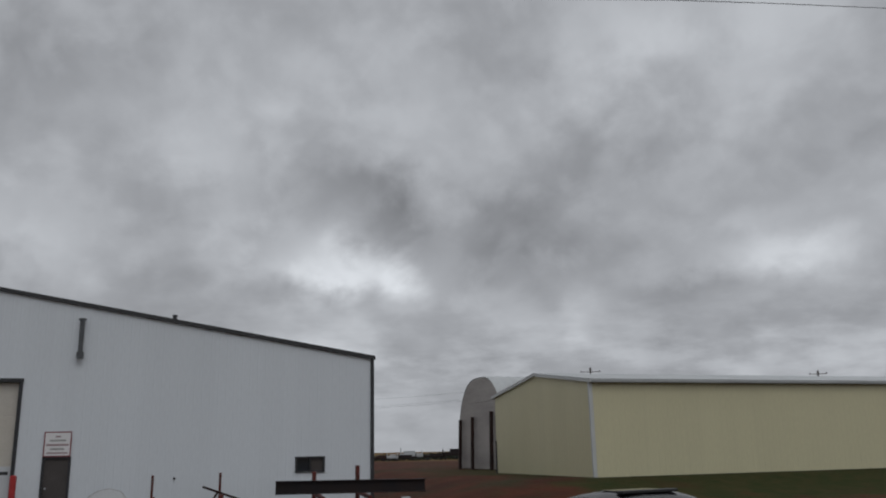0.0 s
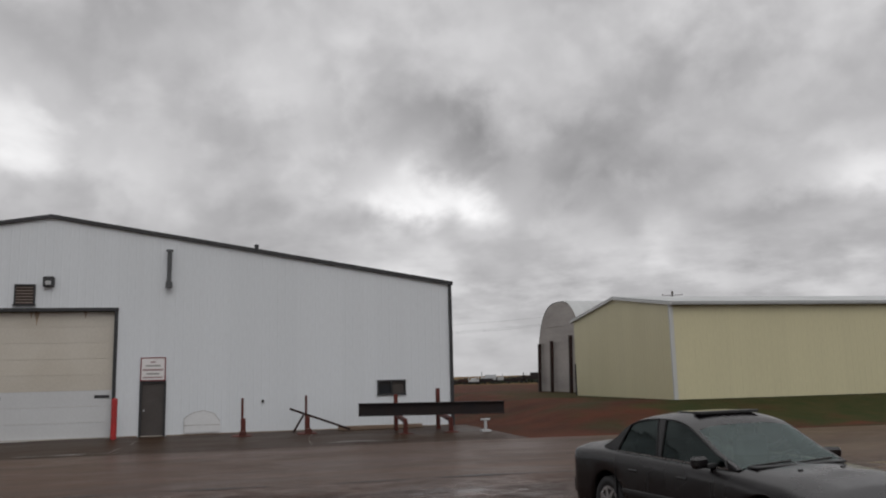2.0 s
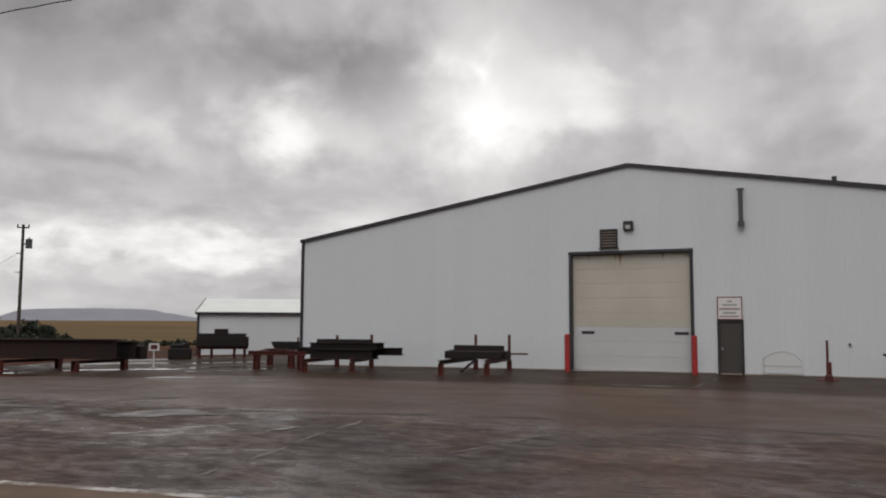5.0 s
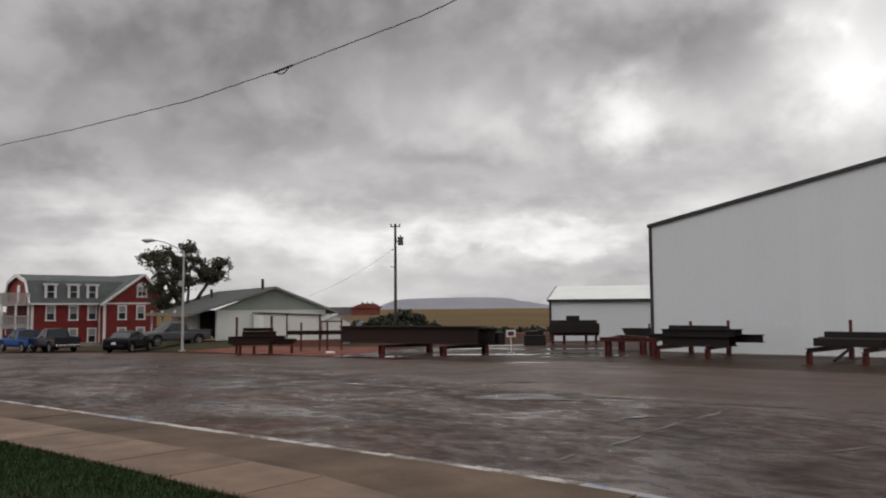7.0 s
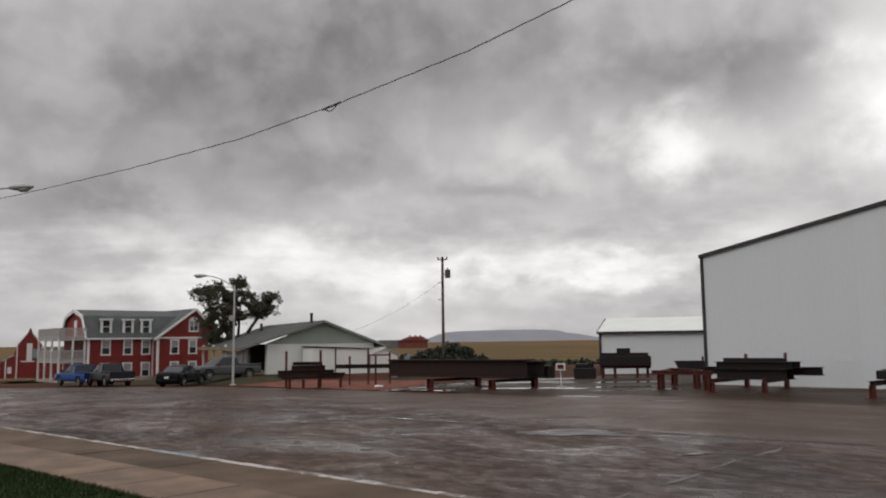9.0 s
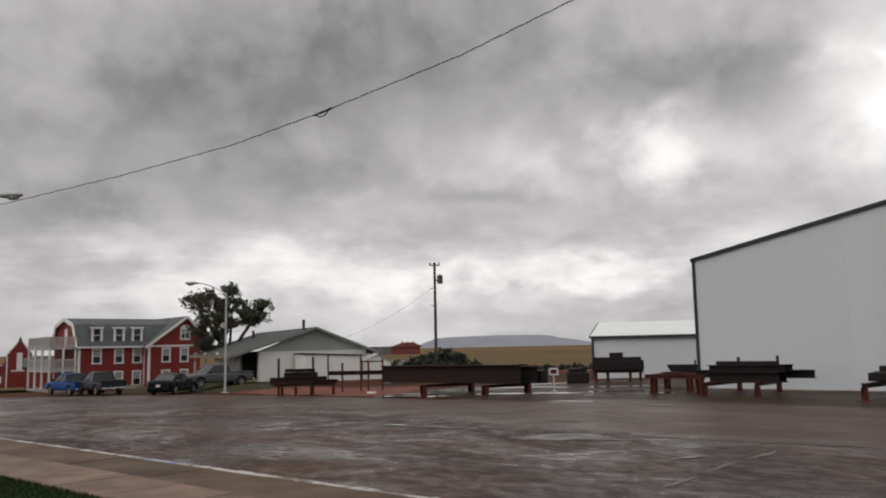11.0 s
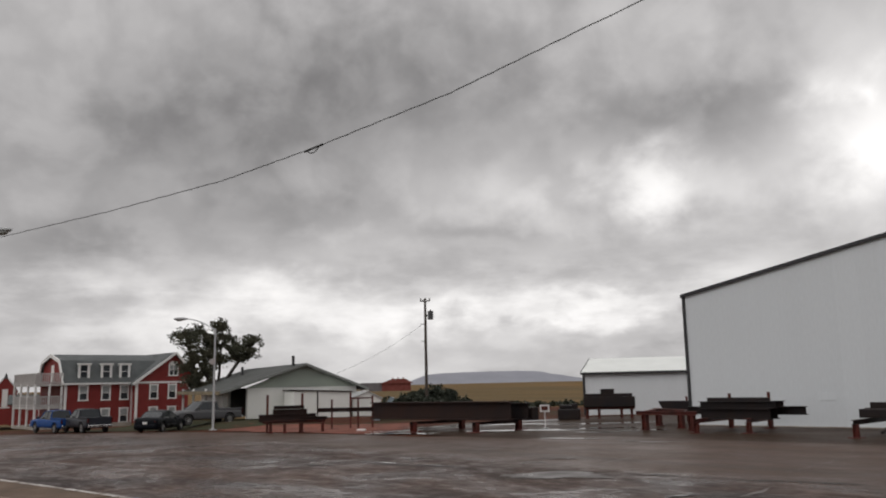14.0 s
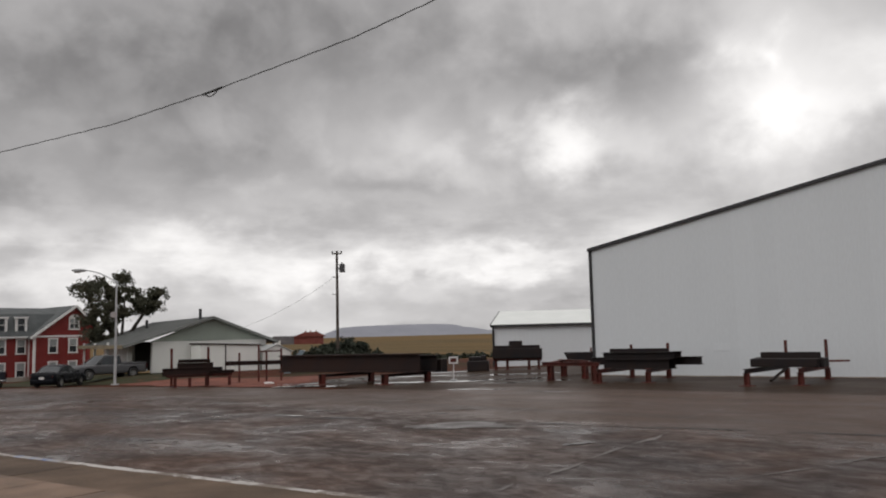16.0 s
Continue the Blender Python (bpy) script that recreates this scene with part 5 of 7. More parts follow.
for pts, w in SEAMS:
    seam(pts, w)
seam([(-38, 12.5), (-21.5, 13.3), (-18.2, 14.3), (-14.8, 15.3), (-9.7, 16.3), (-6.5, 16.9), (-3.1, 17.1), (14, 17.0)], 0.26, TAR)


# ---- houses ----
def slope(bm, p, th=0.12):
    """A roof slab with the four corners p, th thick upwards."""
    lo = [bm.verts.new(q) for q in p]
    hi = [bm.verts.new((q[0], q[1], q[2] + th)) for q in p]
    bm.faces.new(lo)
    bm.faces.new(hi)
    n = len(p)
    for i in range(n):
        bm.faces.new((lo[i], lo[(i + 1) % n], hi[(i + 1) % n], hi[i]))
    return bm


def sash(parent, x, z, w, h, y=0.0, arched=False):
    """A white sash window in a front wall (facing -y)."""
    wn = part("window", bx((x, y - 0.02, z), (w, 0.03, h)), WINDOW, parent)
    bm = bmesh.new()
    t = 0.15
    for c, s in (((x - w / 2, y - 0.05, z), (t, 0.08, h + t)), ((x + w / 2, y - 0.05, z), (t, 0.08, h + t)), ((x, y - 0.052, z + h / 2), (w + t + 0.06, 0.09, t)), ((x, y - 0.055, z - h / 2), (w + t + 0.1, 0.11, t))):
        box(bm, c, s)
    part("frame", bm, TRIM_WHITE, wn)
    part("rail", bx((x, y - 0.045, z), (w - t, 0.04, 0.07)), TRIM_WHITE, wn)
    part("curtain", bx((x, y - 0.036, z + h * 0.25), (w * 0.8, 0.006, h * 0.42)), mat("blind", (0.3, 0.32, 0.32), 0.8) if "blind" not in bpy.data.materials else bpy.data.materials["blind"], wn)
    if arched:
        bm = bmesh.new()
        pts = [(x + (w / 2 + 0.07) * math.cos(a), z + h / 2 + 0.45 * math.sin(a)) for a in [math.pi * i / 10 for i in range(11)]]
        prism(bm, pts, y - 0.09, y - 0.02)
        part("arch", bm, TRIM_WHITE, wn)
        part("mullion", bx((x, y - 0.05, z), (0.07, 0.05, h)), TRIM_WHITE, wn)
    return wn


def siding(bm, x0, x1, z0, top, y, step=0.18):
    """Lapped boards along a front wall."""
    z = z0
    while z < top - 0.02:
        h = min(step, top - z)
        box(bm, ((x0 + x1) / 2, y - 0.012, z + h / 2), (x1 - x0, 0.024, h - 0.03))
        z += step
    return bm


def red_house():
    b = thing("red_house", "three-storey red barn-style inn with white trim and grey mansard roof", "house", (-101.85, 26.4, -1.85), 72 + 21)
    EV, W1, D = 4.7, 7.7, 9.0
    BR, RD = 7.3, 8.1
    part("wall", bx((W1 / 2, D / 2, EV / 2), (W1, D, EV)), BARN_RED, b)
    part("siding", siding(bmesh.new(), 0.15, W1 - 0.1, 0.3, EV - 0.1, 0.0), BARN_RED, b, "red lapped boards")
    part("foundation", bx((W1 / 2, -0.05, -0.4), (W1, 0.2, 1.2)), CONCRETE, b)
    # gambrel roof along x
    for yy0, z0, yy1, z1 in ((-0.35, EV, 1.3, BR), (1.3, BR, D / 2, RD), (D + 0.35, EV, D - 1.3, BR), (D - 1.3, BR, D / 2, RD)):
        part("roof", slope(bmesh.new(), [(-0.3, yy0, z0), (W1 + 4, yy0, z0), (W1 + 4, yy1, z1), (-0.3, yy1, z1)]), SHINGLE, b, "grey shingled roof slope")
    bm = bmesh.new()
    prism(bm, [(0, EV), (D, EV), (D - 1.3, BR - 0.05), (D / 2, RD - 0.05), (1.3, BR - 0.05)], 0, 0.2)
    ob = part("gable_end", bm, BARN_RED, b)
    ob.matrix_basis = pose(0.2, 0, 0, 0, 0, 90)
    bm = bmesh.new()
    for (ya, za), (yb, zb) in zip([(-0.35, EV), (1.3, BR), (D / 2, RD), (D - 1.3, BR), (D + 0.35, EV)], [(1.3, BR), (D / 2, RD), (D - 1.3, BR), (D + 0.35, EV)]):
        bar(bm, (-0.35, ya, za), (-0.35, yb, zb), 0.12, 0.4)
    part("rake_board", bm, TRIM_WHITE, b)
    part("fascia", bx((W1 / 2, -0.36, EV), (W1 + 0.6, 0.1, 0.2)), TRIM_WHITE, b)
    part("gable_door", bx((-0.03, D / 2, 5.9), (0.1, 0.9, 2.1)), TRIM_WHITE, b)
    for x in (0.08, W1 - 0.05):
        part("corner_board", bx((x, -0.04, EV / 2), (0.28, 0.1, EV)), TRIM_WHITE, b)
    for x in (2.05, 4.6, 6.75):
        sash(b, x, 3.65, 0.95, 1.65)
        sash(b, x, 1.0, 0.95, 1.65)
        dm = part("dormer", bx((x, 0.85, 6.1), (1.2, 1.5, 1.8)), SHINGLE, b, "white-trimmed roof dormer")
        part("window", bx((x, 0.08, 6.1), (0.75, 0.04, 1.3)), WINDOW, dm)
        bm = bmesh.new()
        for dx in (-0.52, 0.52):
            box(bm, (x + dx, 0.06, 6.05), (0.28, 0.1, 1.65))
        box(bm, (x, 0.06, 6.95), (1.55, 0.3, 0.2))
        box(bm, (x, 0.06, 5.25), (1.3, 0.12, 0.14))
        box(bm, (x, 0.05, 6.1), (0.8, 0.05, 0.07))
        part("dormer_trim", bm, TRIM_WHITE, dm)
    # cross-gabled wing
    X0, X1, Y = W1, W1 + 6.6, -1.03
    AX, AZ, E2 = X0 + 4.7, 8.15, 4.75
    part("wing_wall", bx(((X0 + X1) / 2, D / 2 - 0.5, E2 / 2), (X1 - X0, D + 1, E2)), BARN_RED, b)
    part("siding", siding(bmesh.new(), X0 + 0.15, X1 - 0.15, 0.3, E2 - 0.1, Y), BARN_RED, b, "red lapped boards")
    bm = bmesh.new()
    prism(bm, [(X0, E2), (X1 + 1.2, E2), (AX, AZ)], Y, Y + 0.25)
    part("gable_end", bm, BARN_RED, b)
    for xa in (X0 - 0.5, X1 + 1.8):
        part("roof", slope(bmesh.new(), [(xa, Y - 0.4, E2 - 0.25), (AX, Y - 0.4, AZ + 0.1), (AX, D, AZ + 0.1), (xa, D, E2 - 0.25)]), SHINGLE, b, "grey shingled roof slope")
        part("rake_board", bar(bmesh.new(), (xa, Y - 0.45, E2 - 0.22), (AX, Y - 0.45, AZ + 0.13), 0.1, 0.27), TRIM_WHITE, b)
    part("band", bx(((X0 + X1) / 2, Y - 0.05, E2), (X1 - X0, 0.1, 0.22)), TRIM_WHITE, b)
    part("corner_board", bx((X0 + 0.1, Y - 0.05, E2 / 2), (0.3, 0.12, E2)), TRIM_WHITE, b)
    for x in (X0 + 2.2, X0 + 4.5):
        sash(b, x, 3.65, 0.95, 1.65, Y)
        sash(b, x, 1.0, 0.95, 1.65, Y)
    sash(b, X0 + 4.6, 6.2, 1.1, 1.3, Y, True)
    # three-level porch on the near end
    p = thing("porch", "white two-deck timber porch with posts and rails", "porch", (-101.85, 26.4, -1.85), 72 + 21)
    for k, z in enumerate((2.1, 4.65)):
        part("deck", bx((-1.55, 4.2, z), (3.1, 8.4, 0.28), 0, 0.02), RAIL_GREY, p)
        for xa, ya, xb, yb in ((-3.1, 0.05, -0.2, 0.05), (-3.1, 8.3, -0.2, 8.3), (-3.05, 0.1, -3.05, 8.3)):
            bm = bmesh.new()
            for h in (0.3, 1.25):
                bar(bm, (xa, ya, z + h), (xb, yb, z + h), 0.12)
            n = int(max(abs(xb - xa), abs(yb - ya)) / 0.22)
            for i in range(n + 1):
                u = i / n
                bar(bm, (xa + (xb - xa) * u, ya + (yb - ya) * u, z + 0.1), (xa + (xb - xa) * u, ya + (yb - ya) * u, z + 1.25), 0.1, 0.1)
            part("railing", bm, RAIL_GREY, p)
    for x, y in ((-3.05, 0.1), (-1.6, 0.1), (-0.3, 0.1), (-3.05, 2.9), (-3.05, 5.6), (-3.05, 8.3)):
        part("porch_post", bx((x, y, 2.3), (0.2, 0.2, 4.9)), TRIM_WHITE, p)
    part("porch_floor", bx((-1.55, 4.2, -0.1), (3.2, 8.5, 0.3)), CONCRETE, p)


red_house()


def red_barn():
    b = thing("red_barn", "red gambrel barn with white trim and a steep central gable", "barn", (-128.7, 25.6, -2.3), 78)
    out = [(-3.8, 0), (3.8, 0), (3.8, 2.2), (1.9, 3.2), (1.5, 4.6), (0.3, 6.2), (-0.3, 6.2), (-1.5, 4.6), (-1.9, 3.2), (-3.8, 2.2)]
    part("front_wall", prism(bmesh.new(), out, 0, 0.3), BARN_RED, b)
    part("body", prism(bmesh.new(), [(-3.7, 0), (3.7, 0), (3.7, 2.1), (1.8, 3.1), (1.4, 4.5), (0, 6.0), (-1.4, 4.5), (-1.8, 3.1), (-3.7, 2.1)], 0.3, 12), BARN_RED, b)
    for (xa, za), (xb, zb) in zip(out[2:], out[3:]):
        part("roof", slope(bmesh.new(), [(xa, 0.2, za), (xb, 0.2, zb), (xb, 12.2, zb), (xa, 12.2, za)]), SHINGLE_GREEN, b, "dull brown roof slope")
    for x, z, w, h in ((0, 3.6, 0.7, 2.4), (-2.4, 1.1, 0.5, 0.9), (2.4, 1.1, 0.5, 0.9)):
        part("window", bx((x, -0.03, z), (w, 0.08, h)), TRIM_WHITE, b)
    part("barn_door", bx((-0.1, -0.04, 1.1), (1.6, 0.08, 2.2)), BARN_RED, b)
    part("door_trim", bx((-0.1, -0.06, 2.3), (1.9, 0.1, 0.16)), TRIM_WHITE, b)
    for x, zt in ((-3.7, 2.2), (-2.9, 2.6), (-1.55, 4.4), (1.55, 4.4), (2.9, 2.6), (3.7, 2.2)):
        part("trim_strip", bx((x, -0.035, zt / 2), (0.16, 0.07, zt)), TRIM_WHITE, b)
    for sx in (-1, 1):
        part("gable_trim", bar(bmesh.new(), (sx * 1.5, -0.04, 4.6), (sx * 0.3, -0.04, 6.2), 0.14, 0.08), TRIM_WHITE, b)
        part("gable_trim", bar(bmesh.new(), (sx * 3.8, -0.04, 2.2), (sx * 1.9, -0.04, 3.2), 0.14, 0.08), TRIM_WHITE, b)
    part("cupola", rod(bmesh.new(), (0, 1, 6.0), (0, 1, 7.0), 0.4, 8, 0.05), DARK_TRIM, b)
    w = thing("low_red_outbuilding", "low red outbuilding with white door behind the porch", "outbuilding", (-123.0, 28.2, -2.3), 76)
    part("wall", bx((0, 1.5, 1.4), (6, 3, 2.8)), BARN_RED, w)
    part("roof", slope(bmesh.new(), [(-3.3, -0.3, 2.7), (3.3, -0.3, 2.7), (3.3, 1.6, 3.9), (-3.3, 1.6, 3.9)]), SHINGLE, w)
    part("door", bx((1.0, -0.03, 1.0), (1.1, 0.08, 2.0)), TRIM_WHITE, w)


red_barn()


def bungalow():
    W, D, E, R = 9.3, 19.0, 2.45, 4.25
    b = thing("bungalow", "low white bungalow with sage gable and grey-green shingle roof", "house", (-63.4, 30.35, -0.45), 61 + 17)
    white = mat("white_siding", (0.80, 0.80, 0.77), 0.6, 0.08)
    part("wall", bx((W / 2, 0.1, E / 2), (W, 0.2, E)), white, b, "white front wall")
    part("siding", siding(bmesh.new(), 0.05, W - 0.05, 0.1, E, 0.0, 0.25), white, b)
    part("rear_wall", bx((W / 2, D, E / 2), (W, 0.2, E)), white, b)
    part("right_wall", bx((W - 0.1, D / 2, E / 2), (0.2, D - 0.3, E)), white, b)
    part("left_wall", bx((0.1, D / 2 + 3.4, E / 2), (0.2, D - 7.2, E)), white, b)
    # near-black panel paints the shade inside the carport opening
    part("carport_back", bx((4.0, 6.8, E / 2), (7.6, 0.2, E)), mat("carport_shade", (0.06, 0.055, 0.05), 0.8), b, "back panel with the open carport's shade in its dark colour")
    part("white_door", bx((-0.02, 10.4, 1.15), (0.1, 3.4, 2.2), 0, 0.01), TRIM_WHITE, b)
    for y in (0.5, 7.2, 13.0, 18.5):
        part("porch_post", bx((-1.9 if y > 1 else 0.1, y, E / 2), (0.18, 0.18, E)), TRIM_WHITE, b)
    bm = bmesh.new()
    prism(bm, [(-0.1, E), (W + 0.1, E), (W / 2, R)], -0.05, 0.15)
    part("gable_end", bm, SAGE, b, "sage green gable")
    for i in range(11):
        z = E + 0.06 + i * 0.17
        hw = (R - z - 0.15) / (R - E) * W / 2 - 0.1
        if hw > 0.2:
            part("gable_board", bx((W / 2, -0.065, z + 0.07), (hw * 2, 0.03, 0.15)), SAGE, b)
    part("roof", slope(bmesh.new(), [(-2.3, -0.6, E - 0.45), (W / 2, -0.6, R), (W / 2, D + 0.5, R), (-2.3, D + 0.5, E - 0.45)], 0.14), SHINGLE_GREEN, b, "grey-green shingled slope")
    part("roof", slope(bmesh.new(), [(W + 0.9, -0.6, E - 0.35), (W / 2, -0.6, R), (W / 2, D + 0.5, R), (W + 0.9, D + 0.5, E - 0.35)], 0.14), SHINGLE_GREEN, b, "grey-green shingled slope")
    for xa in (-2.3, W + 0.9):
        za = E - 0.42 if xa < 0 else E - 0.32
        part("barge_board", bar(bmesh.new(), (xa, -0.63, za + 0.05), (W / 2, -0.63, R + 0.05), 0.06, 0.2), BARGE, b, "grey barge board")
    part("eave_board", bx((-2.33, D / 2, E - 0.36), (0.08, D + 1, 0.3)), mat("tan_eave", (0.22, 0.175, 0.11), 0.7), b, "tan eave board")
    for x, y, h in ((W / 2 - 0.6, 1.0, 0.75), (1.2, 7.0, 1.3)):
        part("flue", rod(bmesh.new(), (x, y, 3.6), (x, y, R + h - (0 if y < 2 else 1.3) + 0.05), 0.12), DARK_TRIM, b)
    # white lean-to before the gable
    m4 = b.matrix_basis.copy()
    g = thing("lean_to", "flat-roofed white lean-to shed before the gable", "shed")
    g.matrix_basis = m4 @ pose(2.9, -3.2, 0)
    part("wall", bx((2.35, 1.4, 1.05), (4.7, 2.8, 2.1)), white, g)
    part("roof", slope(bmesh.new(), [(-0.1, -0.1, 2.15), (4.8, -0.1, 1.95), (4.8, 2.9, 1.95), (-0.1, 2.9, 2.15)], 0.1), BROWN_STEEL, g)
    part("corner", bx((1.9, -0.03, 1.05), (0.08, 0.06, 2.1)), BROWN_STEEL, g)
    h = thing("garden_shed", "small white garden shed with gable roof", "shed")
    h.matrix_basis = m4 @ pose(8.0, -2.6, -0.1)
    part("wall", prism(bmesh.new(), [(0, 0), (2.5, 0), (2.5, 1.5), (1.25, 2.05), (0, 1.5)], 0, 2.4), white, h)
    for xa in (-0.15, 2.65):
        part("roof", slope(bmesh.new(), [(xa, -0.1, 1.45), (1.25, -0.1, 2.06), (1.25, 2.5, 2.06), (xa, 2.5, 1.45)], 0.06), ROOF_STEEL, h)
    part("side_panel", bx((-0.2, 0.4, 0.9), (0.3, 0.5, 1.8)), mat("grey_green_panel", (0.1, 0.13, 0.12), 0.6), h)
    # pale blue sheet propped up beyond the girder
    bm = bmesh.new()
    prism(bm, [(0, 0), (0.45, 0), (1.6, 1.68), (1.25, 1.72)], 0, 0.9)
    t = solid("propped_sheet", bm, mat("pale_blue_sheet", (0.22, 0.28, 0.32), 0.4, 0.2), "pale blue sheet propped up beyond the girder", "sheet")
    t.matrix_basis = pose(-54.6, 36.6, height(-54.6, 36.6) - 0.02, 0, 0, 52)


bungalow()


# ---- poles, lamps, wires ----
def cobra_lamp(at, top, reach, az, label):
    s = thing("street_lamp", label, "street lamp", at)
    part("pole", rod(bmesh.new(), (0, 0, 0), (0, 0, top), 0.09, 12, 0.055), GALV, s)
    part("base_plate", bx((0, 0, 0.03), (0.4, 0.4, 0.06), 0, 0.01), GALV, s)
    dx, dy = math.cos(radians(az)), math.sin(radians(az))
    bm = bmesh.new()
    last = (0, 0, top - 0.1)
    for i in range(1, 9):
        u = i / 8
        p = (dx * reach * u, dy * reach * u, top - 0.1 + 0.75 * math.sin(u * math.pi / 2))
        rod(bm, last, p, 0.033, 8)
        last = p
    part("arm", bm, GALV, s)
    bm = bmesh.new()
    t = Matrix.Translation((dx * (reach + 0.35), dy * (reach + 0.35), last[2])) @ Matrix.Rotation(radians(az), 4, "Z")
    bmesh.ops.create_uvsphere(bm, u_segments=14, v_segments=8, radius=0.5, matrix=t @ Matrix.Diagonal((0.95, 0.34, 0.22, 1)))
    hd = part("head", bm, GALV, s, "oval lamp head", True)
    bm = bmesh.new()
    bmesh.ops.create_uvsphere(bm, u_segments=12, v_segments=6, radius=0.3, matrix=t @ Matrix.Translation((0.1, 0, -0.07)) @ Matrix.Diagonal((0.8, 0.45, 0.35, 1)))
    part("lens", bm, mat("lamp_refractor", (0.4, 0.4, 0.38), 0.2), hd, smooth=True)
    return s


cobra_lamp((-54.4, 23.6, height(-54.4, 23.6)), 6.75, 1.9, -112, "galvanised street lamp on a curved arm by the road")
cobra_lamp((-33.9, 3.3, height(-33.9, 3.3)), 6.9, 3.6, 41, "grey street lamp arm over the near kerb")
rs = thing("road_sign", "round pale road sign fixed to the lamp post", "sign", (-54.3, 23.5, 2.9), 66)
part("disc", rod(bmesh.new(), (-0.1, -0.14, 0.9), (-0.1, -0.10, 0.9), 0.2, 18), mat("pale_sign_back", (0.4, 0.37, 0.36), 0.5), rs)
part("clamp", bx((-0.1, -0.05, 0.9), (0.08, 0.12, 0.2)), GALV, rs)


def utility_pole(x, y, top, label, arm_z=(0.25,), arm=1.6, drum=False, az=40, r=0.15):
    z = height(x, y)
    p = thing("utility_pole", label, "utility pole", (x, y, z))
    part("pole", rod(bmesh.new(), (0, 0, -0.2), (0, 0, top - z), r, 12, r * 0.72), WOOD_POLE, p)
    dx, dy = math.cos(radians(az)), math.sin(radians(az))
    for dz in arm_z:
        h = top - z - dz
        ar = part("cross_arm", bar(bmesh.new(), (-dx * arm / 2, -dy * arm / 2, h), (dx * arm / 2, dy * arm / 2, h), 0.12, 0.1), WOOD_POLE, p)
        for k in (-0.46, 0.46):
            part("insulator", rod(bmesh.new(), (dx * arm * k, dy * arm * k, h + 0.05), (dx * arm * k, dy * arm * k, h + 0.24), 0.06, 8), BROWN_STEEL, ar)
    if drum:
        bm = rod(bmesh.new(), (dx * 0.48, dy * 0.48, top - z - 1.95), (dx * 0.48, dy * 0.48, top - z - 1.2), 0.26, 14)
        rod(bm, (dx * 0.48, dy * 0.48, top - z - 1.2), (dx * 0.48, dy * 0.48, top - z - 1.05), 0.06, 8)
        part("transformer", bm, mat("transformer_grey", (0.07, 0.07, 0.075), 0.5), p, "grey pole transformer drum")
        part("bracket", bar(bmesh.new(), (0, 0, top - z - 1.6), (dx * 0.3, dy * 0.3, top - z - 1.6), 0.1), DARK_TRIM, p)
        for dz in (3.95, 2.4):
            part("step_bracket", bar(bmesh.new(), (0, 0, top - z - dz), (-dx * 0.45, -dy * 0.45, top - z - dz + 0.05), 0.05), DARK_TRIM, p)
    return p


utility_pole(-60.5, 46.3, 9.75, "weathered timber utility pole with a grey transformer", (0.25,), 0.9, True, 38)
utility_pole(70.5, 132.6, 16.0, "distant timber utility pole with cross arm", (0.75,), 3.6, False, -20, 0.22)
utility_pole(93.9, 103.4, 12.9, "distant timber utility pole with cross arm", (0.5,), 2.6, False, -30, 0.2)


def wire(pts, r, label, sag=0.0, n=14, twist=0.0):
    cu = bpy.data.curves.new("overhead_wire", "CURVE")
    cu.dimensions, cu.bevel_depth, cu.bevel_resolution = "3D", r, 1
    full = []
    for a, b in zip(pts, pts[1:]):
        for i in range(n):
            u = i / n
            p = Vector(a).lerp(Vector(b), u)
            p.z -= sag * 4 * u * (1 - u)
            full.append(p)
    full.append(Vector(pts[-1]))
    sp = cu.splines.new("POLY")
    sp.points.add(len(full) - 1)
    for i, (q, p) in enumerate(zip(sp.points, full)):
        q.co = (p.x, p.y, p.z + twist * math.sin(i * 2.1), 1)
    cu.materials.append(CABLE)
    return tagged(new("overhead_wire", cu), label, "wire", "overhead wires")


service = wire([(-33.9, 3.3, height(-33.9, 3.3) + 6.85), (-30.4, 5.66, 6.9), (-24.1, 7.3, 6.86), (-19.4, 8.53, 6.93), (-16.4, 9.33, 7.17), (-12.9, 10.24, 7.55), (-10.3, 10.92, 8.02), (-4.5, 12.4, 9.0), (3, 14.4, 10.8), (10.8, 16.46, 13.2), (15.05, 17.56, 14.42), (21.4, 19.24, 16.22), (40, 24, 22)],
     0.0105, "black twisted overhead service cable with a splice", 0.0, 16, 0.006)
part("splice_sleeve", rod(bmesh.new(), (-16.75, 9.24, 7.13), (-16.2, 9.38, 7.19), 0.025, 8), CABLE, service)
bmk = bmesh.new()
last = (-16.7, 9.25, 7.14)
for i in range(1, 7):
    u = i / 6
    q = (-16.7 + 0.42 * u, 9.25 + 0.11 * u, 7.14 + 0.05 * u - 0.11 * math.sin(u * math.pi))
    rod(bmk, last, q, 0.012, 6)
    last = q
part("loop", bmk, CABLE, service)
wire([(-60.5, 46.3, 7.6), (-62.8, 38.3, 3.1)], 0.010, "thin service wire from the pole to the bungalow", 0.4)
utility_pole(7, 140, 10.2, "distant timber utility pole with cross arm", (0.3, 1.5), 2.0, False, -20, 0.2)
for z in (9.9, 8.7, 8.4):
    wire([(7, 140, z), (69.5, 132.9, z + 4.2)], 0.012, "thin distant power line", 0.9)


# ---- tree and bushes ----
def leaf_mat(name, c1, c2):
    ma = mat(name, c1, 0.75, 0.3, 0.6, 4, 0.0, col2=c2)
    return ma


LEAF = leaf_mat("dark_leaves", (0.040, 0.046, 0.026), (0.075, 0.068, 0.040))
BARK = mat("bark", (0.06, 0.05, 0.042), 0.9, 0.3, 3, 30, 0.5)


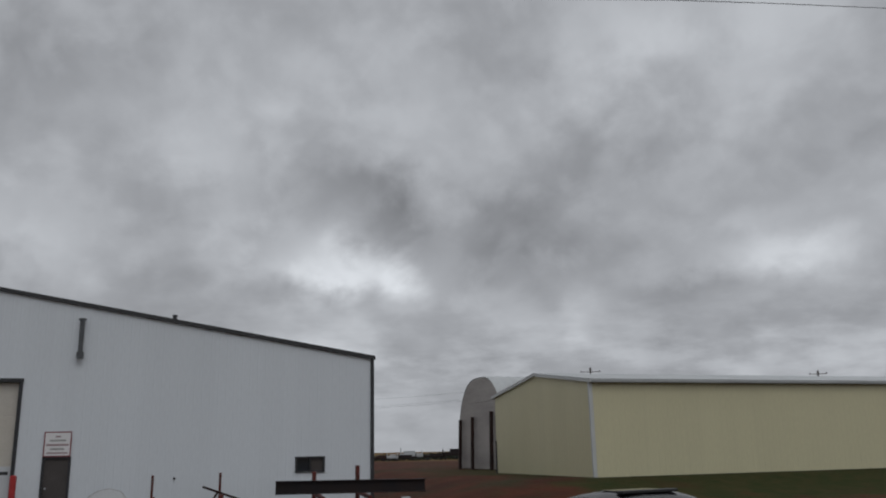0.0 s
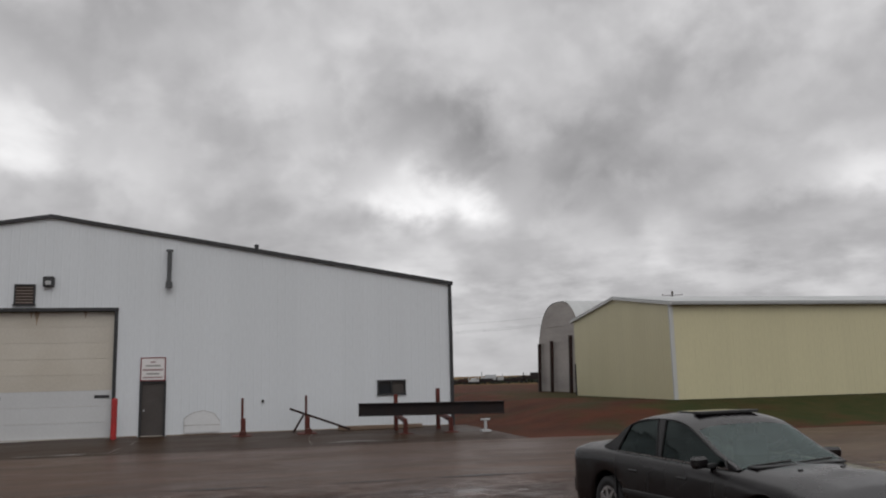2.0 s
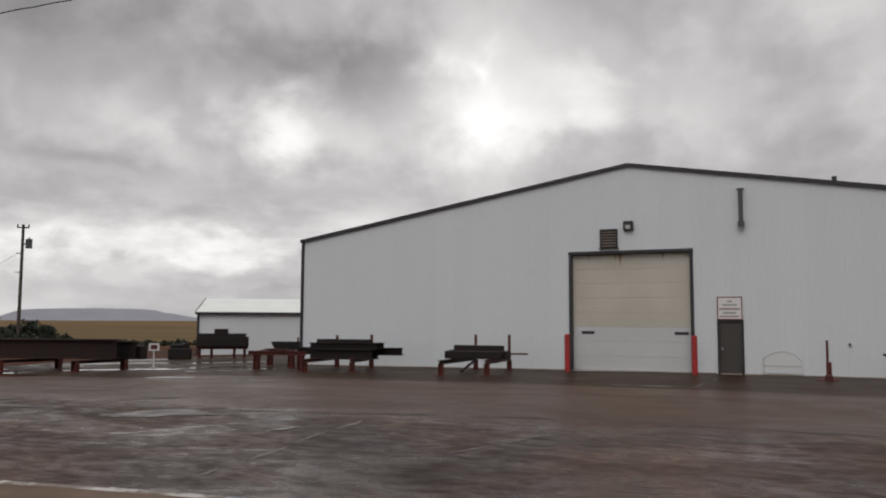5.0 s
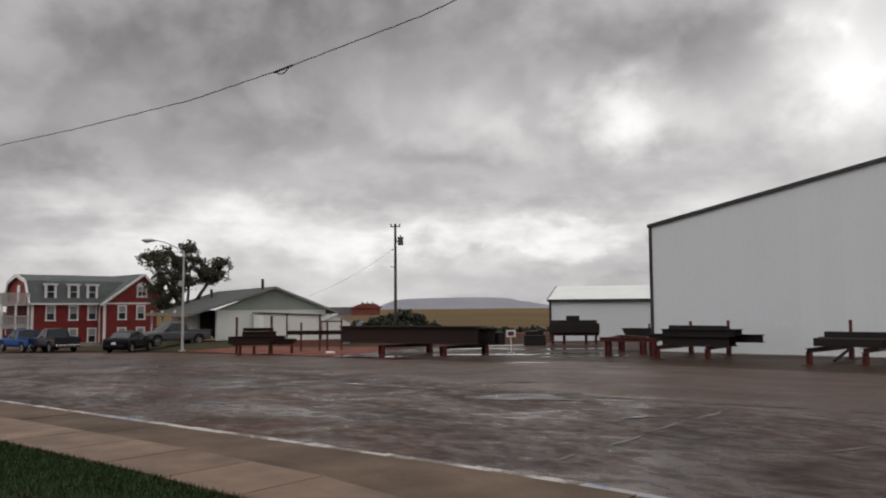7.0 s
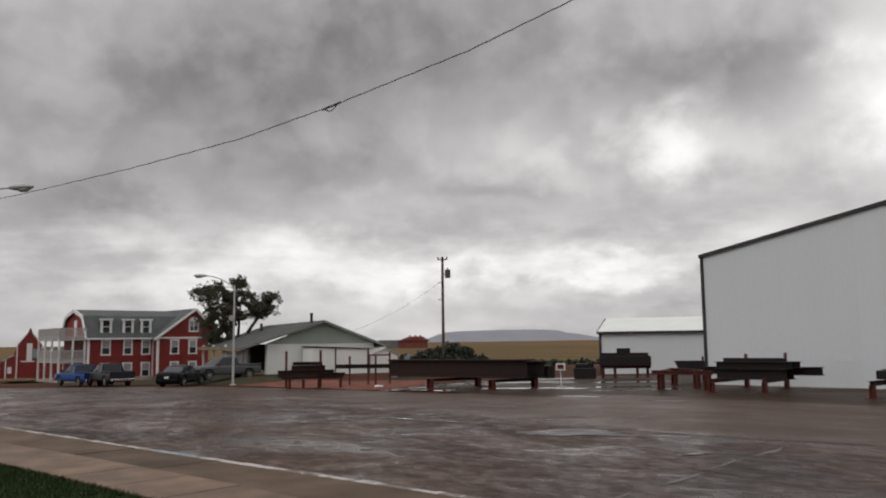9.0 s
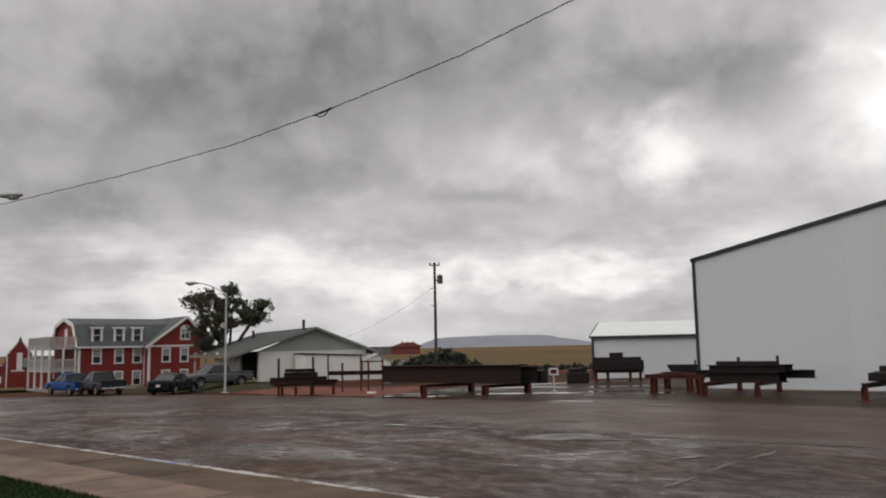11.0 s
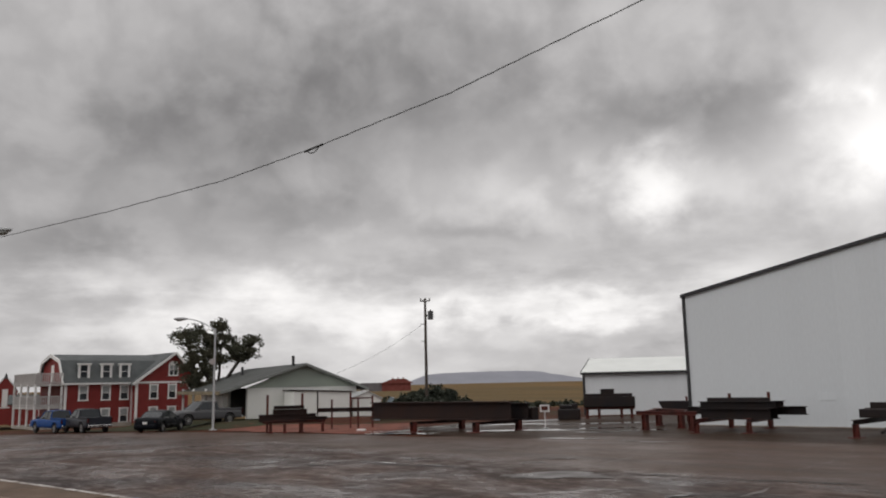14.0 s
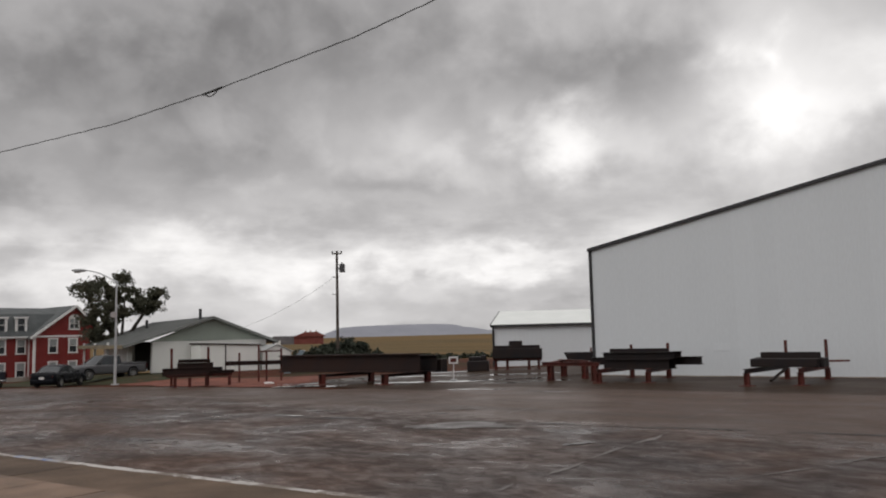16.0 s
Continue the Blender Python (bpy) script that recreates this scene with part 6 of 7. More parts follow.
def leaves(name, parent, blobs, count, size, seed, material=None, label="", gaps=0.9, thin=-0.24):
    """A crown of small leaf clumps, thick inside each blob and thin at its rim."""
    rr = random.Random(seed)
    verts, faces = [], []
    weights = [b[3] * b[4] for b in blobs]
    for _ in range(count):
        cx, cy, cz, rx, rz = rr.choices(blobs, weights)[0]
        u = Vector((rr.gauss(0, 1), rr.gauss(0, 1), rr.gauss(0, 1))).normalized() * (rr.random() ** 0.45)
        wob = 0.85 + 0.75 * noise.noise(Vector((cx + u.x * 2, cy + u.y * 2, cz + u.z * 2 + seed)))
        p = Vector((cx + u.x * rx * wob * 1.15, cy + u.y * rx * wob * 1.15, cz + u.z * rz * wob * 1.15))
        if noise.noise(p * gaps + Vector((seed, 0, 0))) < thin:
            continue
        s = size * rr.uniform(0.5, 1.4)
        q = Euler((rr.uniform(0, 6.3), rr.uniform(0, 6.3), rr.uniform(0, 6.3))).to_matrix()
        n = len(verts)
        for c in ((-0.5, -0.35, 0), (0.4, -0.5, 0.1), (0.55, 0.35, 0), (-0.3, 0.5, -0.1)):
            verts.append(p + q @ (Vector(c) * s))
        faces.append((n, n + 1, n + 2, n + 3))
    me = bpy.data.meshes.new(name)
    me.from_pydata(verts, [], faces)
    me.materials.append(material or LEAF)
    ob = new(name, me)
    ob.parent = parent
    return tagged(ob, label)


def tree(at, rz):
    t = thing("tree", "broad dark-leaved tree leaning with uneven crown", "tree", at, rz)
    bm = bmesh.new()
    rod(bm, (0, 0, -0.3), (0.1, 0, 2.2), 0.5, 10, 0.36)
    for b in ((-2.4, 0.3, 6.6), (-1.4, 0, 7.9), (0.5, 0.2, 8.4), (2.6, -0.3, 6.4), (3.3, 0.2, 7.0), (-3.4, 0, 7.6)):
        mid = (b[0] * 0.45 + 0.1, b[1] * 0.5, 2.2 + (b[2] - 2.2) * 0.5)
        rod(bm, (0.1, 0, 2.1), mid, 0.2, 8, 0.11)
        rod(bm, mid, b, 0.11, 8, 0.03)
    part("trunk", bm, BARK, t)
    blobs = [(-2.7, 0, 7.7, 1.5, 1.2), (-3.9, 0.2, 7.9, 0.9, 0.5), (-1.7, 0, 8.4, 1.0, 0.7), (0.3, 0, 8.8, 1.0, 1.0), (0.9, 0, 7.6, 0.9, 0.8), (2.8, 0, 6.6, 1.5, 1.1),
             (3.6, 0, 7.3, 1.0, 0.9), (2.2, 0.2, 5.9, 1.1, 0.6), (-1.6, 0, 6.0, 1.6, 1.0), (-2.6, 0.3, 5.0, 1.5, 1.0), (-1.2, 0, 4.6, 1.4, 1.0), (-0.4, 0, 6.9, 1.2, 1.0), (-2.2, 0, 3.6, 1.5, 1.0), (-0.6, 0.2, 3.0, 1.2, 0.9), (0.2, 0, 5.6, 1.1, 1.0), (1.5, 0, 6.6, 1.0, 0.8), (-0.8, 0, 7.7, 1.0, 0.7)]
    leaves("crown", t, [(x * 0.96, y, z, r * 0.9, h * 0.92) for x, y, z, r, h in blobs], 64000, 0.11, 3, gaps=1.5, thin=-0.10)


tree((-79.0, 34.5, -0.8), 66)
bush = thing("bush", "dense dark green juniper bush by the pole", "bush", (-63.6, 49.0, -1.0), 52)
part("stem", rod(bmesh.new(), (0, 0, -0.2), (0, 0, 1.6), 0.2, 8), BARK, bush)
leaves("foliage", bush, [(x, 0.3 * (i % 3), 1.0 + 0.75 * math.exp(-((x - 0.5) / 1.6) ** 2), 1.1, 1.0) for i, x in enumerate(np.linspace(-1.9, 2.7, 9))], 46000, 0.16, 7, leaf_mat("juniper", (0.018, 0.026, 0.016), (0.03, 0.036, 0.02)))
hedge = thing("bush", "low dark scrub along the field's edge", "bush", (-58.5, 42.0, -0.9), 50)
part("stem", rod(bmesh.new(), (0, 0, -0.2), (0, 0, 0.8), 0.15, 8), BARK, hedge)
leaves("foliage", hedge, [(x, 0, 1.0 + 0.2 * math.sin(i * 2.3), 0.8, 0.8) for i, x in enumerate(np.linspace(-3.5, 3.5, 9))], 5000, 0.2, 9, bpy.data.materials["juniper"])


# ---- distance ----
def far_scrub(name, cx, cy, az, length, h, depth, n, seed, label):
    rr = random.Random(seed)
    blobs = [(rr.uniform(-length / 2, length / 2), rr.uniform(-depth, depth), h * rr.uniform(0.2, 0.55), h * rr.uniform(0.5, 1.2), h * rr.uniform(0.3, 0.6)) for _ in range(n)]
    z = height(cx, cy)
    ob = leaves(name, None, blobs, n * 130, h * 0.35, seed, bpy.data.materials["juniper"])
    ob.matrix_basis = pose(cx, cy, z, 0, 0, az)
    return tagged(ob, label, "scrub", kind="stuff")


far_scrub("far_scrub", -92, 88, 46, 60, 1.0, 4, 60, 21, "dark scrub line along the near edge of the field")
far_scrub("far_scrub", 26, 128, -8, 40, 0.7, 4, 120, 23, "dark weeds round the far machine yard")
far_scrub("far_scrub", 30, 150, -8, 60, 0.9, 5, 110, 22, "dark far tree line on the skyline")


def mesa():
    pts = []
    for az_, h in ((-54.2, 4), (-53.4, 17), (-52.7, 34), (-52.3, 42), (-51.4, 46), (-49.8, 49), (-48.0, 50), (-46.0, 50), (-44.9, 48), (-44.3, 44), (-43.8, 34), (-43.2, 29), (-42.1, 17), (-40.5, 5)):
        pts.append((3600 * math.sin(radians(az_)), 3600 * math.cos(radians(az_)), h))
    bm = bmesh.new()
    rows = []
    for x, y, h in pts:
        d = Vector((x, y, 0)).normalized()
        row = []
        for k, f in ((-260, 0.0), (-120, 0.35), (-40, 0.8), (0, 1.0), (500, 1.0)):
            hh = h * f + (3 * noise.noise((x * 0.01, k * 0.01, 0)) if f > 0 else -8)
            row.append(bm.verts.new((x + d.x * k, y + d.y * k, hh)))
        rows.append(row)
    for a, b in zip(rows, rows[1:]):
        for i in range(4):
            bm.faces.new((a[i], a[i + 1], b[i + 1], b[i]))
    # distance haze is mixed into the mesa's flat blue-grey colour
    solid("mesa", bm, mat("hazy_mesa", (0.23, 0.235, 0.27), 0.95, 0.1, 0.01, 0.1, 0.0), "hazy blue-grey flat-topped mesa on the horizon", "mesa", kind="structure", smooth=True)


mesa()


def far_farm():
    f = thing("far_farmhouse", "distant red farmhouse with grey wing on the skyline", "farmhouse", (-212.4, 151.7, 0.1), 55)
    part("wall", bx((0, 3, 1.2), (9, 6, 2.4)), mat("far_red", (0.20, 0.05, 0.04), 0.8), f)
    part("roof", prism(bmesh.new(), [(-5, 2.3), (5.4, 2.3), (2.8, 3.7), (-1.3, 3.7)], -0.4, 6), bpy.data.materials["far_red"], f)
    part("wing", bx((-7.6, 3, 1.3), (7, 5, 2.6)), mat("far_grey", (0.16, 0.15, 0.16), 0.8), f)
    part("wing_door", bx((-9.5, 0.4, 0.7), (1.8, 0.1, 1.3)), TRIM_WHITE, f)
    for x in (-1, 0.6, 2.2):
        part("vent", bx((x, 3, 3.85), (0.45, 0.45, 0.6)), bpy.data.materials["far_red"], f)


far_farm()


def far_yard():
    """Machines and trailers at the end of the gap between the buildings."""
    rr = random.Random(11)
    for k, (x, y, w, h, m_, lab) in enumerate(((27.6, 116.5, 2.6, 0.8, BROWN_STEEL, "dark parked trailer far off"), (29.6, 116.2, 1.6, 0.9, GALV, "pale parked machine far off"), (31.6, 117, 3.6, 0.8, BLACK_STEEL, "dark flat trailer far off"),
                                              (33.2, 119, 3.4, 1.35, GALV, "white parked truck far off"), (35.4, 115, 3.2, 0.9, BLACK_STEEL, "dark flat trailer far off"), (37.6, 114, 2.6, 1.5, BLACK_STEEL, "dark steel frame far off"))):
        t = thing("trailer", lab, "trailer", (x, y, height(x, y)), -16, group="far trailers")
        part("bed", bx((0, 0, h * 0.55), (w, 1.6, h * 0.35), 0, 0.03), m_, t)
        for sx in (-0.3, 0.3):
            part("wheel", rod(bmesh.new(), (w * sx, -0.85, 0.2), (w * sx, -0.65, 0.2), 0.2, 12), RUBBER, t)
            part("stake", bar(bmesh.new(), (w * sx * 1.5, -0.6, h * 0.6), (w * sx * 1.5, -0.6, h * rr.uniform(1.0, 1.4)), 0.14), m_, t)
        part("load", bx((rr.uniform(-0.2, 0.2) * w, 0, h * 0.85), (w * 0.5, 1.2, h * 0.3), 0, 0.04), m_, t)


far_yard()


# ---- vehicles ----
def loft(stations, closed_ends=True):
    """Skins cross sections (each a list of points) into one mesh."""
    bm = bmesh.new()
    rows = [[bm.verts.new(p) for p in st] for st in stations]
    for a, b in zip(rows, rows[1:]):
        for i in range(len(a) - 1):
            try:
                bm.faces.new((a[i], b[i], b[i + 1], a[i + 1]))
            except ValueError:
                pass
    if closed_ends:
        bm.faces.new(rows[0])
        bm.faces.new(rows[-1][::-1])
    return bm


def curve_at(pts, x):
    """Smoothly eased value along (x, value) points."""
    if x <= pts[0][0]:
        return pts[0][1]
    for (x0, a), (x1, b) in zip(pts, pts[1:]):
        if x <= x1:
            return a + (b - a) * (x - x0) / (x1 - x0)
    return pts[-1][1]


def body_shell(x0, x1, width, top, belt, bottom, wheels, wr, n=90, nose=0.32, tail=0.24):
    """A car's lower body: a lofted shell with wheel arches. top and belt are height curves along x."""
    sts = []
    for i in range(n + 1):
        x = x0 + (x1 - x0) * i / n
        e0, e1 = (x - x0) / tail, (x1 - x) / nose
        k = 1.0
        if e0 < 1:
            k = 0.80 + 0.20 * math.sqrt(max(0, 1 - (1 - e0) ** 2))
        if e1 < 1:
            k = 0.74 + 0.26 * math.sqrt(max(0, 1 - (1 - e1) ** 2))
        w = width / 2 * k * (1 - 0.03 * abs((x - (x0 + x1) / 2) / (x1 - x0) * 2) ** 2)
        zt, zb = curve_at(top, x), curve_at(belt, x)
        lo = bottom
        if e1 < 1:
            lo += 0.06 * (1 - e1)
        arch = 0.0
        for wx in wheels:
            d = abs(x - wx)
            if d < wr:
                arch = wr + math.sqrt(wr * wr - d * d) * 0.98
        zl = max(lo, arch - 0.03)
        zl = min(zl, zb - 0.06)
        half = [(0.0, lo + 0.02 if not arch else zl), (w * 0.8, zl), (w * 0.965, zl + 0.01), (w * 0.995, max(zl + 0.02, 0.42)), (w, max(zl + 0.03, 0.60)),
                (w * 0.995, max(zl + 0.04, zb - 0.14)), (w * 0.975, zb - 0.03), (w * 0.93, zb), (w * 0.72, zb + (zt - zb) * 0.75), (w * 0.4, zt), (0.0, zt + 0.012)]
        ring = [(x, -y, z) for y, z in half] + [(x, y, z) for y, z in half[-2:0:-1]]
        ring.append(ring[0])
        sts.append(ring)
    bm = loft(sts, False)
    for st in (sts[0], sts[-1]):
        bm.faces.new([bm.verts.new(p) for p in st[:-1]])
    bmesh.ops.remove_doubles(bm, verts=bm.verts, dist=0.0005)
    return bm


def wheel(parent, x, y, r, w, rim_mat):
    s = 1 if y > 0 else -1
    bm = bmesh.new()
    n = 32
    prof = [(0.62 * r, -0.5), (0.93 * r, -0.5), (r, -0.36), (r, 0.36), (0.93 * r, 0.5), (0.62 * r, 0.5)]
    rings = [[bm.verts.new((x + pr * math.cos(a), y + pw * w, r + pr * math.sin(a))) for pr, pw in prof] for a in [2 * math.pi * i / n for i in range(n)]]
    for i in range(n):
        a, b = rings[i], rings[(i + 1) % n]
        for j in range(len(prof)):
            k = (j + 1) % len(prof)
            bm.faces.new((a[j], b[j], b[k], a[k]))
    wh = part("wheel", bm, RUBBER, parent, "black tyre", True)
    bm = rod(bmesh.new(), (x, y + s * 0.20 * w, r), (x, y + s * 0.44 * w, r), 0.12 * r * 2, 20)
    for i in range(7):
        a = 2 * math.pi * i / 7
        bar(bm, (x + 0.15 * r * math.cos(a), y + s * 0.40 * w, r + 0.15 * r * math.sin(a)), (x + 0.60 * r * math.cos(a), y + s * 0.42 * w, r + 0.60 * r * math.sin(a)), 0.10 * r * 1.7, 0.05)
    for i in range(28):
        a, b = 2 * math.pi * i / 28, 2 * math.pi * (i + 1) / 28
        bar(bm, (x + 0.61 * r * math.cos(a), y + s * 0.42 * w, r + 0.61 * r * math.sin(a)), (x + 0.61 * r * math.cos(b), y + s * 0.42 * w, r + 0.61 * r * math.sin(b)), 0.03, 0.06)
    part("rim", bm, rim_mat, wh, "silver alloy rim")
    part("brake_well", rod(bmesh.new(), (x, y - s * 0.1 * w, r), (x, y + s * 0.18 * w, r), 0.6 * r, 24), mat("wheel_well_black", (0.012, 0.012, 0.012), 0.8) if "wheel_well_black" not in bpy.data.materials else bpy.data.materials["wheel_well_black"], wh)


RIM = mat("alloy_rim", (0.5, 0.5, 0.5), 0.3, 0.1, 3, 30, 0.0, metal=0.9)
CHROME = mat("dull_chrome", (0.45, 0.45, 0.45), 0.25, 0.05, 3, 30, 0.0, metal=0.9)
BLACK_TRIM = mat("black_plastic_trim", (0.015, 0.015, 0.016), 0.5, 0.2)
SEAT = mat("grey_seat_fabric", (0.10, 0.10, 0.10), 0.9, 0.2)
CAR_GLASS = clear_glass("dark_tinted_car_glass", (0.07, 0.088, 0.083), 1.42)
SCREEN_GLASS = clear_glass("green_tinted_windscreen", (0.42, 0.56, 0.53))


def quad_panel(pts, th=0.006):
    """A thin pane through four corners, th thick."""
    a, b, c, d = [Vector(p) for p in pts]
    n = (b - a).cross(c - a).normalized() * th
    bm = bmesh.new()
    lo = [bm.verts.new(p) for p in (a, b, c, d)]
    hi = [bm.verts.new(p + n) for p in (a, b, c, d)]
    bm.faces.new(lo)
    bm.faces.new(hi[::-1])
    for i in range(4):
        bm.faces.new((lo[i], lo[(i + 1) % 4], hi[(i + 1) % 4], hi[i]))
    return bm


def cabin(car, paint, glass, rb, rr_, rf, fb, belt_w, roof_w, zb_r, zr_r, zr_f, zb_f, pillars=(), crown=0.05, interior=True, cpost=0.12):
    """The glasshouse: rb, rr_, rf, fb are the x of rear-window base, roof rear, roof front and windscreen base."""
    def side(x, s, z):
        """half width at a height z between belt and roof"""
        zb = zb_r + (zb_f - zb_r) * (x - rb) / (fb - rb)
        k = max(0.0, min(1.0, (z - zb) / (zr_f - zb)))
        return s * (belt_w + (roof_w - belt_w) * k)

    # roof skin
    sts = []
    for i in range(13):
        u = i / 12
        x = rr_ + (rf - rr_) * u
        z = zr_r + (zr_f - zr_r) * u + crown * math.sin(math.pi * u)
        row = []
        for j in range(11):
            v = -1 + 2 * j / 10
            row.append((x, (roof_w + 0.03) * v, z - 0.085 * abs(v) ** 3.0))
        row += [(x, roof_w * 0.97, z - 0.12), (x, -roof_w * 0.97, z - 0.12), row[0]]
        sts.append(row)
    bm = loft(sts, False)
    bmesh.ops.remove_doubles(bm, verts=bm.verts, dist=0.0005)
    part("roof", bm, paint, car, smooth=True)
    ez = 0.05
    for s in (-1, 1):
        B0, R0, R1, B1 = (rb, s * belt_w, zb_r), (rr_, s * roof_w, zr_r - ez), (rf, s * roof_w, zr_f - ez), (fb, s * belt_w, zb_f)
        bm = bmesh.new()
        bar(bm, B0, R0, 0.07, 0.11, 0.015)
        bar(bm, R0, R1, 0.05, 0.05, 0.012)
        bar(bm, R1, B1, 0.06, 0.075, 0.015)
        part("pillar", bm, paint, car)
        cuts = [rb + cpost] + list(pillars) + [fb - 0.12]
        if cpost > 0.2:
            xc = rb + cpost
            zc = zb_r + (zr_r - ez - zb_r) * min(1.0, (xc - rb) / (rr_ - rb))
            wc = belt_w + (roof_w - belt_w) * min(1.0, (xc - rb) / (rr_ - rb))
            xt = min(rr_ + 0.05, xc + 0.18)
            zt_ = zb_r + (zr_r - ez - zb_r) * min(1.0, (xt - rb) / (rr_ - rb))
            wt = belt_w + (roof_w - belt_w) * min(1.0, (xt - rb) / (rr_ - rb))
            part("quarter_panel", quad_panel([(rb - 0.02, s * (belt_w + 0.012), zb_r - 0.03), (xc + 0.03, s * (belt_w + 0.012), zb_r - 0.03), (xt + 0.05, s * (wt + 0.012), zt_), (xc - 0.02, s * (wc + 0.012), zc)], 0.012), paint, car)
        for xa, xb in zip(cuts, cuts[1:]):
            def topz(x):
                if x < rr_:
                    return zb_r + (zr_r - ez - zb_r) * (x - rb) / (rr_ - rb)
                if x > rf:
                    return zb_f + (zr_f - ez - zb_f) * (fb - x) / (fb - rf)
                return zr_r - ez

            def wid(x):
                if x < rr_:
                    return belt_w + (roof_w - belt_w) * (x - rb) / (rr_ - rb)
                if x > rf:
                    return belt_w + (roof_w - belt_w) * (fb - x) / (fb - rf)
                return roof_w
            xs = sorted({xa, xb, *[q for q in (rr_, rf) if xa < q < xb]})
            bm = bmesh.new()
            lo = [bm.verts.new((q, s * (belt_w + 0.01), zb_r + (zb_f - zb_r) * (q - rb) / (fb - rb))) for q in xs]
            hi = [bm.verts.new((q, s * (wid(q) + 0.01), topz(q))) for q in xs]
            for i in range(len(xs) - 1):
                bm.faces.new((lo[i], lo[i + 1], hi[i + 1], hi[i]))
            part("side_window", bm, glass, car)
            bm = bmesh.new()
            for i in range(len(xs) - 1):
                bar(bm, (xs[i], s * (wid(xs[i]) + 0.014), topz(xs[i])), (xs[i + 1], s * (wid(xs[i + 1]) + 0.014), topz(xs[i + 1])), 0.018)
            bar(bm, (xa, s * (belt_w + 0.02), zb_r + 0.01), (xb, s * (belt_w + 0.02), zb_f + 0.01 + (zb_r - zb_f) * (fb - xb) / (fb - rb)), 0.02)
            part("window_trim", bm, CHROME, car)
        for x in pillars:
            part("door_post", bar(bmesh.new(), (x, s * (belt_w + 0.006), zb_r), (x - 0.03, s * (roof_w + 0.006), zr_r - ez), 0.09, 0.03), BLACK_TRIM, car)
    part("rear_window", quad_panel([(rb + 0.03, -belt_w * 0.92, zb_r + 0.02), (rb + 0.03, belt_w * 0.92, zb_r + 0.02), (rr_, roof_w * 0.94, zr_r - 0.03), (rr_, -roof_w * 0.94, zr_r - 0.03)]), glass, car)
    # windscreen, bowed
    sts = []
    for i in range(7):
        v = -1 + 2 * i / 6
        sts.append([(fb + 0.10 * (1 - v * v), belt_w * 0.96 * v, zb_f + 0.01), (rf + 0.05 * (1 - v * v), roof_w * 0.95 * v, zr_f - 0.035 + 0.03 * (1 - v * v))])
    bm = loft(sts, False)
    part("windscreen", bm, glass, car, smooth=True)
    if interior:
        part("dashboard", bx((fb - 0.22, 0, zb_f - 0.10), (0.5, belt_w * 1.8, 0.16), 0, 0.04), BLACK_TRIM, car)
        part("cabin_floor", bx(((rb + fb) / 2, 0, zb_r - 0.33), (fb - rb - 0.1, belt_w * 1.84, 0.05)), BLACK_TRIM, car)
        for y in (-0.36, 0.36):
            st = part("seat", bx((0.0, y, zb_r - 0.02), (0.16, 0.48, 0.62), 0, 0.05), SEAT, car)
            part("headrest", bx((-0.04, y, zb_r + 0.36), (0.10, 0.26, 0.17), 0, 0.04), SEAT, st)
        part("rear_seat", bx((rb + 0.55, 0, zb_r - 0.06), (0.25, 1.2, 0.5), 0, 0.06), SEAT, car)
        bm = bmesh.new()
        for i in range(16):
            a, b = 2 * math.pi * i / 16, 2 * math.pi * (i + 1) / 16
            bar(bm, (fb - 0.55 + 0.06 * math.sin(a), 0.36 + 0.18 * math.cos(a), zb_f - 0.03 + 0.17 * math.sin(a)), (fb - 0.55 + 0.06 * math.sin(b), 0.36 + 0.18 * math.cos(b), zb_f - 0.03 + 0.17 * math.sin(b)), 0.025)
        part("steering_wheel", bm, BLACK_TRIM, car)


def hermite(pts, x):
    """Smooth curve through (x, value) points."""
    xs = [p[0] for p in pts]
    if x <= xs[0]:
        return pts[0][1]
    if x >= xs[-1]:
        return pts[-1][1]
    i = max(k for k in range(len(xs) - 1) if xs[k] <= x)

    def tan(k):
        a, b = max(k - 1, 0), min(k + 1, len(pts) - 1)
        return (pts[b][1] - pts[a][1]) / (pts[b][0] - pts[a][0])
    h = xs[i + 1] - xs[i]
    u = (x - xs[i]) / h
    return ((2 * u ** 3 - 3 * u * u + 1) * pts[i][1] + (u ** 3 - 2 * u * u + u) * h * tan(i)
            + (3 * u * u - 2 * u ** 3) * pts[i + 1][1] + (u ** 3 - u * u) * h * tan(i + 1))


def strip_mesh(rows):
    """Skins rows of points of equal length."""
    bm = bmesh.new()
    vs = [[bm.verts.new(p) for p in r] for r in rows]
    for a, b in zip(vs, vs[1:]):
        for i in range(len(a) - 1):
            bm.faces.new((a[i], b[i], b[i + 1], a[i + 1]))
    bmesh.ops.remove_doubles(bm, verts=bm.verts, dist=0.0004)
    return bm


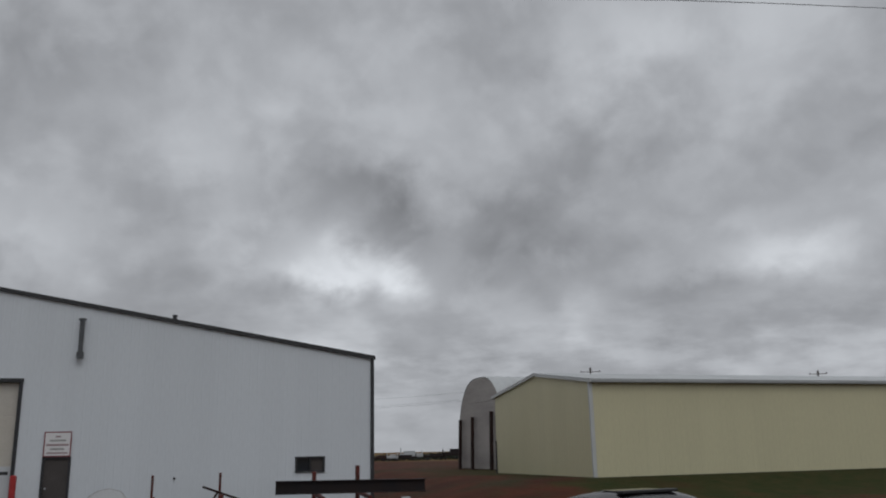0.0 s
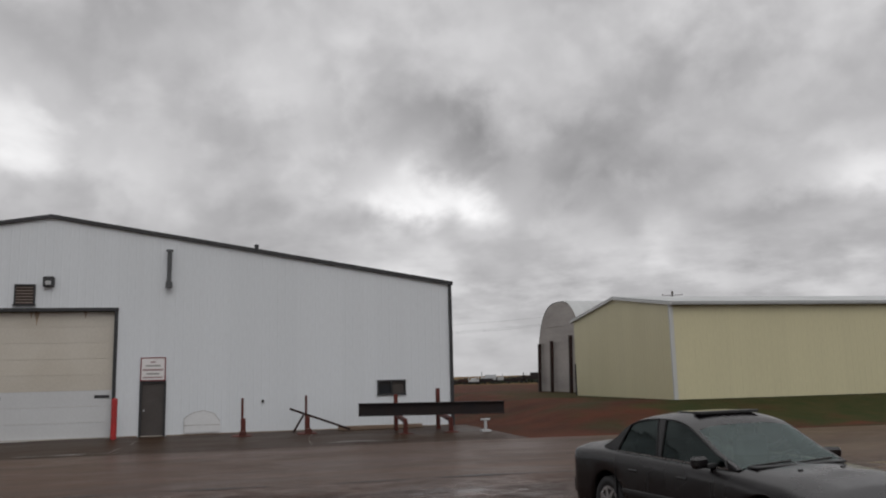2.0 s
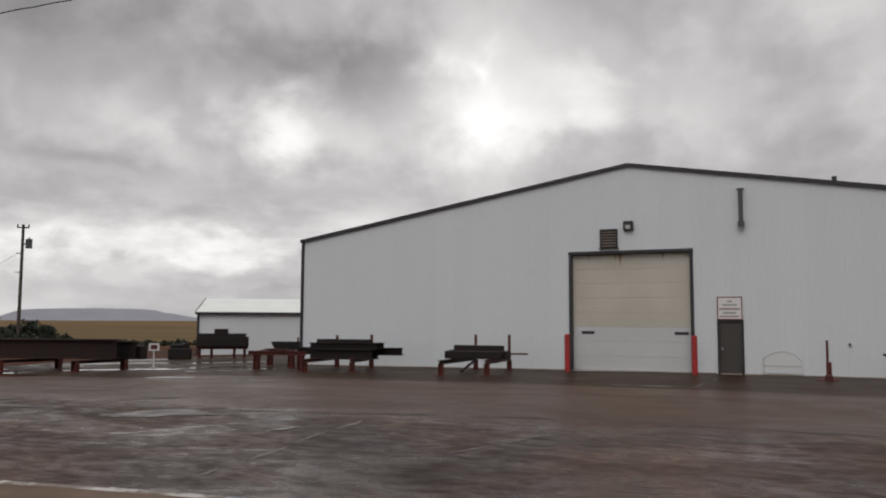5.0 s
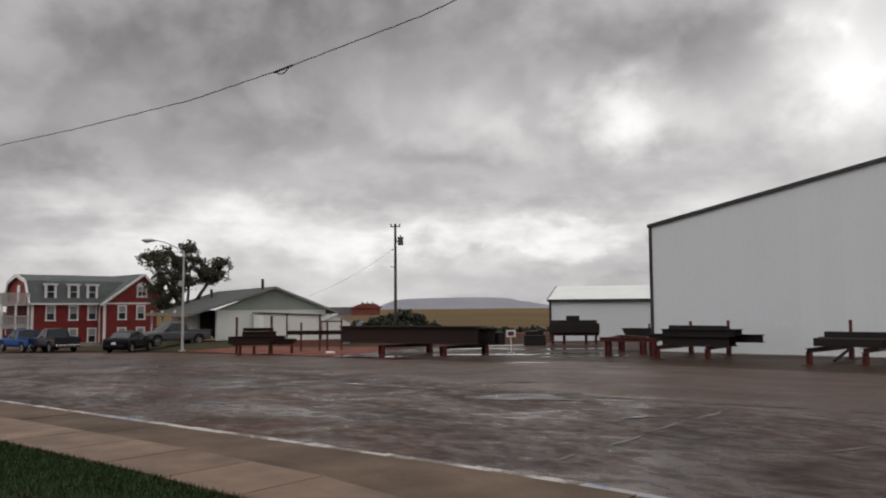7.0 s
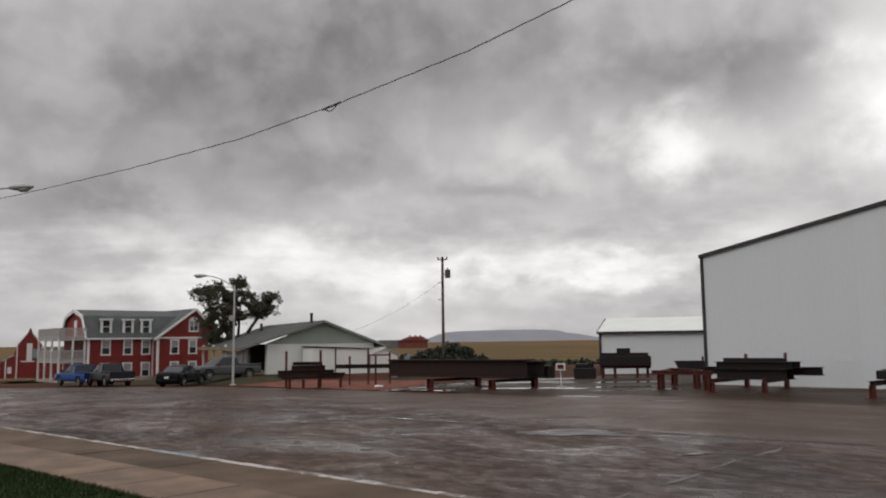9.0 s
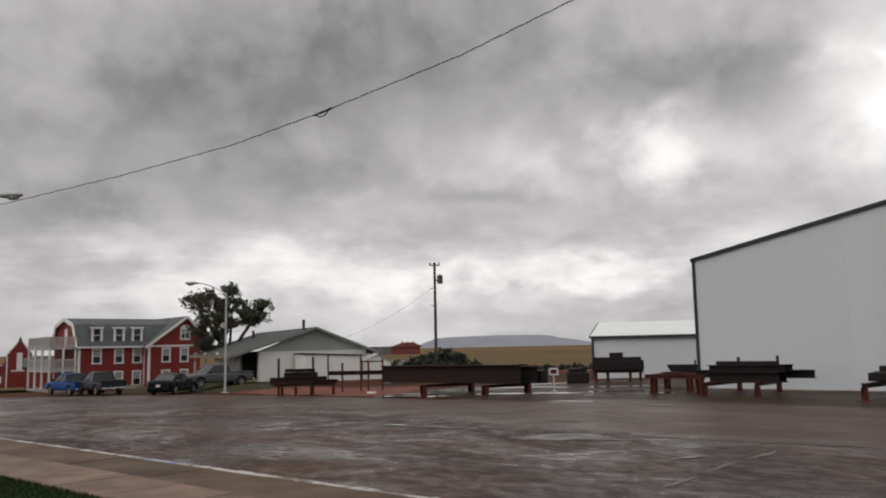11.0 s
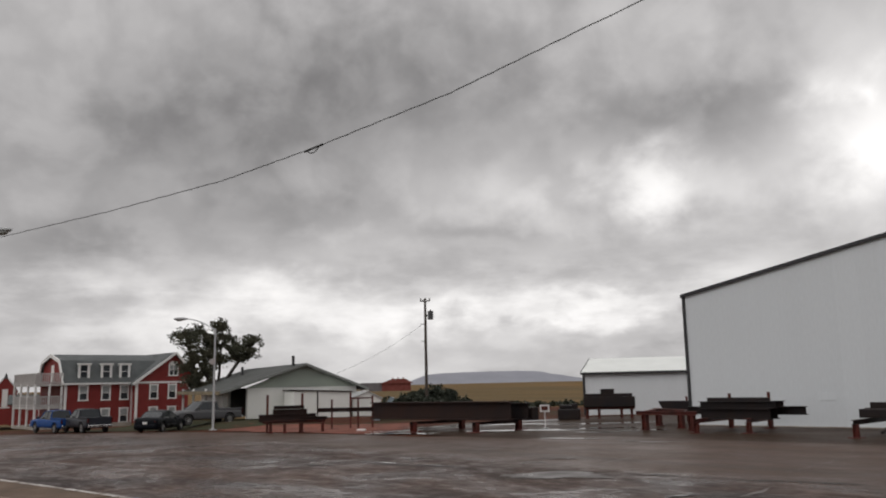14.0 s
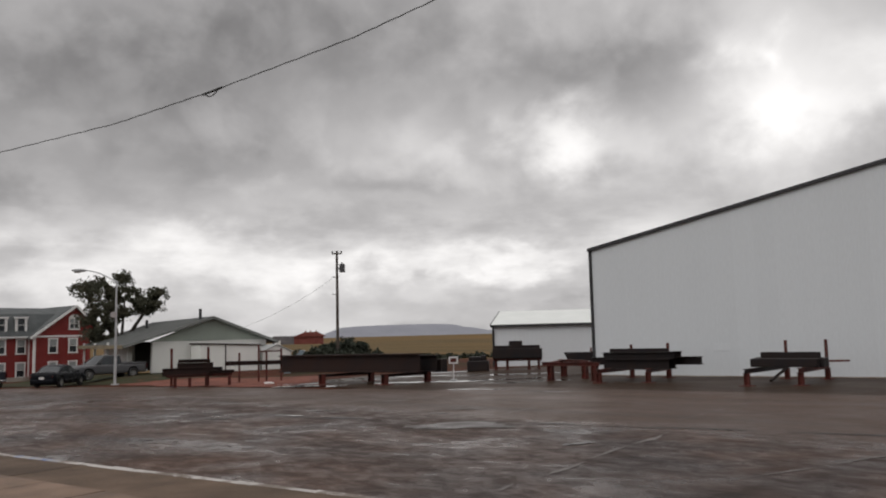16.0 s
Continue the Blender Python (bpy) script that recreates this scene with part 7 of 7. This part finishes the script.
def glasshouse(car, paint, glass, line, belt_line, belt_w, roof_w, rear_top, front_top, panes):
    """A rounded cabin: line is the roof's height curve, panes the side windows as (rear x, rake, front x)."""
    rb, fb = line[0][0], line[-1][0]
    hmax = max(z for _, z in line) - belt_line[0][1]

    def col(x):
        zt, zb = hermite(line, x), curve_at(belt_line, x)
        h = max(0.004, zt - zb)
        k = min(1.0, h / hmax)
        bw = belt_w - 0.05 * ((x - 0.0) / 1.8) ** 2
        rw = bw + (roof_w - bw) * k ** 1.15
        drop = min(0.065, h * 0.3)
        return zb, zt, zt - drop, bw, rw, drop

    def side(x, z, off=0.0):
        zb, zt, zs, bw, rw, d = col(x)
        k = max(0.0, min(1.0, (z - zb) / max(0.01, zs - zb)))
        return bw + (rw - bw) * (k * 0.72 + 0.28 * k * k) + off

    def over(x, v0, v1, n=9):
        zb, zt, zs, bw, rw, d = col(x)
        return [(x, rw * v, zt - d * abs(v) ** 3.2) for v in [v0 + (v1 - v0) * i / n for i in range(n + 1)]]

    def xs(a, b, n):
        return [a + (b - a) * i / n for i in range(n + 1)]

    part("roof", strip_mesh([over(x, -1, 1, 22) for x in xs(rear_top, front_top, 20)]), paint, car, smooth=True)
    part("rear_window", strip_mesh([over(x, -0.86, 0.86, 14) for x in xs(rb, rear_top, 14)]), glass, car, smooth=True)
    part("windscreen", strip_mesh([over(x, -0.94, 0.94, 16) for x in xs(front_top, fb, 16)]), SCREEN_GLASS, car, smooth=True)
    for s in (-1, 1):
        part("pillar", strip_mesh([over(x, s * 0.86, s, 4) for x in xs(rb, rear_top, 14)]), paint, car, smooth=True)
        part("pillar", strip_mesh([over(x, s * 0.94, s, 4) for x in xs(front_top, fb, 16)]), paint, car, smooth=True)

        def top_of(x):
            zb, zt, zs, bw, rw, d = col(x)
            return max(zb + 0.002, zs - 0.012)

        def pane_top(x, xa, rake, xb):
            zb = curve_at(belt_line, x)
            return max(zb + 0.002, min(top_of(x), zb + 0.015 + (x - xa) / max(rake, 0.01) * 0.40, zb + 0.015 + (xb - x) / 0.02 * 0.40))

        # painted side skin above and between the panes
        rows = []
        for x in sorted(set(xs(rb, fb, 60) + [q for p in panes for q in (p[0], p[2])])):
            zb, zt, zs, bw, rw, d = col(x)
            lo = zb
            for xa, rake, xb in panes:
                if xa <= x <= xb:
                    lo = pane_top(x, xa, rake, xb)
            rows.append([(x, s * side(x, lo + (zs - lo) * i / 4), lo + (zs - lo) * i / 4) for i in range(5)])
        part("side_frame", strip_mesh(rows), paint, car, smooth=True)
        for xa, rake, xb in panes:
            rows, rim = [], []
            for x in xs(xa, xb, 26):
                zb = curve_at(belt_line, x)
                hi = pane_top(x, xa, rake, xb)
                rows.append([(x, s * side(x, zb + (hi - zb) * i / 5, -0.008), zb + (hi - zb) * i / 5) for i in range(6)])
                rim.append((x, s * side(x, hi, 0.004), hi))
            part("side_window", strip_mesh(rows), glass, car, smooth=True)
            bm = bmesh.new()
            for a, b in zip(rim, rim[1:]):
                bar(bm, a, b, 0.014)
            part("window_trim", bm, BLACK_TRIM, car)
        a, b = panes[0][0] - 0.05, panes[-1][2] + 0.02
        part("belt_trim", strip_mesh([[(x, s * (side(x, 0) + 0.010), curve_at(belt_line, x) - 0.006), (x, s * (side(x, 0) + 0.012), curve_at(belt_line, x) + 0.012)] for x in xs(a, b, 20)]), CHROME, car, "bright belt trim")
    part("dashboard", bx((0.95, 0, 0.80), (0.5, belt_w * 1.76, 0.16), 0, 0.04), BLACK_TRIM, car)
    part("cabin_floor", bx((-0.25, 0, 0.58), (2.6, belt_w * 1.76, 0.05)), BLACK_TRIM, car)
    part("parcel_shelf", bx((-1.35, 0, 0.90), (0.5, belt_w * 1.7, 0.03)), BLACK_TRIM, car)
    for y in (-0.36, 0.36):
        st = part("seat", bx((0.0, y, 0.88), (0.16, 0.48, 0.60), 0, 0.05), SEAT, car)
        part("headrest", bx((-0.05, y, 1.24), (0.10, 0.26, 0.15), 0, 0.04), SEAT, st)
    part("rear_seat", bx((-1.0, 0, 0.84), (0.22, 1.2, 0.5), 0, 0.06), SEAT, car)
    bm = bmesh.new()
    for i in range(16):
        a, b = 2 * math.pi * i / 16, 2 * math.pi * (i + 1) / 16
        bar(bm, (0.60 + 0.06 * math.sin(a), 0.36 + 0.18 * math.cos(a), 0.87 + 0.17 * math.sin(a)), (0.60 + 0.06 * math.sin(b), 0.36 + 0.18 * math.cos(b), 0.87 + 0.17 * math.sin(b)), 0.025)
    part("steering_wheel", bm, BLACK_TRIM, car)


def sedan(name, label, m4, paint, glass, detail=True):
    car = thing(name, label, "car")
    car.matrix_basis = m4
    x0, x1, W, WR = -2.27, 2.42, 1.78, 0.32
    wheels = (-1.32, 1.46)
    top = [(-2.27, 0.92), (-2.2, 1.01), (-2.05, 1.04), (-1.7, 1.045), (-1.5, 1.02), (-1.0, 0.96), (0.9, 0.93), (1.06, 0.95), (1.6, 0.91), (2.1, 0.81), (2.34, 0.68), (2.42, 0.56)]
    belt = [(-2.27, 0.85), (-2.18, 0.95), (-1.5, 0.975), (-0.6, 0.955), (1.0, 0.90), (1.7, 0.83), (2.2, 0.70), (2.42, 0.54)]
    part("body", body_shell(x0, x1, W, top, belt, 0.21, wheels, WR + 0.05), paint, car, smooth=True)
    part("underbody", bx((0, 0, 0.30), (4.2, 1.35, 0.2), 0, 0.04), BLACK_TRIM, car)
    glasshouse(car, paint, glass, [(-1.50, 1.035), (-1.24, 1.20), (-0.98, 1.36), (-0.76, 1.435), (-0.45, 1.472), (-0.05, 1.47), (0.20, 1.415), (0.36, 1.335), (0.66, 1.165), (1.04, 0.935)],
               [(-1.50, 0.985), (-0.6, 0.96), (1.04, 0.915)], 0.80, 0.705, -0.98, 0.33, ((-1.16, 0.30, -0.33), (-0.25, 0.01, 0.88)))
    for wx in wheels:
        for s in (-1, 1):
            wheel(car, wx, s * (W / 2 - 0.13), WR, 0.2, RIM)
    for s in (-1, 1):
        # moulding strip, arch lips, handles, lamps, mirrors
        part("side_moulding", bx((0.0, s * (W / 2 - 0.004), 0.50), (1.9, 0.03, 0.06), 0, 0.01), BLACK_TRIM, car)
        for hx in (-0.72, 0.22):
            part("door_handle", bx((hx, s * (W / 2 - 0.01), 0.765), (0.18, 0.04, 0.035), 0, 0.01), BLACK_TRIM, car)
        for gx in (-0.42, 0.70, -1.1):
            part("door_gap", bx((gx, s * (W / 2 - 0.016), 0.57), (0.008, 0.03, 0.40)), BLACK_TRIM, car)
        tl = part("tail_lamp", bx((-2.15, s * 0.60, 0.75), (0.20, 0.34, 0.15), s * 16, 0.03), mat("tail_red", (0.06, 0.006, 0.006), 0.25) if "tail_red" not in bpy.data.materials else bpy.data.materials["tail_red"], car, "dark red tail lamp")
        part("head_lamp", bx((2.25, s * 0.60, 0.60), (0.18, 0.36, 0.12), -s * 20, 0.03), mat("lamp_glass", (0.2, 0.2, 0.2), 0.15) if "lamp_glass" not in bpy.data.materials else bpy.data.materials["lamp_glass"], car)
        mr = part("mirror", bx((0.66, s * 0.98, 0.985), (0.12, 0.22, 0.13), -s * 12, 0.035), paint, car, "door mirror")
        part("mirror_arm", bx((0.68, s * 0.84, 0.945), (0.08, 0.14, 0.05), 0, 0.01), BLACK_TRIM, mr)
    part("rear_bumper", bx((-2.25, 0, 0.44), (0.16, 1.56, 0.26), 0, 0.05), paint, car)
    part("front_bumper", bx((2.36, 0, 0.40), (0.16, 1.42, 0.24), 0, 0.05), paint, car)
    part("number_plate", bx((-2.29, 0, 0.66), (0.02, 0.32, 0.15), 0, 0.004), SIGN_WHITE, car)
    if detail:
        part("sunroof", bx((-0.25, 0, 1.478), (0.36, 0.74, 0.012), 0, 0.005), WINDOW, car, "dark glass sunroof")
        part("sunroof_deflector", bx((0.03, 0, 1.474), (0.12, 0.9, 0.035), 0, 0.006), BLACK_TRIM, car)
        for y0, y1 in ((-0.62, -0.02), (-0.02, 0.58)):
            part("wiper", bar(bmesh.new(), (1.05, y0, 0.952), (1.02, y1, 0.975), 0.025, 0.02), BLACK_TRIM, car)
        part("cowl", bx((1.10, 0, 0.945), (0.14, 1.3, 0.02), 0, 0.005), BLACK_TRIM, car)
        for y in (-0.3, 0.3):
            part("washer_jet", bx((1.42, y, 0.928), (0.04, 0.05, 0.02), 0, 0.006), BLACK_TRIM, car)
    return car


def paint_mat(name, c, rough=0.28, ior=1.2):
    ma = mat(name, c, rough, 0.12, 2.0, 60, 0.03, coat=0.0, spec=0.5)
    ma.node_tree.nodes["Principled BSDF"].inputs["IOR"].default_value = ior
    return ma


sedan("parked_sedan", "dark grey-brown four-door sedan parked nose to the kerb", pose(4.94, 9.62, 0.03, 0, 0, -80), paint_mat("dark_grey_car_paint", (0.0048, 0.0036, 0.0042), 0.24, 1.54), CAR_GLASS)
sedan("parked_sedan", "black sedan parked by the roadside near the red house", pose(-59.4, 21.9, height(-59.4, 21.9), 0, 0, 134), paint_mat("black_car_paint", (0.005, 0.006, 0.009)), WINDOW, False)


def pickup(label, m4, paint):
    car = thing("pickup_truck", label, "pickup truck", group="parked pickups")
    car.matrix_basis = m4
    W, WR = 1.95, 0.38
    wheels = (-1.75, 1.75)
    top = [(-2.85, 1.05), (-0.9, 1.08), (-0.8, 1.08), (1.0, 1.12), (1.25, 1.14), (2.5, 1.06), (2.75, 0.95), (2.85, 0.8)]
    belt = [(-2.85, 1.02), (1.0, 1.06), (2.4, 1.0), (2.85, 0.78)]
    part("body", body_shell(-2.85, 2.85, W, top, belt, 0.42, wheels, WR + 0.07, 80, 0.25, 0.06), paint, car, smooth=True)
    part("bed_hollow", bx((-1.85, 0, 1.075), (1.85, 1.55, 0.05)), BLACK_TRIM, car, "dark open load bed")
    for s in (-1, 1):
        part("bed_rail", bx((-1.85, s * 0.86, 1.12), (1.95, 0.12, 0.12), 0, 0.02), paint, car)
    part("tailgate", bx((-2.82, 0, 0.88), (0.08, 1.66, 0.54), 0, 0.02), paint, car)
    cabin(car, paint, WINDOW, -0.85, -0.72, 0.45, 1.2, 0.84, 0.68, 1.06, 1.74, 1.74, 1.08, (-0.1,), 0.03, False)
    part("underbody", bx((0, 0, 0.5), (5.0, 1.2, 0.25)), BLACK_TRIM, car)
    for wx in wheels:
        for s in (-1, 1):
            wheel(car, wx, s * (W / 2 - 0.14), WR, 0.24, RIM)
    part("rear_bumper", bx((-2.92, 0, 0.52), (0.16, 1.8, 0.18), 0, 0.03), CHROME, car)
    part("front_bumper", bx((2.88, 0, 0.55), (0.16, 1.8, 0.22), 0, 0.03), CHROME, car)
    for s in (-1, 1):
        part("tail_lamp", bx((-2.85, s * 0.88, 0.92), (0.08, 0.12, 0.3)), bpy.data.materials["tail_red"], car)
        part("head_lamp", bx((2.78, s * 0.72, 0.86), (0.12, 0.34, 0.18), 0, 0.02), bpy.data.materials["lamp_glass"], car)
        part("mirror", bx((0.95, s * 1.06, 1.2), (0.12, 0.2, 0.22), 0, 0.03), BLACK_TRIM, car)
    return car


pickup("silver-grey pickup truck parked on the bungalow's drive", pose(-62.3, 26.2, height(-62.3, 26.2) + 0.02, 0, 0, 278), paint_mat("silver_paint", (0.10, 0.10, 0.105), 0.35))
pickup("grey pickup truck parked before the red house", pose(-68.6, 19.5, height(-68.6, 19.5) + 0.02, 0, 0, 184), paint_mat("grey_paint", (0.03, 0.032, 0.04), 0.35))
pickup("bright blue pickup truck parked before the red house", pose(-73.0, 18.5, height(-73.0, 18.5) + 0.02, 0, 0, 190), paint_mat("blue_paint", (0.012, 0.06, 0.22), 0.35))
